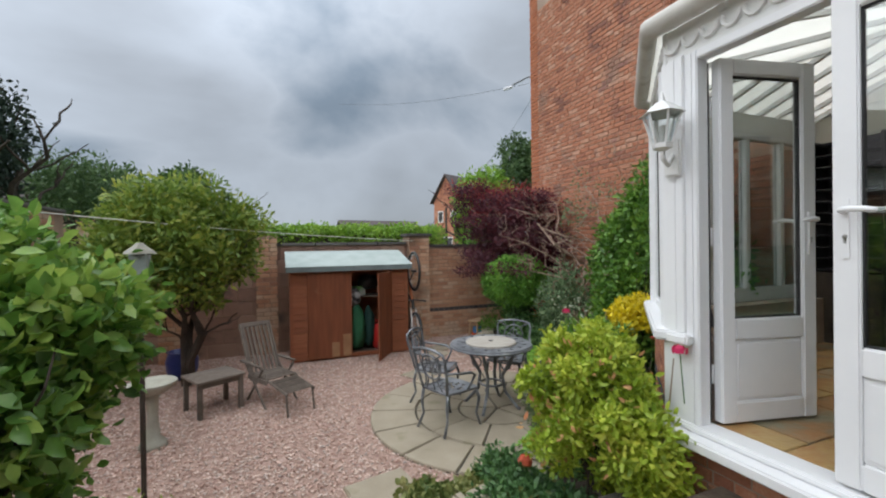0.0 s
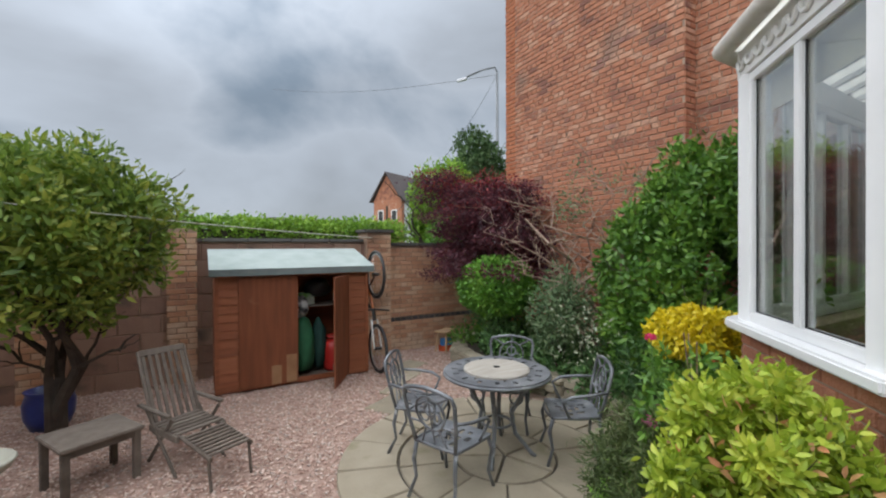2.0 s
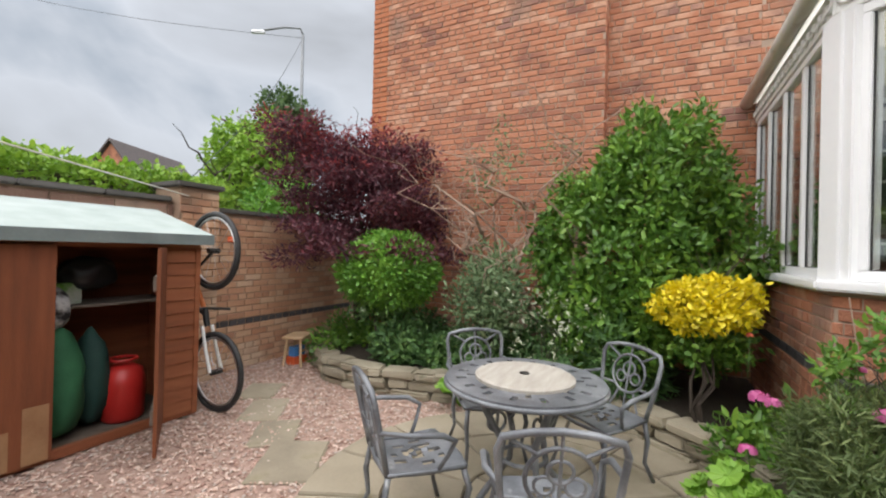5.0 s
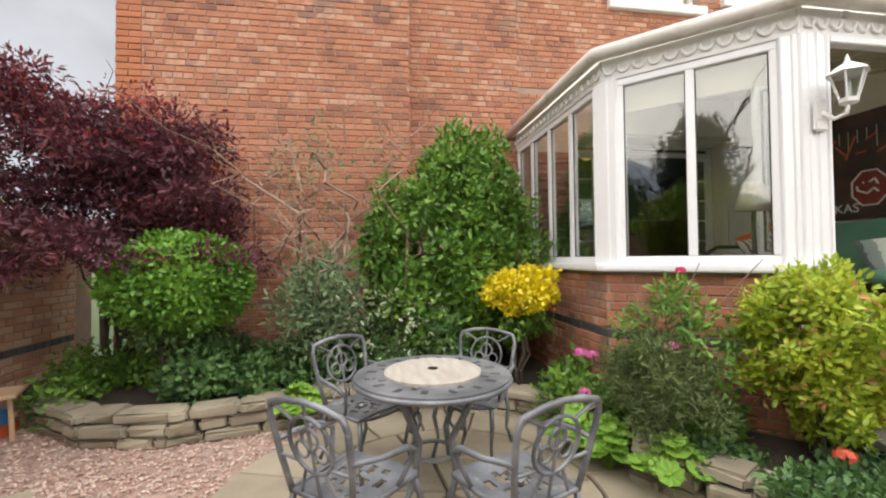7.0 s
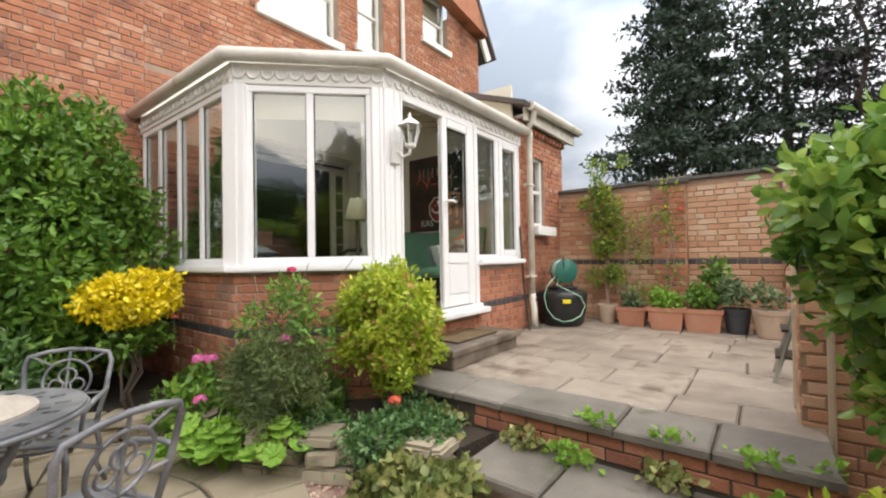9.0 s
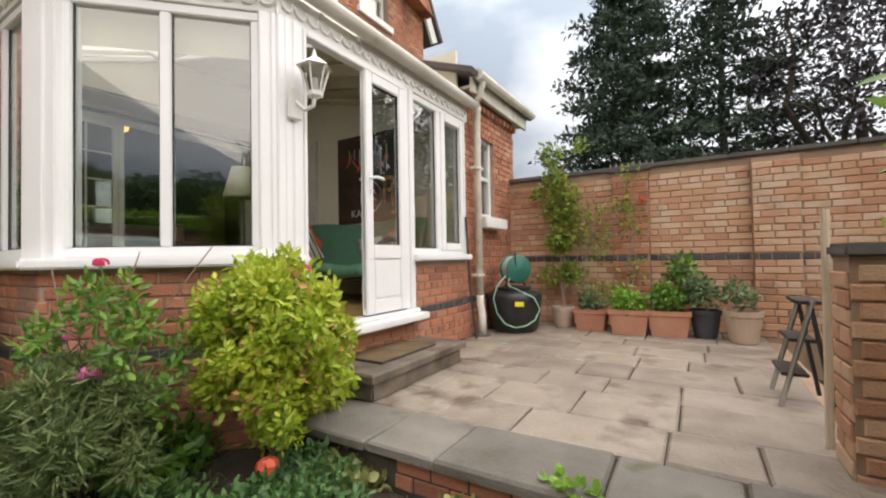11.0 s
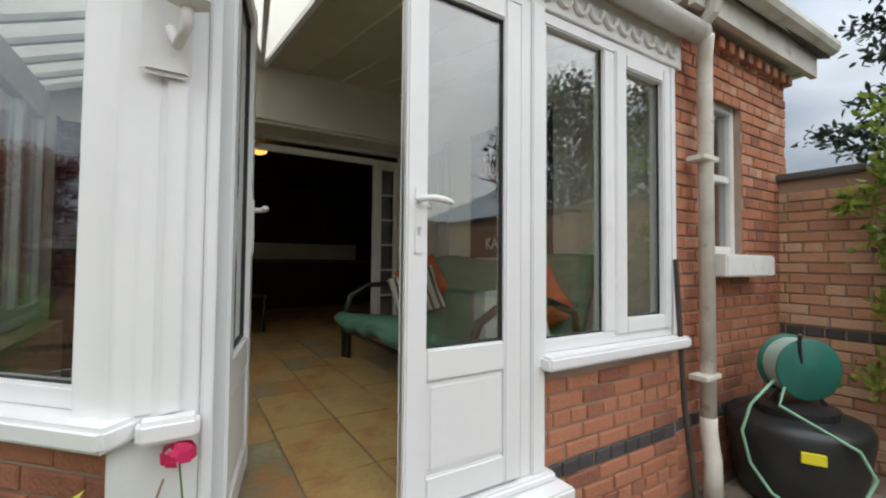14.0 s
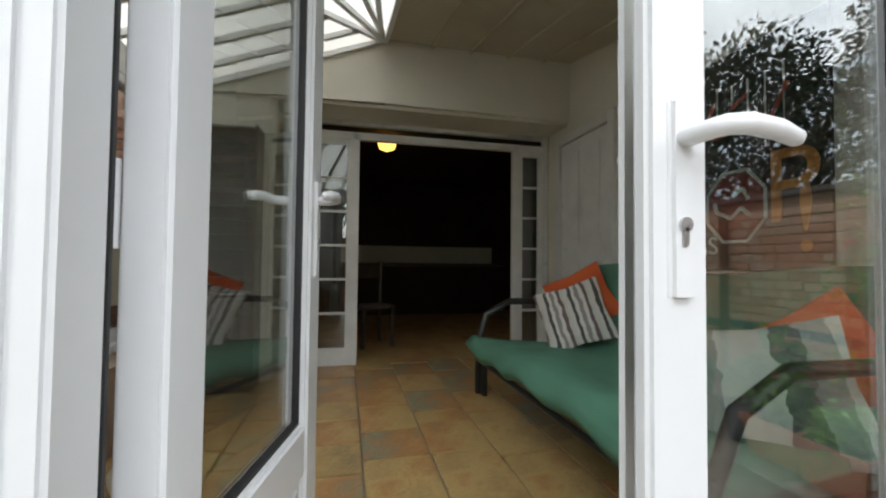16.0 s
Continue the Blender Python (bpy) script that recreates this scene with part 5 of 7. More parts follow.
cover("bed_groundcover", "dark green ground cover in the raised bed", ((3.5, 4.0), (4.75, 6.4)), 0.25, 0.38, L_DARK, 13000, 0.07, 41)
cover("bed_fern", "feathery dark ferns behind the table", ((3.55, 3.6), (4.1, 4.9)), 0.3, 0.6, L_DARK, 5200, 0.10, 42, 0.22)
cover("corner_groundcover", "low leafy plants below the maple", ((3.6, 6.3), (4.7, 7.5)), 0.22, 0.35, L_BUSH, 4200, 0.07, 43)
cover("bay_groundcover", "mixed green growth below the bay window", ((2.0, 2.30), (3.4, 3.0)), 0.22, 0.30, L_BUSH, 5200, 0.07, 44)
cover("door_groundcover", "green growth below the lime shrub", ((1.15, 1.92), (2.0, 2.6)), 0.22, 0.16, L_DARK, 7000, 0.045, 45)
cover("variegated_ivy", "variegated ivy trailing over the stones and step", ((0.66, 1.95), (1.35, 2.55)), 0.15, 0.12, L_VARI, 5200, 0.055, 46, 0.75)
cover("trailing_ivy", "variegated ivy trailing onto the gravel", ((0.85, 2.42), (1.35, 2.65)), 0.02, 0.07, L_VARI, 1300, 0.05, 47, 0.75)
for i, (x, y, z) in enumerate(((0.55, 1.93, 0.21), (0.25, 1.95, 0.21), (-0.25, 1.92, 0.21), (-0.72, 1.93, 0.2), (-0.75, 2.4, 0.05), (-0.45, 2.45, 0.02))):
    ob = leaves("riser_ivy", L_VARI if i % 2 == 0 else L_BRIGHT, None, [(x, y, z + 0.05, 0.14, 0.05, 0.06)], 110, 0.042, 50 + i, 0.75, 0.3)
    tagged(ob, "small ivy growing from the step joint", "ivy", "ivy tufts")
for i in range(7):
    x = (-0.88, -0.70, -0.60, -0.30, -0.22, 0.12, 0.20)[i]
    ob = leaves("edge_weed", L_BRIGHT, None, [(x, 1.79 + 0.02 * (i % 3), P + 0.015, 0.06 + 0.02 * (i % 3), 0.035, 0.02 + 0.012 * (i % 2))], 18 + 9 * (i % 3), 0.04, 60 + i, 0.7, 0.2)
    tagged(ob, "bright weed creeping along the patio edge", "weed", kind="stuff")


def mantle(x, y, r, seed, z=0.16):
    """Lady's mantle: round, lobed, cupped leaves on stalks."""
    rg = random.Random(seed)
    p = thing("ladys_mantle", "bright green plant with round pleated leaves at the bed edge", "plant", "lady's mantles", (x, y, 0.0))
    for i in range(34):
        a, d = rg.uniform(0, 6.28), r * math.sqrt(rg.random())
        h = z + 0.2 * (1 - d / r) + rg.uniform(0, 0.06)
        s = rg.uniform(0.05, 0.085)
        bm = bmesh.new()
        n = 18
        c = bm.verts.new((0, 0, -0.012))
        rim = [bm.verts.new((s * (1 + 0.10 * math.cos(9 * t)) * math.cos(t), s * (1 + 0.10 * math.cos(9 * t)) * math.sin(t), 0.012 + 0.008 * math.cos(9 * t))) for t in [2 * math.pi * q / n for q in range(n)]]
        for q in range(n):
            bm.faces.new((c, rim[q], rim[(q + 1) % n]))
        m = Matrix.Translation((d * math.cos(a), d * math.sin(a), h)) @ Matrix.Rotation(a, 4, "Z") @ Matrix.Rotation(rg.uniform(0.1, 0.7), 4, "Y")
        bmesh.ops.transform(bm, matrix=m, verts=bm.verts)
        tube(bm, [(0, 0, 0), (d * 0.6 * math.cos(a), d * 0.6 * math.sin(a), h * 0.7), tuple(m.translation)], 0.002, 3)
        part("leaf", bm, L_BRIGHT, p)


for i, (x, y, r) in enumerate(((2.36, 3.12, 0.20), (2.16, 3.02, 0.15), (1.80, 2.82, 0.19), (3.28, 5.15, 0.2))):
    mantle(x, y, r, 70 + i)


def bloom(x, y, z, r, material, seed, label, n=1):
    """A flower head of cupped petals on a stalk."""
    rg = random.Random(seed)
    f = thing("flower", label, "flower", "flowers in the bed", (x, y, z))
    bm = bmesh.new()
    for q in range(26):
        a, e = rg.uniform(0, 6.28), rg.uniform(-0.2, 1.5)
        d = Vector((math.cos(a) * math.cos(e), math.sin(a) * math.cos(e), math.sin(e) * 0.6))
        s = d.orthogonal().normalized() * r * 0.4
        t = d.cross(s).normalized() * r * 0.35
        c = d * r * 0.75
        vs = [bm.verts.new(c + k) for k in (s, t, -s, -t)]
        bm.faces.new((vs[0], vs[1], vs[2]))
        bm.faces.new((vs[0], vs[2], vs[3]))
    part("petals", bm, material, f)
    part("stalk", rod([(0, 0, 0), (rg.uniform(-0.04, 0.04), rg.uniform(-0.04, 0.04), -0.28)], 0.003, 4), L_DARK, f)


PINK_HEAD = "flat pink flower head in the bed"
for i, (x, y, z, r, mt, lb) in enumerate(((2.55, 3.00, 0.70, 0.065, F_PINK, PINK_HEAD), (2.47, 2.95, 0.70, 0.055, F_PINK, PINK_HEAD), (1.97, 2.69, 0.85, 0.062, F_PINK, "mauve pink flower head in the bed"), (2.35, 3.08, 0.47, 0.055, F_PINK, "mauve pink flower head in the bed"),
                                         (1.92, 2.66, 1.33, 0.038, F_RED, "cerise rose bloom on a thin stem"), (1.85, 1.61, 1.27, 0.05, F_RED, "cerise rose bloom by the window sill"), (1.30, 2.30, 0.45, 0.06, F_CORAL, "coral red flower over the ivy"), (2.22, 2.70, 0.98, 0.035, F_PINK, "small mauve flower among leaves"), (3.15, 2.95, 0.95, 0.03, F_CORAL, "orange red rose bud"))):
    bloom(x, y, z, r, mt, 80 + i, lb)
for i, (x0, y0, x1, y1, z1) in enumerate(((2.2, 2.6, 2.35, 2.7, 1.30), (2.2, 2.6, 1.95, 2.5, 1.38), (2.2, 2.62, 1.7, 2.3, 1.40), (1.90, 1.85, 1.84, 1.64, 1.22))):
    st = part("rose_stem", rod([(x0, y0, 0.25), ((x0 + x1) / 2 + 0.05, (y0 + y1) / 2, z1 * 0.7), (x1, y1, z1)], [0.006, 0.005, 0.003], 5), TWIG)
    st.parent = rosebush
    st.matrix_parent_inverse = rosebush.matrix_world.inverted()

# ---- table and chairs on the round terrace ----
TX, TY = 2.06, 4.19
table = thing("garden_table", "round grey cast metal garden table with openwork top", "table", at=(TX, TY, 0.033))


def pierced_disc(r0, r1, z, n, material, parent, name, thick=0.014):
    """A flat ring with rows of cut-out holes."""
    bm = bmesh.new()
    rr = [r0 + (r1 - r0) * q / 6 for q in range(7)]
    vs = [[bm.verts.new((r * math.cos(2 * math.pi * k / n), r * math.sin(2 * math.pi * k / n), z)) for k in range(n)] for r in rr]
    for q in range(6):
        for k in range(n):
            if (q == 4 and k % 4 == 1) or (q == 3 and k % 8 == 3):
                continue
            bm.faces.new((vs[q][k], vs[q][(k + 1) % n], vs[q + 1][(k + 1) % n], vs[q + 1][k]))
    thicken(bm, thick)
    return part(name, bm, material, parent)


pierced_disc(0.10, 0.455, 0.70, 64, CAST, table, "tabletop")
part("rim", ring(bmesh.new(), (0, 0, 0.69), 0.455, 0.014, n=48), CAST, table, smooth=True)
part("hub_plate", lathe([(0.12, 0.675), (0.12, 0.69), (0.03, 0.692)], 24), CAST, table)
for k in range(4):
    a = math.pi / 4 + k * math.pi / 2
    pt = lambda r, z: (r * math.cos(a), r * math.sin(a), z)
    part("leg", rod([pt(0.30, 0.68), pt(0.24, 0.55), pt(0.13, 0.36), pt(0.16, 0.18), pt(0.30, 0.02), pt(0.33, 0.0)], [0.018, 0.02, 0.02, 0.018, 0.018, 0.02], 8), CAST, table, smooth=True)
    part("scroll", ring(bmesh.new(), pt(0.17, 0.48), 0.055, 0.009, (math.sin(a), -math.cos(a), 0), 14), CAST, table)
part("lower_ring", ring(bmesh.new(), (0, 0, 0.26), 0.13, 0.012, n=24), CAST, table)
lazy = part("lazy_susan", lathe([(0.27, 0.0), (0.285, 0.008), (0.285, 0.03), (0.27, 0.038), (0.03, 0.04), (0.028, 0.030)], 40), LAZY)
lazy.location = (TX, TY, 0.733)
tagged(lazy, "weathered round turntable board on the garden table", "turntable")
# Black disc stands in for the dark inside of the centre hole.
part("hole_shade_disc", lathe([(0.03, 0.0), (0.03, 0.004), (0.02, 0.004)], 16), BLACK, lazy).location = (0, 0, 0.0395)


def garden_chair():
    c = thing("garden_chair", "grey cast metal garden chair with openwork back", "chair", "chairs round the garden table")
    n = 12
    bm = bmesh.new()
    g = [[bm.verts.new((-0.21 + 0.43 * i / n, (-0.5 + j / n) * (0.40 + 0.07 * i / n), 0.43 + 0.012 * math.sin(math.pi * j / n) - 0.018 * math.sin(math.pi * i / n))) for j in range(n + 1)] for i in range(n + 1)]
    for i in range(n):
        for j in range(n):
            hole = 1 < i < n - 2 and 1 < j < n - 2 and ((i * 3 + j * 5) % 7 in (0, 3) or ((i - 5.5) ** 2 + (j - 5.5) ** 2 < 3 and (i + j) % 2))
            if not hole:
                bm.faces.new((g[i][j], g[i + 1][j], g[i + 1][j + 1], g[i][j + 1]))
    thicken(bm, 0.012)
    part("seat", bm, CAST, c)
    rim = [(-0.21, -0.20, 0.425), (0.0, -0.22, 0.42), (0.20, -0.235, 0.42), (0.235, -0.12, 0.415), (0.24, 0, 0.412), (0.235, 0.12, 0.415), (0.20, 0.235, 0.42), (0.0, 0.22, 0.42), (-0.21, 0.20, 0.425), (-0.22, 0, 0.425), (-0.21, -0.20, 0.425)]
    part("seat_rim", rod(rim, 0.013, 6), CAST, c, smooth=True)
    for s in (-1, 1):
        part("leg", rod([(0.20, s * 0.215, 0.42), (0.235, s * 0.235, 0.30), (0.205, s * 0.215, 0.14), (0.25, s * 0.24, 0.0)], [0.017, 0.018, 0.013, 0.015], 8), CAST, c, smooth=True)
        part("leg", rod([(-0.20, s * 0.19, 0.42), (-0.225, s * 0.20, 0.28), (-0.21, s * 0.19, 0.14), (-0.28, s * 0.21, 0.0)], [0.017, 0.017, 0.013, 0.015], 8), CAST, c, smooth=True)
        part("arm", rod([(-0.265, s * 0.235, 0.66), (-0.12, s * 0.285, 0.645), (0.05, s * 0.29, 0.625), (0.13, s * 0.275, 0.58), (0.10, s * 0.25, 0.50), (0.06, s * 0.225, 0.425)], [0.012, 0.014, 0.016, 0.014, 0.012, 0.012], 8), CAST, c, smooth=True)
    lean = lambda z: -0.21 - (z - 0.43) * 0.22
    q = lambda y, z: (lean(z), y, z)
    part("back_frame", rod([q(-0.19, 0.42), q(-0.225, 0.60), q(-0.245, 0.80), q(-0.225, 0.855), q(-0.12, 0.88), q(0, 0.89), q(0.12, 0.88), q(0.225, 0.855), q(0.245, 0.80), q(0.225, 0.60), q(0.19, 0.42)], 0.0155, 8), CAST, c, smooth=True)
    bm = bmesh.new()
    nn = (1, 0, 0.22)
    ring(bm, q(0, 0.69), 0.135, 0.010, nn, 24)
    ring(bm, q(0, 0.72), 0.05, 0.008, nn, 14)
    ring(bm, q(-0.06, 0.66), 0.04, 0.007, nn, 12)
    ring(bm, q(0.06, 0.66), 0.04, 0.007, nn, 12)
    part("medallion", bm, CAST, c, smooth=True)
    for y0, z0, y1, z1 in ((-0.20, 0.85, -0.09, 0.79), (0.20, 0.85, 0.09, 0.79), (0, 0.885, 0, 0.825), (0, 0.555, 0, 0.43), (-0.225, 0.60, -0.10, 0.60), (0.225, 0.60, 0.10, 0.60), (0, 0.82, 0, 0.56), (-0.12, 0.44, -0.06, 0.57), (0.12, 0.44, 0.06, 0.57)):
        part("back_bar", rod([q(y0, z0), q(y1, z1)], 0.0085, 6), CAST, c)
    return c


chair = garden_chair()
spots = [(1.42, 3.90, 22), (1.55, 4.62, -40), (2.52, 4.60, -138), (2.58, 3.82, 144)]
chair.scale = (0.92, 0.92, 0.93)
chair.matrix_world = pose(spots[0][0], spots[0][1], 0.033, 0, 0, spots[0][2]) @ Matrix.Diagonal((0.92, 0.92, 0.93, 1))
for x, y, a in spots[1:]:
    copy_thing(chair, pose(x, y, 0.033, 0, 0, a))

# ---- shed ----
shed = thing("garden_shed", "low orange-stained wooden shed with one door open", "shed", at=(0, 0, 0))
X0, X1, Y0, Y1 = -0.02, 1.93, 7.05, 7.78
ZF, ZB = 1.50, 1.74


def boards(name, x0, x1, y, z0, z1, parent, h=0.105, nx=0):
    z = z0
    while z < z1 - 0.02:
        top = min(z + h - 0.004, z1)
        bm = bmesh.new()
        vs = [bm.verts.new(p) for p in ((x0, y - 0.018, z), (x1, y - 0.018, z), (x1, y - 0.006, top), (x0, y - 0.006, top), (x0, y + 0.008, z), (x1, y + 0.008, z), (x1, y + 0.008, top), (x0, y + 0.008, top))]
        for f in ((0, 1, 2, 3), (0, 4, 5, 1), (3, 2, 6, 7), (0, 3, 7, 4), (1, 5, 6, 2), (4, 7, 6, 5)):
            bm.faces.new([vs[i] for i in f])
        part(name, bm, SHED_WOOD, parent)
        z += h


boards("board", X0, 0.24, Y0, 0.06, 1.46, shed)
boards("board", 1.64, X1, Y0, 0.06, 1.46, shed)
part("front_rail", boxes(((X0, Y0 - 0.014, 1.44), (X1, Y0 + 0.03, 1.53)), bevel=0.004), SHED_WOOD, shed)
part("sill_rail", boxes(((X0, Y0 - 0.01, 0.02), (X1, Y0 + 0.04, 0.085)), bevel=0.004), SHED_WOOD, shed)
part("side_wall", boxes(((X0, Y0 + 0.03, 0.02), (X0 + 0.02, Y1, 1.56))), SHED_WOOD, shed)
part("side_wall", boxes(((X1 - 0.02, Y0 + 0.03, 0.02), (X1, Y1, 1.56))), SHED_WOOD, shed)
part("back_wall", boxes(((X0, Y1 - 0.02, 0.02), (X1, Y1, 1.70))), SHED_WOOD, shed)
part("floor_panel", boxes(((X0 + 0.02, Y0 + 0.04, 0.02), (X1 - 0.02, Y1 - 0.02, 0.06))), GREYWOOD, shed)
for x in (X0, 0.235, 1.60, X1 - 0.045):
    part("post", boxes(((x, Y0 - 0.022, 0.03), (x + 0.045, Y0 + 0.025, 1.45)), bevel=0.004), SHED_WOOD, shed)
sd = part("door", boxes(((0.245, Y0 - 0.045, 0.05), (0.95, Y0 - 0.023, 1.45)), bevel=0.004), SHED_WOOD_V, shed, "closed orange-stained door with bare repairs at the foot")
part("repair_patch", boxes(((0.62, Y0 - 0.05, 0.06), (0.74, Y0 - 0.0455, 0.30)), ((0.80, Y0 - 0.05, 0.06), (0.93, Y0 - 0.0455, 0.42))), mat("bare_wood_patch", [(0.25, 0.12, 0.055), (0.36, 0.20, 0.10)], 0.8, 5, 60, 0.3), sd)
od = part("door", boxes(((-0.67, -0.022, 0.05), (0, 0, 1.44)), bevel=0.004), SHED_WOOD_V, shed, "orange-stained door standing open")
od.matrix_local = pose(1.62, Y0 - 0.03, 0, 0, 0, 58)
for z in (0.25, 1.15):
    part("ledge", boxes(((-0.62, 0.001, z), (-0.05, 0.022, z + 0.10)), bevel=0.003), GREYWOOD, od)
bm = bmesh.new()
v = [bm.verts.new(p) for p in ((X0 - 0.06, Y0 - 0.10, ZF + 0.055), (X1 + 0.06, Y0 - 0.10, ZF + 0.055), (X1 + 0.06, Y1 + 0.05, ZB + 0.06), (X0 - 0.06, Y1 + 0.05, ZB + 0.06))]
bm.faces.new(v)
thicken(bm, 0.03)
part("roof_felt", bm, FELT, shed, "pale green-grey roof felt")
part("felt_edge", boxes(((X0 - 0.06, Y0 - 0.108, ZF - 0.03), (X1 + 0.06, Y0 - 0.098, ZF + 0.055))), mat("dark_felt_edge", [(0.13, 0.16, 0.16), (0.20, 0.24, 0.235)], 0.9, 5, 80, 0.4), shed)


def lump(name, label, category, at, r, material, seed, squash=(1, 1, 1)):
    """A sagging bag or cover: a sphere pushed about."""
    bm = bmesh.new()
    bmesh.ops.create_icosphere(bm, subdivisions=3, radius=1)
    for q in bm.verts:
        d = q.co.normalized()
        k = 1 + 0.16 * noise.noise(d * 1.7 + Vector((seed, 0, 0))) + 0.07 * noise.noise(d * 5 + Vector((0, seed, 0)))
        q.co = Vector((d.x * squash[0], d.y * squash[1], d.z * squash[2])) * r * k
        q.co.z = max(q.co.z, -r * squash[2] * 0.85)
    ob = part(name, bm, material, None, smooth=True)
    ob.location = at
    return tagged(ob, label, category)


lump("green_cover", "green canvas cover slumped in the shed", "cover", (1.06, 7.30, 0.45), 0.40, GREENCL, 3, (0.42, 0.5, 1.0))
lump("folded_parasol", "dark green folded canvas leaning in the shed", "parasol", (1.30, 7.36, 0.42), 0.36, DARKGREEN, 4, (0.30, 0.4, 1.05))
lump("white_bag", "black and white patterned bag in the shed", "bag", (1.04, 7.36, 0.98), 0.20, mat("patterned_bag", [(0.02, 0.02, 0.02), (0.62, 0.62, 0.60)], 0.8, 12, 60, 0.1, spread=2.5), 5, (0.6, 0.6, 0.85))
lump("dark_bag", "black bag on the shed shelf", "bag", (1.32, 7.50, 1.22), 0.2, BLACK, 6, (1.0, 0.6, 0.7))
gas = thing("gas_bottle", "red gas bottle in the shed", "gas bottle", at=(1.50, 7.32, 0.06))
part("cylinder", lathe([(0.12, 0), (0.145, 0.03), (0.15, 0.30), (0.13, 0.40), (0.06, 0.44)], 24), RED, gas, smooth=True)
part("collar", ring(bmesh.new(), (0, 0, 0.48), 0.09, 0.012), RED, gas)
shelf = part("shed_shelf", boxes(((0.96, 7.30, 0.98), (1.88, 7.74, 1.0)), bevel=0.003), GREYWOOD)
tagged(shelf, "grey wooden shelf in the shed", "shelf")
box_green = part("feed_box", boxes(((-0.12, -0.1, 0), (0.12, 0.1, 0.16)), bevel=0.006), mat("green_white_pack", [(0.10, 0.35, 0.03), (0.65, 0.70, 0.60)], 0.6, 5, 30, 0, spread=2), None)
box_green.matrix_world = pose(1.12, 7.5, 1.0, 0, 0, 20)
tagged(box_green, "green and white carton on the shed shelf", "carton")

# ---- bicycle hung upright beside the shed ----
bike = thing("bicycle", "bicycle standing upright on its front wheel beside the shed", "bicycle", at=(2.05, 6.98, 0))


def wheel(z, y, r=0.33):
    w = part("wheel", ring(bmesh.new(), (0.0, y, z), r, 0.024, (1, 0, 0), 36, 8), RUBBER, bike, "black tyre on a pale rim", True)
    part("rim", ring(bmesh.new(), (0.0, y, z), r - 0.035, 0.011, (1, 0, 0), 36, 6), CHROME, w, smooth=True)
    sp = bmesh.new()
    for k in range(16):
        a = 2 * math.pi * k / 16
        tube(sp, [(0.02 * (-1) ** k, y, z), (0, y + (r - 0.03) * math.cos(a), z + (r - 0.03) * math.sin(a))], 0.0018, 3)
    part("spokes", sp, CHROME, w)
    part("hub", rod([(-0.05, y, z), (0.05, y, z)], 0.025, 10), BLACK_METAL, w)


wheel(0.355, -0.02)
wheel(1.42, 0.06)
for s in (-1, 1):
    part("fork_blade", rod([(s * 0.055, -0.02, 0.355), (s * 0.05, 0.06, 0.55), (s * 0.045, 0.12, 0.75)], 0.014, 8), WHITE, bike)
part("head_tube", rod([(0, 0.12, 0.74), (0, 0.16, 0.90)], 0.026, 10), BLACK_METAL, bike)
part("down_tube", rod([(0, 0.15, 0.86), (0, 0.36, 1.20)], 0.022, 8), mat("orange_frame", [(0.55, 0.14, 0.03), (0.62, 0.18, 0.05)], 0.35, 5, 60, 0), bike)
part("top_tube", rod([(0, 0.15, 0.84), (0, 0.48, 1.0)], 0.018, 8), BLACK_METAL, bike)
part("chain_stay", rod([(0, 0.36, 1.20), (0, 0.06, 1.42)], 0.012, 8), BLACK_METAL, bike)
part("handlebar", rod([(-0.26, 0.18, 0.86), (0, 0.16, 0.90), (0.26, 0.18, 0.86)], 0.013, 8), BLACK_METAL, bike)
part("reflector", boxes(((0.03, -0.17, 1.50), (0.045, -0.08, 1.55)), bevel=0.004), ORANGE, bike)

# ---- lounger and side table ----
lounger = thing("steamer_lounger", "weathered grey slatted wooden folding lounger", "lounger", at=(-0.26, 5.50, 0), turn=-62)
# local x runs from the back to the foot
for s in (-0.27, 0.27):
    part("seat_rail", boxes(((-0.25, s - 0.016, 0.28), (0.30, s + 0.016, 0.335)), bevel=0.005), GREYWOOD, lounger)
    part("back_rail", rod([(-0.16, s, 0.27), (-0.52, s, 0.92)], 0.02, 6), GREYWOOD, lounger)
    part("foot_rail", rod([(0.28, s * 0.86, 0.32), (0.80, s * 0.86, 0.25)], 0.019, 6), GREYWOOD, lounger)
    part("leg", rod([(0.20, s, 0.46), (-0.30, s, 0.0)], 0.018, 6), GREYWOOD, lounger)
    part("leg", rod([(-0.34, s * 1.05, 0.48), (0.28, s * 1.05, 0.0)], 0.018, 6), GREYWOOD, lounger)
    part("leg", rod([(0.76, s * 0.86, 0.25), (0.80, s * 0.86, 0.0)], 0.016, 6), GREYWOOD, lounger)
    part("armrest", boxes(((-0.42, s * 1.12 - 0.03, 0.47), (0.20, s * 1.12 + 0.03, 0.492)), bevel=0.006), GREYWOOD, lounger)
for k in range(6):
    x = -0.20 + k * 0.085
    part("seat_slat", boxes(((x, -0.27, 0.335), (x + 0.055, 0.27, 0.35)), bevel=0.004), GREYWOOD, lounger)
for k in range(7):
    yy = -0.225 + k * 0.075
    part("back_slat", boxes(((-0.01, -0.02, 0), (0.008, 0.02, 0.70)), bevel=0.004, m=pose(-0.18, yy, 0.30, 0, -29, 0)), GREYWOOD, lounger)
part("head_rail", boxes(((-0.02, -0.27, 0), (0.012, 0.27, 0.06)), bevel=0.005, m=pose(-0.50, 0, 0.88, 0, -29, 0)), GREYWOOD, lounger)
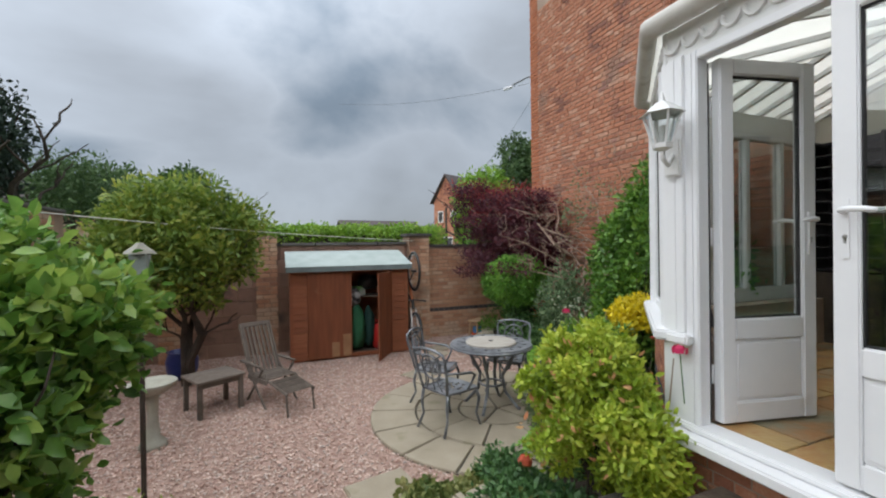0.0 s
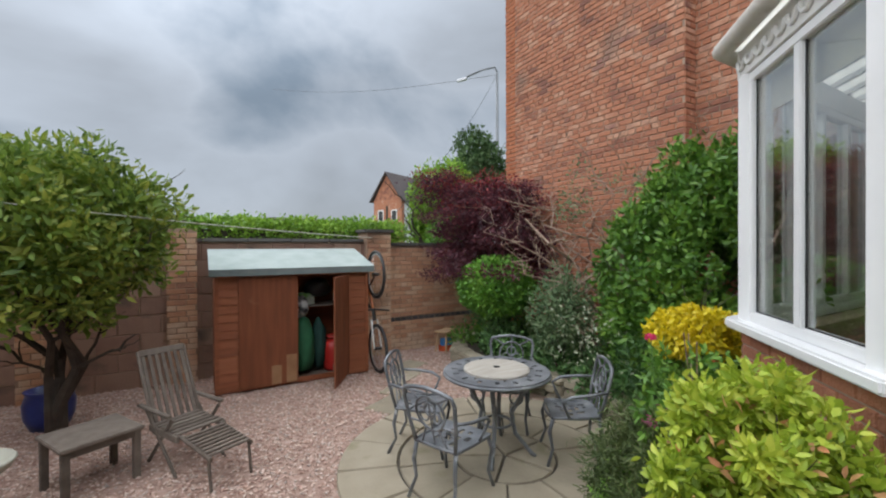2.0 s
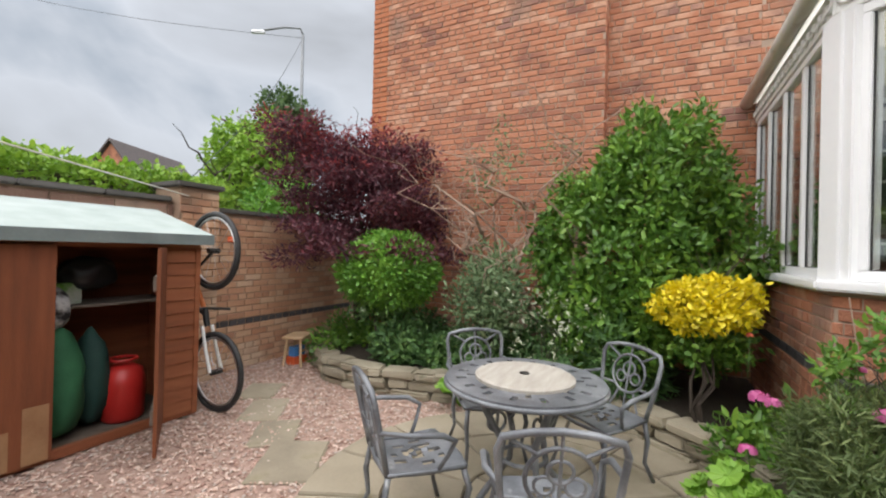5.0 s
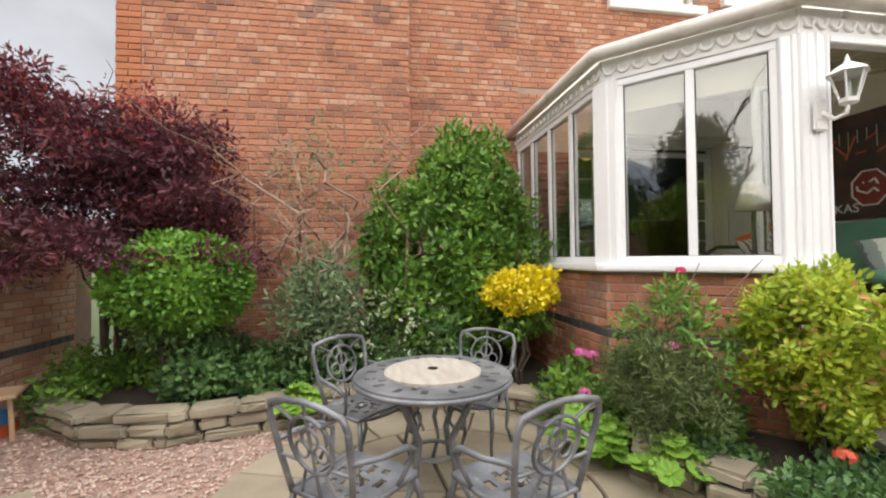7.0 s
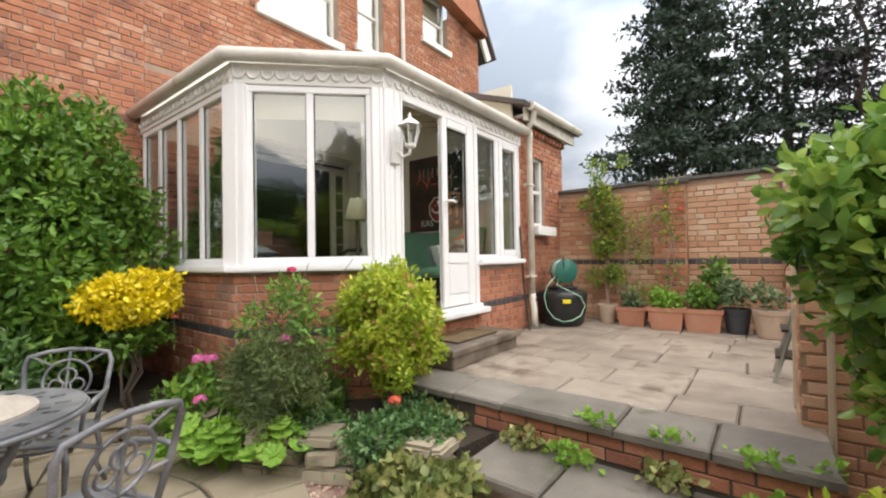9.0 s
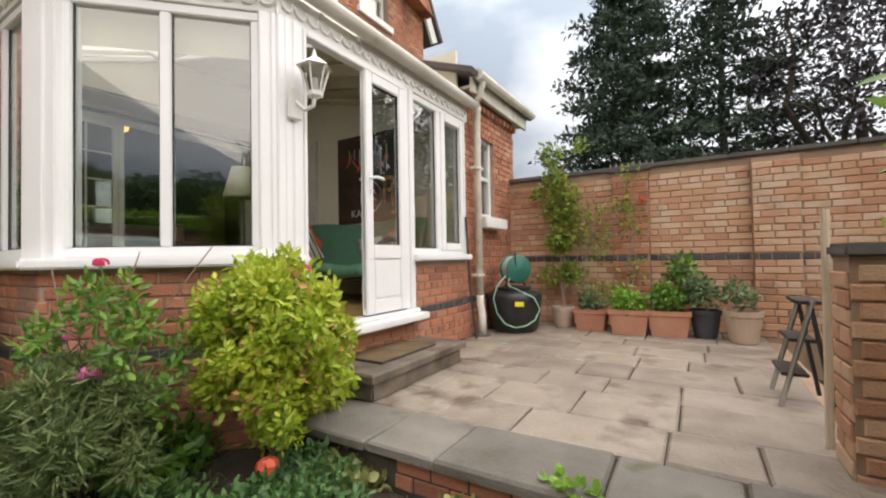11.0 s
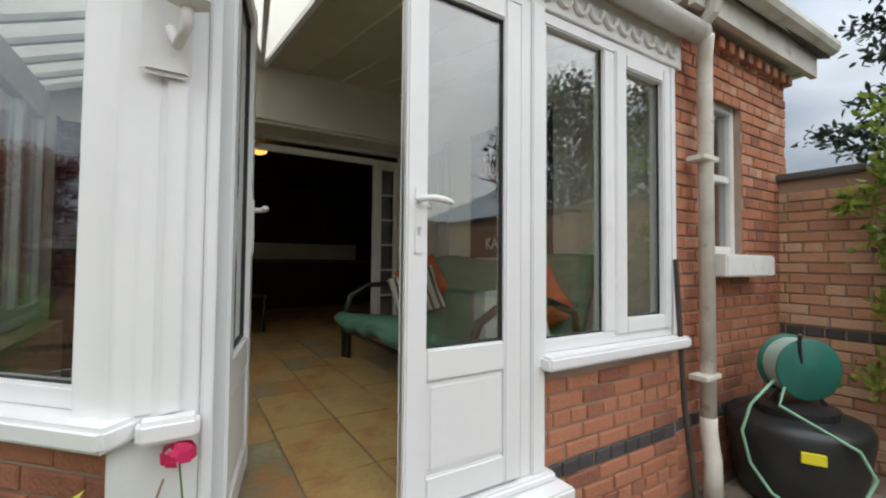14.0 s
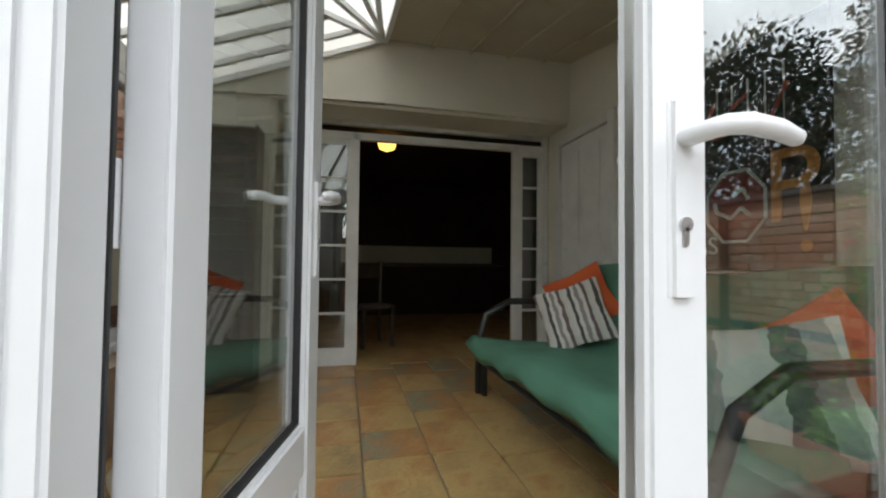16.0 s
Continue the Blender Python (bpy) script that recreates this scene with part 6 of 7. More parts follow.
for k in range(8):
    x = 0.34 + k * 0.058
    part("foot_slat", boxes(((x, -0.235, 0.325 - (x - 0.28) * 0.13), (x + 0.036, 0.235, 0.342 - (x - 0.28) * 0.13)), bevel=0.004), GREYWOOD, lounger)

stable = thing("side_table", "small weathered grey wooden table on the gravel", "table", at=(-0.90, 5.43, 0), turn=29)
part("tabletop", boxes(((-0.26, -0.24, 0.385), (0.26, 0.24, 0.415)), bevel=0.006), GREYWOOD, stable)
for x in (-0.22, 0.22):
    for yy in (-0.2, 0.2):
        part("leg", boxes(((x - 0.024, yy - 0.024, 0), (x + 0.024, yy + 0.024, 0.385)), bevel=0.005), GREYWOOD, stable)
part("apron", boxes(((-0.22, -0.21, 0.33), (0.22, -0.19, 0.385)), ((-0.22, 0.19, 0.33), (0.22, 0.21, 0.385)), bevel=0.003), GREYWOOD, stable)

lounger.matrix_world = pose(-0.275, 5.485, 0, 0, 0, -62) @ Matrix.Diagonal((0.83, 0.70, 0.98, 1))

# ---- small stool with boxes, bird bath, pots by the tree ----
stool = thing("wooden_stool", "small pale wooden stool on the gravel", "stool", at=(3.55, 7.55, 0), turn=25)
part("seat", boxes(((-0.19, -0.13, 0.34), (0.19, 0.13, 0.365)), bevel=0.006), PALEWOOD, stool)
for x in (-1, 1):
    for yy in (-1, 1):
        part("leg", rod([(x * 0.12, yy * 0.08, 0.34), (x * 0.165, yy * 0.11, 0.0)], 0.018, 8), PALEWOOD, stool)
part("rail", rod([(-0.14, -0.095, 0.18), (0.14, -0.095, 0.18)], 0.012, 6), PALEWOOD, stool)
crate = part("orange_crate", boxes(((-0.11, -0.07, 0), (0.11, 0.07, 0.10)), bevel=0.006), ORANGE)
crate.location = (3.55, 7.56, 0.0)
tagged(crate, "orange box under the stool", "box")
pack = part("blue_pack", boxes(((-0.09, -0.05, 0), (0.09, 0.05, 0.12)), bevel=0.006), mat("blue_plastic", [(0.05, 0.22, 0.55), (0.08, 0.30, 0.65)], 0.5, 5, 60, 0))
pack.location = (3.55, 7.56, 0.10)
tagged(pack, "blue packet on the orange box", "packet")

bath = thing("bird_bath", "shallow stone bird bath with scalloped rim", "bird bath", at=(-1.30, 4.62, 0.0))
part("bowl", lathe([(0.06, 0.50), (0.16, 0.52), (0.25, 0.57), (0.28, 0.61), (0.265, 0.62), (0.22, 0.585), (0.02, 0.56)], 28), GREYST, bath, smooth=True)
part("pedestal", lathe([(0.16, 0), (0.15, 0.05), (0.08, 0.10), (0.06, 0.3), (0.07, 0.46), (0.10, 0.51)], 20), GREYST, bath, smooth=True)
bath.matrix_world = pose(-1.30, 4.62, 0) @ Matrix.Diagonal((0.74, 0.74, 1.0, 1))
bp = part("blue_pot", lathe([(0.15, 0), (0.20, 0.12), (0.21, 0.26), (0.18, 0.36), (0.20, 0.39), (0.17, 0.39), (0.15, 0.3)], 24), BLUE, None, smooth=True)
bp.location = (-1.50, 6.98, 0)
tagged(bp, "round dark blue glazed pot under the tree", "pot")
feeder = thing("bird_feeder", "grey roofed bird feeder hanging in the tree", "bird feeder", at=(-1.10, 3.55, 1.66))
part("roof", lathe([(0.105, 0.17), (0.09, 0.19), (0.045, 0.225), (0.02, 0.25)], 4), GREYST, feeder)
part("body", boxes(((-0.055, -0.055, 0.0), (0.055, 0.055, 0.17)), bevel=0.006), mat("dull_glass_box", [(0.20, 0.23, 0.22), (0.34, 0.37, 0.35)], 0.25, 5, 60, 0), feeder)
part("base", boxes(((-0.07, -0.07, -0.02), (0.07, 0.07, 0.0)), bevel=0.005), GREYST, feeder)
part("pole", rod([(0, 0, -0.02), (0, 0, -1.68)], 0.018, 8), BARK, feeder)
line = part("washing_line", rod([(-3.31, 4.72, 2.33)] + [(-3.31 + 5.61 * t, 4.72 + 3.10 * t, 2.33 - 0.36 * t - 0.05 * math.sin(math.pi * t)) for t in [k / 14 for k in range(1, 14)]] + [(2.30, 7.825, 1.97)], 0.007, 5), ROPE)
tagged(line, "pale washing line slung from wall to pier", "washing line")

# ---- by the door ----
lantern = thing("wall_lantern", "white six-sided wall lantern on a scrolled bracket", "wall lamp", at=(1.885, 1.66, 0), turn=0)
LD = Vector((-0.95, -0.30, 0))
at = lambda d, z, s=0.0: tuple(LD * d + Vector((0.38, 0.92, 0)) * s + Vector((0, 0, z)))
bm = boxes(((-0.055, 0.0, 2.22), (0.055, 0.022, 2.43)), bevel=0.012, m=pose(0, 0, 0, 0, 0, 90))
part("back_plate", bm, WHITE, lantern)
part("bracket", rod([at(0.02, 2.34), at(0.08, 2.28), at(0.14, 2.30), at(0.15, 2.36)], 0.013, 8), WHITE, lantern, smooth=True)
cage = [(0.035, 2.39), (0.05, 2.41), (0.05, 2.42)]
for nm, prof, mt_ in (("base_cup", [(0.02, 2.345), (0.05, 2.36), (0.052, 2.385)], WHITE), ("roof", [(0.115, 2.54), (0.10, 2.552), (0.045, 2.595), (0.02, 2.61), (0.012, 2.635), (0.003, 2.665)], WHITE)):
    ob = part(nm, lathe(prof, 6), mt_, lantern)
    ob.location = at(0.15, 0)
for k in range(6):
    a = math.pi / 3 * k
    c = Vector(at(0.15, 0))
    part("glazing_bar", rod([c + Vector((0.048 * math.cos(a), 0.048 * math.sin(a), 2.385)), c + Vector((0.092 * math.cos(a), 0.092 * math.sin(a), 2.542))], 0.006, 5), WHITE, lantern)
g_ = part("glass", lathe([(0.045, 2.385), (0.088, 2.54)], 6), PANE, lantern)
g_.location = at(0.15, 0)
g_.visible_shadow = False
part("bulb", rod([at(0.15, 2.385), at(0.15, 2.48)], 0.016, 8), mat("dull_bulb", [(0.5, 0.5, 0.48), (0.6, 0.6, 0.58)], 0.4, 5, 60, 0), lantern)

dmat = thing("door_mat", "brown mat in a dark rimmed tray on the doorstep", "door mat", at=(1.74, 0.87, P + 0.18))
part("tray", boxes(((-0.18, -0.35, 0.0), (0.18, 0.34, 0.012)), ((-0.18, -0.35, 0.012), (-0.172, 0.34, 0.02)), ((0.172, -0.35, 0.012), (0.18, 0.34, 0.02)), ((-0.172, -0.35, 0.012), (0.172, -0.342, 0.02)), ((-0.172, 0.332, 0.012), (0.172, 0.34, 0.02))), BARK, dmat)
part("coir", boxes(((-0.171, -0.341, 0.012), (0.171, 0.331, 0.0185))), mat("coir_mat", [(0.085, 0.055, 0.025), (0.17, 0.115, 0.055)], 0.95, 6, 150, 0.8), dmat)

pipe = thing("downpipe", "flaking cream downpipe with brackets and a bent foot", "downpipe", at=(1.87, -0.97, 0))
part("pipe", rod([(-0.06, 0.1, 3.05), (-0.01, 0.02, 2.96), (0, 0, 2.88), (0, 0, 0.85)], 0.042, 12), PIPE, pipe, smooth=True)
part("foot_bend", rod([(0, 0, 0.88), (0, 0, 0.80), (-0.04, 0.04, 0.66), (-0.05, 0.06, 0.44)], [0.046, 0.046, 0.046, 0.05], 12), PIPE, pipe, smooth=True)
for z in (2.35, 1.1):
    part("bracket", boxes(((-0.05, -0.055, z), (0.05, 0.12, z + 0.03)), bevel=0.005), PIPE, pipe)
part("gully", lathe([(0.10, 0.42), (0.10, 0.45), (0.06, 0.45)], 16), PAVING_GREY, pipe).location = (-0.05, 0.06, 0)
pole = part("garden_pole", rod([(1.80, -0.72, P), (1.86, -0.70, 1.0), (1.90, -0.70, 1.78)], [0.016, 0.015, 0.014], 8), BARK)
tagged(pole, "dark wooden pole leaning by the downpipe", "pole")

tub = thing("water_tub", "black plastic tub with yellow label below the sash window", "tub", at=(1.62, -1.42, P))
part("body", lathe([(0.24, 0), (0.28, 0.04), (0.33, 0.36), (0.335, 0.44), (0.31, 0.47), (0.22, 0.49)], 28), BLACK, tub, smooth=True)
part("lid", lathe([(0.20, 0.49), (0.20, 0.53), (0.08, 0.55)], 24), BLACK, tub)
part("label", boxes(((-0.05, -0.012, 0.0), (0.05, 0.012, 0.05)), m=pose(-0.175, 0.303, 0.33, 0, 0, 30)), YELLOW, tub)
reel = thing("hose_reel", "green plastic hose reel on the black tub", "hose reel", at=(1.60, -1.42, P + 0.55))
RN = (-0.80, 0.60, 0)
m_r = Matrix.Translation((0, 0, 0.20)) @ Vector(RN).to_track_quat("Z", "Y").to_matrix().to_4x4()
for z0, mt_, nm in ((0.07, GREENPL, "side_disc"), (-0.09, GREENPL, "side_disc")):
    bm = lathe([(0.02, z0), (0.165, z0), (0.175, z0 + 0.008), (0.165, z0 + 0.014), (0.06, z0 + 0.018), (0.03, z0 + 0.03)], 32)
    bmesh.ops.transform(bm, matrix=m_r, verts=bm.verts)
    part(nm, bm, mt_, reel, smooth=True)
bm = rod([(0.148 * math.cos(2 * math.pi * k / 20), 0.148 * math.sin(2 * math.pi * k / 20), -0.065 + 0.13 * k / 140) for k in range(141)], 0.012, 6)
bmesh.ops.transform(bm, matrix=m_r, verts=bm.verts)
part("coiled_hose", bm, HOSE, reel, smooth=True)
part("stand", rod([(-0.10, -0.08, -0.02), (0, 0, 0.20), (0.12, 0.06, -0.02)], 0.014, 6), BLACK, reel)
part("crank", rod([(-0.04, 0.08, 0.22), (-0.04, 0.10, 0.36), (-0.05, 0.12, 0.40)], 0.010, 6), BLACK, reel)
part("loose_hose", rod([(0.02, 0.12, 0.12), (0.0, 0.26, 0.02), (-0.30, 0.19, -0.13), (-0.345, 0.14, -0.26), (-0.31, 0.22, -0.38), (-0.23, 0.30, -0.44), (-0.12, 0.355, -0.46), (0.0, 0.37, -0.42), (0.10, 0.365, -0.30), (0.14, 0.36, -0.14), (0.12, 0.30, 0.0), (0.06, 0.16, 0.13)], 0.0085, 8), mat("green_hose", [(0.16, 0.36, 0.24), (0.28, 0.48, 0.35)], 0.4, 5, 60, 0.05), reel, smooth=True)


def pot_round(at_, r, h, material, label):
    p = thing("plant_pot", label, "plant pot", "pots along the brick wall", at_)
    part("body", lathe([(r * 0.68, 0), (r * 0.72, 0.01), (r * 0.95, h * 0.82), (r, h * 0.84), (r * 1.02, h), (r * 0.93, h), (r * 0.88, h * 0.86)], 24), material, p, smooth=False)
    part("soil", lathe([(r * 0.88, h * 0.84), (r * 0.88, h * 0.88), (0.01, h * 0.9)], 20), SOIL, p)
    return p


def pot_box(at_, w, d, h, material, label, turn=0):
    p = thing("planter", label, "plant pot", "pots along the brick wall", at_, turn)
    bm = bmesh.new()
    lv = []
    for z, k in ((0, 0.80), (h * 0.80, 0.96), (h * 0.82, 1.03), (h, 1.05), (h, 0.93), (h * 0.85, 0.90)):
        lv.append([bm.verts.new((x * w / 2 * k, y_ * d / 2 * k, z)) for x, y_ in ((-1, -1), (1, -1), (1, 1), (-1, 1))])
    for a, b in zip(lv, lv[1:]):
        for q in range(4):
            bm.faces.new((a[q], a[(q + 1) % 4], b[(q + 1) % 4], b[q]))
    bm.faces.new(lv[0][::-1])
    part("body", bm, material, p)
    part("soil", boxes(((-w * 0.44, -d * 0.44, h * 0.80), (w * 0.44, d * 0.44, h * 0.87))), SOIL, p)
    return p


pot_round((1.16, -1.92, P), 0.145, 0.26, TERRA_PALE, "pale round terracotta pot")
pot_box((0.80, -1.86, P), 0.38, 0.26, 0.25, TERRACOTTA, "tapered square terracotta planter")
pot_box((0.36, -1.76, P), 0.42, 0.27, 0.28, TERRACOTTA, "rectangular terracotta trough on the patio")
pot_box((-0.04, -1.80, P), 0.42, 0.27, 0.28, TERRACOTTA, "rectangular terracotta trough on the patio")
pot_round((-0.38, -1.84, P), 0.15, 0.30, mat("dark_pot", [(0.03, 0.033, 0.04), (0.06, 0.065, 0.07)], 0.5, 5, 60, 0.05), "dark grey plastic pot")
pot_round((-0.70, -1.70, P), 0.17, 0.32, TERRA_PALE, "pale round terracotta pot")


def climber(label, at_, pts, material, n, size, seed, spread=0.2):
    c = thing("climbing_plant", label, "climber", "climbers on the brick wall", at_)
    rg = random.Random(seed)
    for q in range(3):
        part("stem", rod([(0, 0, 0)] + [(x + rg.uniform(-0.06, 0.06), y + rg.uniform(-0.02, 0.03), z) for x, y, z in pts], 0.006, 5), TWIG, c)
    bl = [(x + rg.uniform(-spread, spread), y + rg.uniform(0, 0.08), z + rg.uniform(-spread, spread), rg.uniform(0.08, 0.2), 0.08, rg.uniform(0.08, 0.2)) for x, y, z in pts for _ in range(3)]
    leaves("foliage", material, c, bl, n, size, seed, 0.5, 0.2)
    return c


climber("leafy climber trained up the brick wall", (1.16, -1.96, P + 0.22), [(0.05, -0.1, 0.3), (0.02, -0.14, 0.8), (0.08, -0.16, 1.15), (0.20, -0.16, 1.4), (0.12, -0.16, 1.65), (-0.05, -0.12, 1.9)], L_TREE, 1900, 0.06, 91)
climber("second climber with yellowish leaves on the wall", (0.86, -1.92, P + 0.22), [(0.0, -0.12, 0.35), (0.06, -0.2, 0.75), (-0.12, -0.2, 0.95), (0.1, -0.2, 1.2)], L_TREE, 650, 0.05, 92)
climber("thin climbing rose on the pier", (0.40, -1.9, P + 0.25), [(-0.05, -0.12, 0.5), (-0.1, -0.13, 0.95), (0.0, -0.14, 1.3), (-0.03, -0.14, 1.55)], L_TREE, 260, 0.05, 93, 0.1)
climber("dark broad-leaved climber above the troughs", (-0.16, -1.9, P + 0.25), [(0.0, -0.1, 0.3), (0.02, -0.15, 0.55)], L_BUSH, 160, 0.09, 94, 0.1)
for i, (x, y_, r, mt_, h_, lb) in enumerate(((0.36, -1.76, 0.20, L_BRIGHT, 0.34, "bright leafy bedding plants in a trough"), (-0.04, -1.80, 0.20, L_BUSH, 0.40, "mid-green herbs in a trough"), (-0.36, -1.84, 0.18, L_GREY, 0.48, "feathery grey-green herb in a pot"), (-0.70, -1.70, 0.16, L_GREY, 0.44, "wispy plant in a pale pot"), (0.80, -1.86, 0.12, L_GREY, 0.30, "sparse plant in a terracotta planter"))):
    s = thing("potted_plant", lb, "plant", "potted plants", (x, y_, P + 0.24))
    leaves("foliage", mt_, s, [(0, 0, h_ - 0.24, r, r * 0.7, 0.13), (0.06, 0, h_ - 0.18, r * 0.6, r * 0.5, 0.14)], 520 if i < 3 else 220, 0.06, 95 + i, 0.5, 0.2)
bloom(0.22, -2.07, 1.98, 0.05, F_CORAL, 99, "orange rose bloom on the pier")
bloom(0.40, -2.07, 2.02, 0.05, L_GOLD, 100, "yellow rose bloom on the pier")

fs = thing("folding_steps", "grey metal folding steps leaning at the patio edge", "step ladder", at=(-0.80, 0.15, P), turn=0)
for s in (-0.17, 0.17):
    part("rail", rod([(0.10, s, 0.0), (-0.06, s, 0.62)], 0.014, 6), CHROME, fs)
    part("rail", rod([(-0.14, s, 0.0), (-0.05, s, 0.60)], 0.012, 6), BLACK_METAL, fs)
for z in (0.18, 0.38, 0.60):
    part("tread", boxes(((0.0 - z * 0.2, -0.17, z), (0.13 - z * 0.2, 0.17, z + 0.02)), bevel=0.004), BLACK_METAL, fs)
for x, y_, h_ in ((-0.80, 0.88, 1.52), (-0.925, 1.27, 1.27)):
    st = part("garden_stake", rod([(x, y_, P if y_ < 1.0 else 0), (x - 0.01, y_, h_)], 0.017, 6), POSTWOOD)
    tagged(st, "bleached wooden stake at the patio edge", "stake", "stakes")

# ---- inside the garden room ----
sofa = thing("futon_sofa", "sage green futon sofa on a black metal frame", "sofa", at=(3.42, -0.12, FL))
bm = bmesh.new()
n = 24
sec = [(0.52, 0.30), (0.56, 0.36), (0.50, 0.42), (0.20, 0.40), (-0.15, 0.36), (-0.30, 0.42), (-0.42, 0.70), (-0.50, 0.92), (-0.56, 0.93), (-0.56, 0.80), (-0.44, 0.36), (-0.28, 0.26), (0.1, 0.28)]
rows_ = []
for i in range(n + 1):
    x = -1.0 + 2.0 * i / n
    e = 0.04 * math.sin(i * 1.1)
    k = 1 - 0.5 * (abs(x) > 0.97)
    rows_.append([bm.verts.new((x, y_ + 0.02 * math.sin(x * 5 + z * 4), z + 0.025 * math.sin(x * 4.2 + y_ * 3) + (e * 0.4 if y_ > 0.45 else 0))) for y_, z in sec])
for a, b in zip(rows_, rows_[1:]):
    for q in range(len(sec)):
        bm.faces.new((a[q], a[(q + 1) % len(sec)], b[(q + 1) % len(sec)], b[q]))
bm.faces.new(rows_[0][::-1])
bm.faces.new(rows_[-1])
bmesh.ops.smooth_vert(bm, verts=bm.verts, factor=0.3)
part("mattress", bm, FUTON, sofa, smooth=True)
for s in (-1, 1):
    part("arm", rod([(s * 1.0, 0.46, 0.0), (s * 1.0, 0.46, 0.36), (s * 1.02, 0.40, 0.56), (s * 1.02, 0.22, 0.66), (s * 1.02, -0.10, 0.66), (s * 1.02, -0.34, 0.58), (s * 1.0, -0.40, 0.35), (s * 1.0, -0.42, 0.0)], 0.026, 10), BLACK_METAL, sofa, "curved black metal arm", True)
    part("leg", boxes(((s * 0.93 - 0.02, 0.42, 0.0), (s * 0.93 + 0.02, 0.46, 0.28)), bevel=0.004), BLACK_METAL, sofa)
    part("side_rail", rod([(s * 0.95, 0.48, 0.26), (s * 0.95, -0.45, 0.24)], 0.018, 8), BLACK_METAL, sofa)
part("front_rail", rod([(-0.97, 0.48, 0.26), (0.97, 0.48, 0.26)], 0.018, 8), BLACK_METAL, sofa)


def cushion(name, label, at_, rot, size, material, seed):
    bm = bmesh.new()
    n = 10
    g0, g1 = [], []
    for i in range(n + 1):
        for j in range(n + 1):
            u, w = i / n * 2 - 1, j / n * 2 - 1
            h = 0.32 * (1 - u ** 4) * (1 - w ** 4) + 0.015
            pin = 1 - 0.10 * (1 - abs(u)) * abs(w) ** 3 - 0.10 * (1 - abs(w)) * abs(u) ** 3
            g0.append(bm.verts.new((u * size * pin, w * size * pin, h * size)))
            g1.append(bm.verts.new((u * size * pin, w * size * pin, -h * size)))
    for i in range(n):
        for j in range(n):
            a = i * (n + 1) + j
            bm.faces.new((g0[a], g0[a + n + 1], g0[a + n + 2], g0[a + 1]))
            bm.faces.new((g1[a], g1[a + 1], g1[a + n + 2], g1[a + n + 1]))
    bmesh.ops.remove_doubles(bm, verts=bm.verts, dist=0.0001)
    ob = part(name, bm, material, None, smooth=True)
    nrm, spin = rot
    ob.matrix_world = Matrix.Translation(at_) @ Vector(nrm).to_track_quat("Z", "Y").to_matrix().to_4x4() @ Matrix.Rotation(radians(spin), 4, "Z")
    return tagged(ob, label, "cushion", "cushions on the futon")


def stripes(name, cols, scale, axis=0):
    m = bpy.data.materials.new(name)
    m.use_nodes = True
    n_, l_ = m.node_tree.nodes, m.node_tree.links
    co = n_.new("ShaderNodeTexCoord")
    sep = n_.new("ShaderNodeSeparateXYZ")
    l_.new(co.outputs["Object"], sep.inputs[0])
    mu = n_.new("ShaderNodeMath")
    mu.operation = "MULTIPLY"
    mu.inputs[1].default_value = scale
    l_.new(sep.outputs[axis], mu.inputs[0])
    wob = n_.new("ShaderNodeTexNoise")
    wob.inputs["Scale"].default_value = 14
    l_.new(co.outputs["Object"], wob.inputs["Vector"])
    ad = n_.new("ShaderNodeMath")
    ad.operation = "MULTIPLY_ADD"
    ad.inputs[1].default_value = 0.22
    l_.new(wob.outputs["Fac"], ad.inputs[0])
    l_.new(mu.outputs[0], ad.inputs[2])
    fr = n_.new("ShaderNodeMath")
    fr.operation = "FRACT"
    l_.new(ad.outputs[0], fr.inputs[0])
    rp = n_.new("ShaderNodeValToRGB")
    rp.color_ramp.interpolation = "CONSTANT"
    while len(rp.color_ramp.elements) < len(cols):
        rp.color_ramp.elements.new(0.5)
    for i, c in enumerate(cols):
        rp.color_ramp.elements[i].position = i / len(cols)
        rp.color_ramp.elements[i].color = (*c, 1)
    l_.new(fr.outputs[0], rp.inputs[0])
    b_ = n_["Principled BSDF"]
    l_.new(rp.outputs[0], b_.inputs["Base Color"])
    b_.inputs["Roughness"].default_value = 0.9
    return m


STRIPE = stripes("striped_cotton", [(0.66, 0.63, 0.58), (0.10, 0.09, 0.09), (0.70, 0.68, 0.63), (0.33, 0.28, 0.27), (0.68, 0.66, 0.62), (0.18, 0.12, 0.12), (0.60, 0.58, 0.54)], 6.0)
STRIPE2 = stripes("grey_striped_cotton", [(0.55, 0.60, 0.55), (0.13, 0.15, 0.15), (0.30, 0.36, 0.34), (0.62, 0.66, 0.60)], 3.0)
cushion("cushion", "bright orange square cushion on the futon", (4.20, -0.36, FL + 0.70), ((-0.62, 0.62, 0.42), 30), 0.22, ORANGE, 1)
cushion("cushion", "black and white striped cushion on the futon", (4.06, -0.22, FL + 0.60), ((-0.72, 0.60, 0.50), 22), 0.23, STRIPE, 2)
cushion("cushion", "bright orange square cushion on the futon", (2.70, -0.42, FL + 0.60), ((-0.25, 0.85, 0.45), 40), 0.22, ORANGE, 3)
cushion("cushion", "grey and white striped cushion on the futon", (2.66, -0.14, FL + 0.52), ((-0.45, 0.70, 0.60), 15), 0.26, STRIPE2, 4)

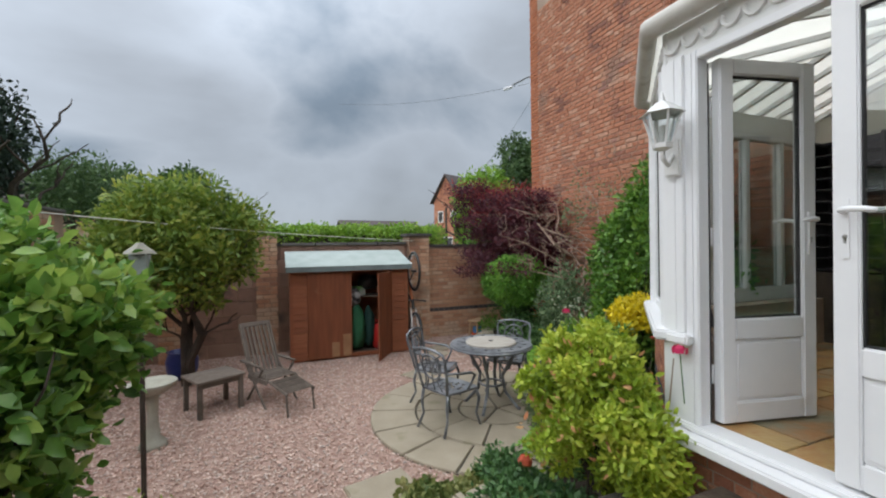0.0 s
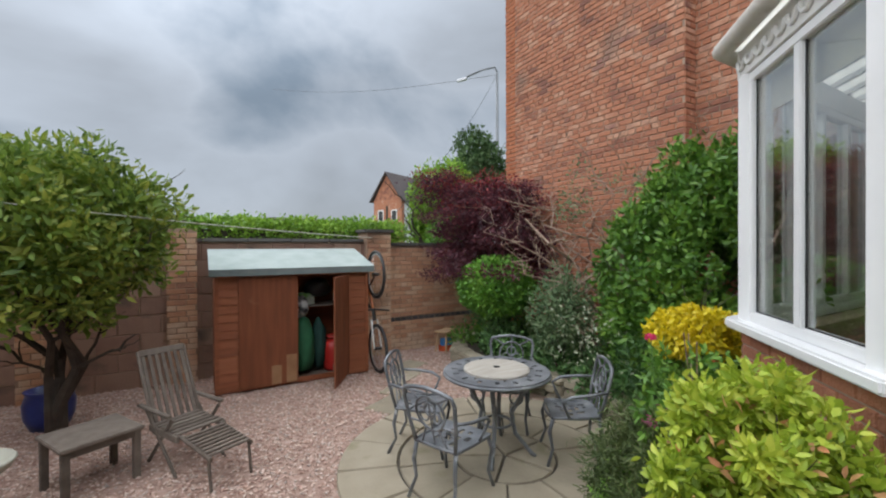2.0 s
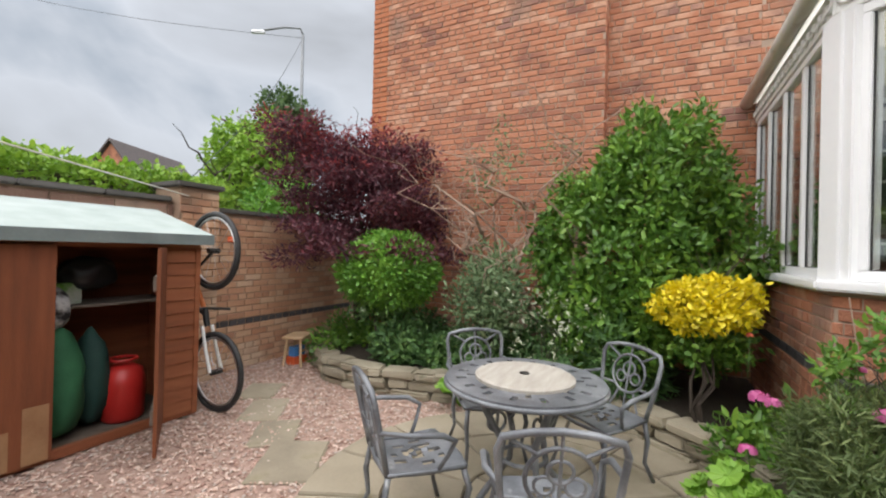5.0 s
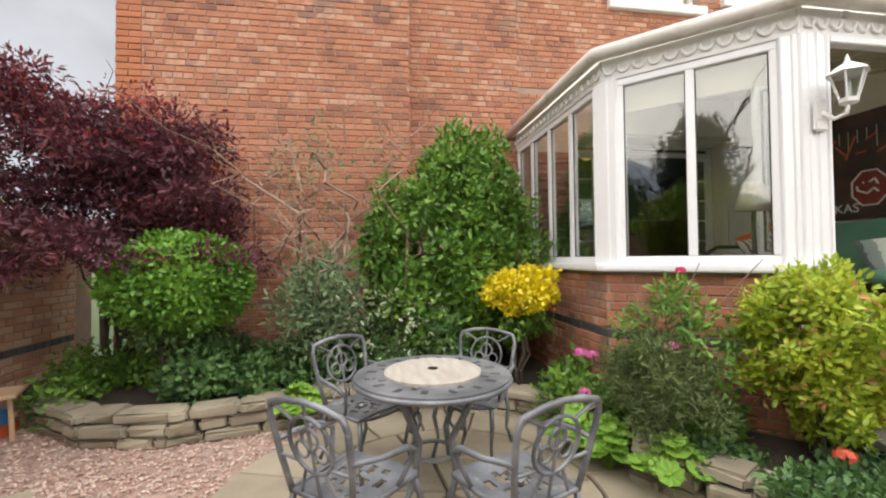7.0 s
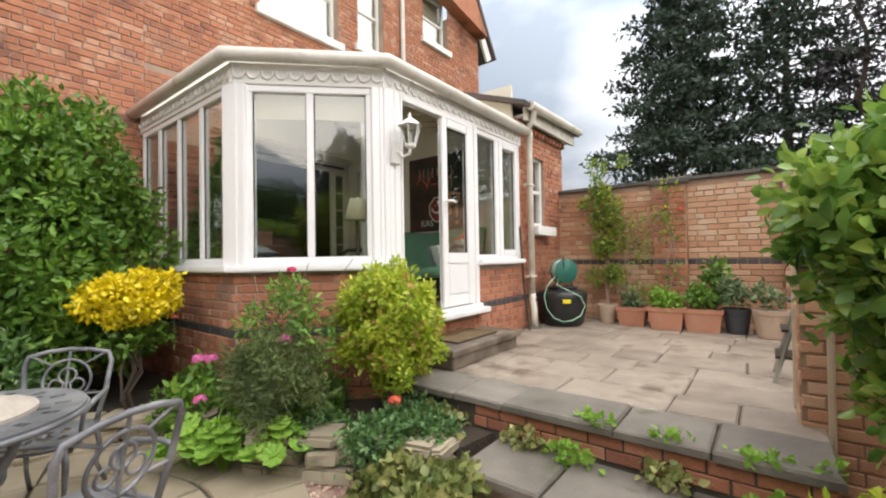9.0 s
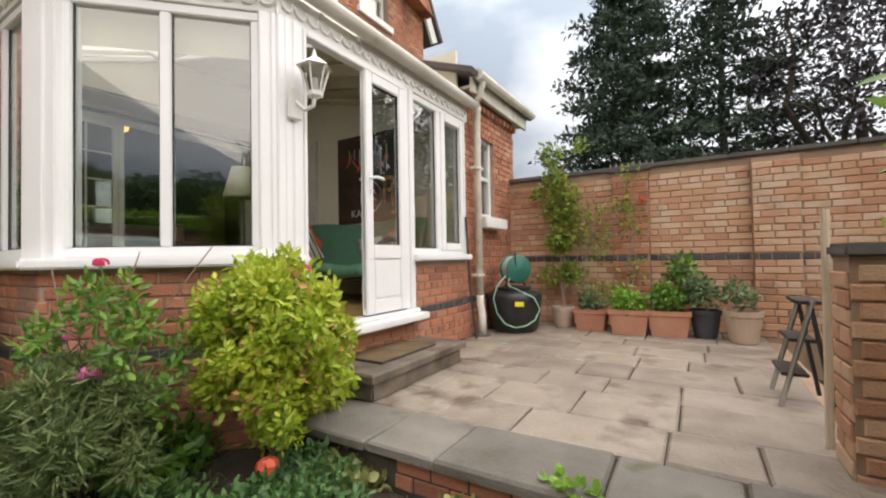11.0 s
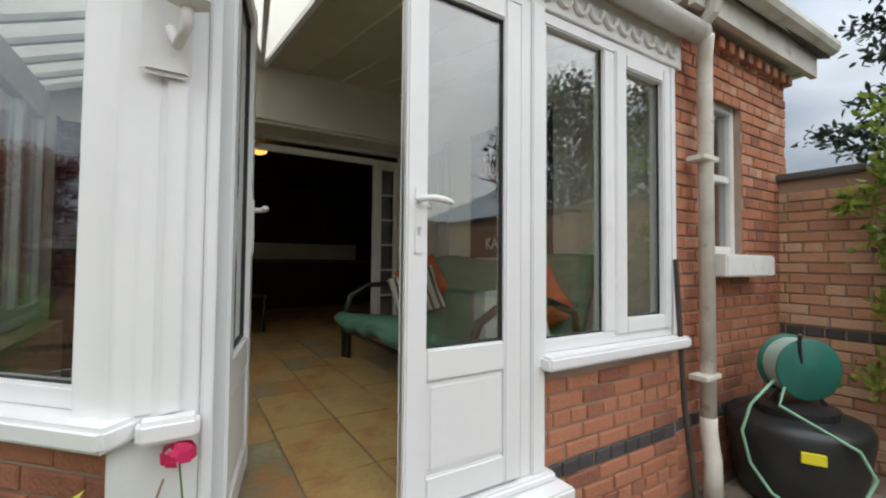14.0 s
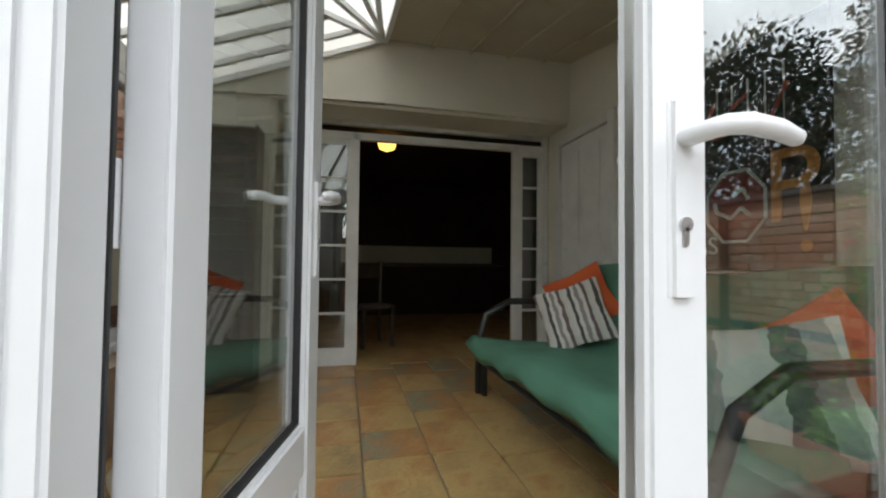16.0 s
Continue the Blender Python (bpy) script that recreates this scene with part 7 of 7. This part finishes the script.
poster = thing("wall_painting", "large dark graffiti style canvas with octagon and lettering", "painting", at=(3.34, -0.716, 1.80))
part("canvas", boxes(((-0.52, 0.0, 0.0), (0.52, 0.02, 1.16)), bevel=0.003), mat("dark_canvas", [(0.012, 0.010, 0.010), (0.05, 0.028, 0.02), (0.12, 0.05, 0.025)], 0.6, 3, 20, 0.1), poster)


def bars(name, segs, material, r=0.009):
    for (x0, z0), (x1, z1) in segs:
        part(name, rod([(-x0, 0.024, z0), (-x1, 0.024, z1)], r, 5), material, poster)


WLINE = mat("white_paint_line", [(0.62, 0.62, 0.58), (0.70, 0.70, 0.66)], 0.7, 5, 60, 0)
OLINE = mat("orange_paint_line", [(0.50, 0.20, 0.04), (0.58, 0.26, 0.06)], 0.7, 5, 60, 0)
bm = bmesh.new()
bm.faces.new([bm.verts.new((-(0.07 + 0.17 * math.cos(math.pi / 8 + k * math.pi / 4)), 0.0225, 0.33 + 0.19 * math.sin(math.pi / 8 + k * math.pi / 4))) for k in range(8)])
part("octagon", bm, mat("dull_red_paint", [(0.16, 0.02, 0.015), (0.24, 0.035, 0.025)], 0.7, 5, 30, 0), poster)
oc = [(0.07 + 0.18 * math.cos(math.pi / 8 + k * math.pi / 4), 0.33 + 0.20 * math.sin(math.pi / 8 + k * math.pi / 4)) for k in range(9)]
part("octagon_outline", rod([(-a, 0.024, b) for a, b in oc], 0.009, 5), WLINE, poster)
bars("script_stroke", [((a + 0.05, b - 0.11), (c + 0.05, d - 0.11)) for (a, b), (c, d) in (((-0.09, 0.42), (0.0, 0.38)), ((0.0, 0.38), (0.06, 0.43)), ((0.06, 0.43), (0.10, 0.39)), ((0.02, 0.50), (0.07, 0.53)), ((0.07, 0.53), (0.10, 0.47)), ((-0.09, 0.42), (-0.10, 0.47)), ((-0.04, 0.50), (-0.03, 0.50)))], WLINE, 0.011)
for ch, x, z, s, mt_ in (("P", 0.23, 0.23, 0.50, OLINE), ("!", 0.36, 0.09, 0.44, OLINE), ("KAS", -0.28, 0.08, 0.14, WLINE)):
    cu = bpy.data.curves.new("letters", "FONT")
    cu.body, cu.size, cu.extrude = ch, s, 0.002
    ob = new("letters", cu)
    dg = bpy.context.evaluated_depsgraph_get()
    me = bpy.data.meshes.new_from_object(ob.evaluated_get(dg))
    bpy.data.objects.remove(ob)
    me.materials.clear()
    me.materials.append(mt_)
    t_ = new("letters", me)
    t_.parent = poster
    t_.matrix_local = pose(-x, 0.025, z, 90, 0, 180)
rgq = random.Random(4)
bars("paint_drip", [((x, 0.98), (x, 0.98 - rgq.uniform(0.1, 0.4))) for x in [-0.3 + 0.09 * k for k in range(8)]], WLINE, 0.004)
bars("spray_line", [((-0.35 + 0.1 * k, 0.75 + 0.1 * math.sin(k * 2)), (-0.25 + 0.1 * k, 0.82 + 0.1 * math.cos(k * 3))) for k in range(7)], F_CORAL, 0.010)


def table_lamp(at_, label):
    l_ = thing("table_lamp", label, "lamp", at=at_)
    part("base", lathe([(0.09, 0), (0.09, 0.02), (0.03, 0.04), (0.016, 0.10), (0.016, 0.46)], 20), mat("dark_lamp_stem", [(0.03, 0.025, 0.02), (0.06, 0.05, 0.04)], 0.4, 5, 60, 0), l_, smooth=True)
    part("shade", lathe([(0.118, 0.40), (0.065, 0.60), (0.062, 0.60), (0.114, 0.40)], 28), SHADE, l_, smooth=True)


ltab = thing("lamp_table", "low pale wooden table behind the bay window", "table", at=(2.32, 1.72, FL))
part("tabletop", boxes(((-0.13, -0.13, 0.45), (0.13, 0.13, 0.48)), bevel=0.005), PALEWOOD, ltab)
for x in (-0.11, 0.11):
    for y_ in (-0.11, 0.11):
        part("leg", boxes(((x - 0.016, y_ - 0.016, 0), (x + 0.016, y_ + 0.016, 0.45)), bevel=0.003), PALEWOOD, ltab)
table_lamp((2.28, 1.76, FL + 0.48), "table lamp with a cream tapered shade")
toy = lump("soft_toy", "small pale soft toy by the lamp", "toy", (3.35, 2.05, FL + 0.11), 0.12, SHADE, 9, (0.9, 0.9, 1.0))
rack = thing("dark_rack", "tall dark rack of narrow shelves against the back wall", "shelf", at=(4.86, 2.2, FL))
part("side", boxes(((-0.12, -0.26, 0), (0.12, -0.24, 1.95)), bevel=0.003), BLACK_METAL, rack)
part("side", boxes(((-0.12, 0.24, 0), (0.12, 0.26, 1.95)), bevel=0.003), BLACK_METAL, rack)
part("back", boxes(((0.10, -0.24, 0), (0.115, 0.24, 1.95))), BLACK_METAL, rack)
for k in range(12):
    part("shelf", boxes(((-0.12, -0.24, 0.70 + k * 0.11), (0.10, 0.24, 0.715 + k * 0.11)), bevel=0.002), BLACK, rack)
part("cupboard", boxes(((-0.12, -0.24, 0.0), (0.10, 0.24, 0.68)), bevel=0.004), BARK, rack)
blinds = thing("roller_blind", "white roller blind half drawn at the bay window", "blind", at=(0, 0, 0))
mm, _ = facet(A, B)
part("fabric", boxes(((0.14, -0.10, 2.62), (1.14, -0.097, 2.86)), m=mm), SHADE, blinds)
kt = thing("kitchen_counter", "dim kitchen counter with a pale back edge", "counter", at=(9.25, 0.2, FL))
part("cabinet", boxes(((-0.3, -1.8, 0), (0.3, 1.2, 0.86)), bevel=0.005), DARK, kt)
part("worktop", boxes(((-0.32, -1.82, 0.86), (0.3, 1.22, 0.90)), bevel=0.005), mat("worktop", [(0.10, 0.08, 0.06), (0.16, 0.13, 0.10)], 0.4, 5, 60, 0), kt)
part("splashback", boxes(((0.31, -1.8, 0.92), (0.33, 1.2, 1.25))), CREAM, kt)
kch = thing("kitchen_chair", "dark wooden chair in the dim kitchen", "chair", at=(6.3, 1.0, FL), turn=200)
part("seat", boxes(((-0.2, -0.2, 0.43), (0.2, 0.2, 0.46)), bevel=0.006), BARK, kch)
for x in (-0.17, 0.17):
    for y_ in (-0.17, 0.17):
        part("leg", boxes(((x - 0.018, y_ - 0.018, 0), (x + 0.018, y_ + 0.018, 0.43 if x > 0 else 0.95)), bevel=0.004), BARK, kch)
part("backrest", boxes(((-0.185, -0.15, 0.75), (-0.16, 0.15, 0.92)), bevel=0.004), BARK, kch)
clamp = thing("ceiling_lamp", "small glowing amber ceiling lamp in the kitchen", "lamp", at=(6.4, 0.85, 3.12))
glow = bpy.data.materials.new("amber_glow")
glow.use_nodes = True
glow.node_tree.nodes["Principled BSDF"].inputs["Emission Color"].default_value = (1.0, 0.55, 0.12, 1)
glow.node_tree.nodes["Principled BSDF"].inputs["Emission Strength"].default_value = 1.6
part("bowl", lathe([(0.02, 0.0), (0.09, 0.03), (0.11, 0.09), (0.10, 0.10)], 20), glow, clamp, smooth=True)
part("cord", rod([(0, 0, 0.09), (0, 0, 0.19)], 0.006, 6), BLACK, clamp)

# ---- beyond the garden ----
hedge = leaves("hedge", L_HEDGE, None, [(-2.7 + 0.26 * k, yy, 2.02, 0.22, 0.24, 0.30 + 0.02 * math.sin(k * 1.7)) for k in range(23) for yy in (8.5, 8.85)], 26000, 0.06, 120, 0.6, 0.6, even=0.5)
tagged(hedge, "clipped bright green hedge behind the wall", "hedge", kind="stuff")
# Solid box behind the leaves; its dark colour gives wood and inner shade.
hc = structure("hedge_stems", boxes(((-2.7, 8.45, -0.05), (3.0, 8.9, 2.1)), bevel=0.02), BARK, "solid dark box for stems and shade inside the hedge")


def far_house(label, at_, turn, w, d, h, roof_h, wallmat, endmat, windows):
    hs = thing("house", label, "house", at=at_, turn=turn)
    part("wall", boxes(((-w / 2, -d / 2, 0), (w / 2, d / 2, h))), endmat, hs)
    if wallmat is not endmat:
        part("rendered_side", boxes(((-w / 2 + 0.5, -d / 2 - 0.02, 0), (w / 2, -d / 2 - 0.004, h))), wallmat, hs)
    bm = bmesh.new()
    e = [bm.verts.new(p) for p in ((-w / 2, -d / 2, h), (-w / 2, d / 2, h), (-w / 2, 0, h + roof_h))]
    bm.faces.new(e)
    part("gable", bm, endmat, hs)
    bm = bmesh.new()
    e2 = [bm.verts.new(p) for p in ((w / 2, -d / 2, h), (w / 2, d / 2, h), (w / 2, 0, h + roof_h))]
    bm.faces.new(e2)
    part("gable", bm, endmat, hs)
    rb = bmesh.new()
    for s in (-1, 1):
        vs = [rb.verts.new(p) for p in ((-w / 2 - 0.3, s * (d / 2 + 0.35), h - 0.2), (w / 2 + 0.3, s * (d / 2 + 0.35), h - 0.2), (w / 2 + 0.3, 0, h + roof_h + 0.05), (-w / 2 - 0.3, 0, h + roof_h + 0.05))]
        rb.faces.new(vs)
    thicken(rb, 0.12)
    part("roof", rb, ROOF_TILE, hs)
    for face_, u, z, ww, hh in windows:
        lo, hi = ((-w / 2 - 0.03, u - ww / 2, z), (-w / 2 + 0.02, u + ww / 2, z + hh)) if face_ == "e" else ((u - ww / 2, -d / 2 - 0.03, z), (u + ww / 2, -d / 2 + 0.02, z + hh))
        wi = part("window", boxes((lo, hi)), WHITE, hs)
        lo2 = tuple(a + (0.12 if i == (1 if face_ == "e" else 0) or i == 2 else -0.02) for i, a in enumerate(lo))
        hi2 = tuple(a - (0.12 if i == (1 if face_ == "e" else 0) or i == 2 else 0.02) for i, a in enumerate(hi))
        lo2 = (lo2[0], lo[1] - 0.02, lo2[2]) if face_ != "e" else (lo[0] - 0.02, lo2[1], lo2[2])
        part("pane", boxes((lo2, hi2)), BLACK, wi)
    return hs


far_house("red brick house with a white rendered side and dark roof", (21.7, 46.1, -0.6), 28, 9, 3.9, 7.6, 3.0, WHITE, BRICK, [("e", -0.95, 5.2, 0.8, 1.3), ("e", 0.95, 5.2, 0.8, 1.3), ("e", 0, 2.0, 1.6, 1.5), ("s", -2, 4.6, 1.3, 1.3), ("s", 2, 4.6, 1.3, 1.3)])
far_house("distant low brick house", (14.0, 62.0, -2.5), 10, 12, 8, 5.0, 3.2, BRICK_OLD, BRICK_OLD, [("s", -3, 3.2, 1.4, 1.3), ("s", 3, 3.2, 1.4, 1.3)])
far_house("distant house with an orange tiled roof", (-17.0, 32.0, -0.5), -10, 11, 8, 4.0, 2.6, BRICK_OLD, BRICK_OLD, [("s", 0, 2.0, 1.4, 1.2)])
LAMPGREY = mat("galvanised_steel", [(0.16, 0.17, 0.18), (0.25, 0.26, 0.27)], 0.55, 3, 40, 0.1, metal=0.3)
post = thing("telegraph_pole", "dark telegraph pole beside the far house", "pole", at=(16.0, 40.0, -2.5))
part("pole", rod([(0, 0, 0), (0, 0, 8.4)], [0.16, 0.11], 8), BARK, post)
sl = thing("street_lamp", "grey street lamp with an arched arm", "street lamp", at=(10.0, 14.4, 0))
part("column", rod([(0, 0, 0), (0, 0, 8.7)], [0.075, 0.05], 10), LAMPGREY, sl, smooth=True)
part("arm", rod([(0, 0, 8.7), (-0.08, 0.05, 8.9), (-0.5, 0.35, 8.8), (-1.0, 0.75, 8.55)], 0.035, 8), LAMPGREY, sl, smooth=True)
part("lantern", boxes(((-0.42, -0.08, -0.06), (0.0, 0.08, 0.04)), bevel=0.03, m=pose(-0.95, 0.72, 8.52, 0, -12, -37)), CHROME, sl)
for i, (x0, x1, y0, y1, z0, z1) in enumerate(((10.0, 2.9, 14.4, 9.2, 8.6, 2.1), (10.0, 4.0, 14.4, 30.0, 8.6, 12.0))):
    w_ = part("overhead_wire", rod([(x0 + (x1 - x0) * t, y0 + (y1 - y0) * t, z0 + (z1 - z0) * t - 0.4 * math.sin(math.pi * t)) for t in [k / 10 for k in range(11)]], 0.008, 4), BLACK)
    tagged(w_, "thin overhead wire from the street lamp", "wire", "overhead wires")


def tree(label, at_, trunk_h, r, crown, n, size, material, seed, blobs_n=14, spread=0.62, k=0.42, name="tree"):
    t_ = thing(name, label, "tree", at=at_)
    limbs(t_, (0, 0, 0), (0, 0, trunk_h), 5, crown[0] * 0.6, r, seed, "limb", BARK, 0.2, 2)
    part("trunk", rod([(0, 0, -0.3), (0.05, 0, trunk_h * 0.4), (0, 0.06, trunk_h * 0.8), (0, 0, trunk_h * 1.1)], [r * 1.3, r, r * 0.7, r * 0.3], 10), BARK, t_)
    leaves("crown", material, t_, rough_blobs((0, 0, crown[3]), crown[:3], blobs_n, seed, spread, k), n, size, seed, 0.5, 0.35, 0.2)
    return t_


tree("dense bright green tree behind the garden wall", (5.5, 11.0, 0), 2.0, 0.10, (1.05, 0.95, 1.55, 2.7), 15000, 0.10, L_HEDGE, 131, 26, 0.74, 0.34)
tree("slim green tree beyond the house corner", (7.7, 12.4, 0), 3.4, 0.10, (0.9, 0.9, 1.5, 4.3), 6000, 0.12, L_FAR, 133, 18, 0.74, 0.34)
tree("green shrub behind the garden wall", (4.9, 9.4, 0), 1.4, 0.06, (0.8, 0.7, 0.9, 2.0), 4500, 0.07, L_BALL, 132)


def conifer(label, at_, h, r, n, seed):
    """A tall dark conifer in open tiers of drooping boughs."""
    rg = random.Random(seed)
    t_ = thing("conifer", label, "tree", "dark trees beyond the wall", at_)
    part("trunk", rod([(0, 0, -0.5), (0.1, 0.1, h * 0.5), (0, 0, h)], [0.2, 0.13, 0.03], 8), BARK, t_)
    bl = []
    bm = bmesh.new()
    for i in range(95):
        f = (i + 0.5) / 95
        z = h * (0.10 + 0.9 * f)
        a = i * 2.4 + rg.uniform(-0.4, 0.4)
        rr = r * (0.95 - 0.70 * f) * rg.uniform(0.55, 1.1)
        tube(bm, [(0, 0, z), (math.cos(a) * rr * 0.6, math.sin(a) * rr * 0.6, z + 0.15), (math.cos(a) * rr, math.sin(a) * rr, z - 0.25)], [0.05, 0.03, 0.012], 4)
        bl += [(math.cos(a) * rr * q, math.sin(a) * rr * q, z - 0.1, 0.30 + rr * 0.22, 0.30 + rr * 0.22, 0.22) for q in (0.5, 0.9)]
    part("bough_wood", bm, BARK, t_)
    leaves("needles", L_FIR, t_, bl, n, 0.24, seed, 0.40, 0.1)
    return t_


conifer("tall dark conifer beyond the brick wall", (1.9, -15.5, 0), 13.5, 4.6, 27000, 141)
conifer("tall dark conifer beyond the brick wall", (-1.6, -17.5, 0), 15.0, 4.4, 17000, 142)
tree("dark purple-leaved tree beyond the brick wall", (-5.6, -17.0, 0), 6.0, 0.3, (4.2, 4.0, 4.6, 7.5), 9000, 0.20, mat("dusky_leaf", [(0.022, 0.02, 0.024), (0.055, 0.045, 0.055), (0.10, 0.085, 0.10)], 0.7, 1.6, 40, 0.1, island=0.6), 143, 20, 0.75, 0.3)
tree("dark tree beyond the brick wall", (-10.0, -13.0, 0), 5.0, 0.3, (3.6, 3.6, 4.6, 6.5), 12000, 0.2, L_FIR, 144, 18, 0.7, 0.36)
tree("distant green tree beyond the wall", (3.2, -24.0, 0), 3.0, 0.3, (4.0, 3.0, 2.4, 3.4), 7000, 0.22, L_FAR, 145)
tree("dark tree at the garden's far corner", (-7.3, 13.6, 0), 4.0, 0.2, (1.5, 1.5, 2.7, 4.5), 9000, 0.14, L_FIR, 146)
tree("green tree beyond the garden wall", (-7.0, 18.6, 0), 3.0, 0.14, (2.2, 1.8, 1.6, 3.9), 6000, 0.13, L_FAR, 147)
tree("far dark tree on the skyline", (-8.5, 26.0, 0), 3.2, 0.2, (3.2, 2.6, 1.8, 4.6), 5000, 0.22, L_FAR, 148)
tree("far dark tree on the skyline", (-4.6, 24.0, 0), 3.2, 0.2, (1.6, 1.6, 1.6, 4.6), 3500, 0.2, L_FAR, 149)
tree("tree along the street opposite", (-16.0, 4.0, 0), 4.0, 0.3, (3.4, 3.4, 3.6, 5.5), 6000, 0.26, L_FAR, 150)
far_house("white rendered house opposite the garden", (-24.0, 12.0, 0), 200, 9, 8, 5.0, 3.4, WHITE, WHITE, [("e", -1.6, 3.0, 1.2, 1.3), ("e", 1.6, 3.0, 1.2, 1.3), ("s", -2, 3.0, 1.3, 1.3), ("s", 2, 3.0, 1.3, 1.3)])
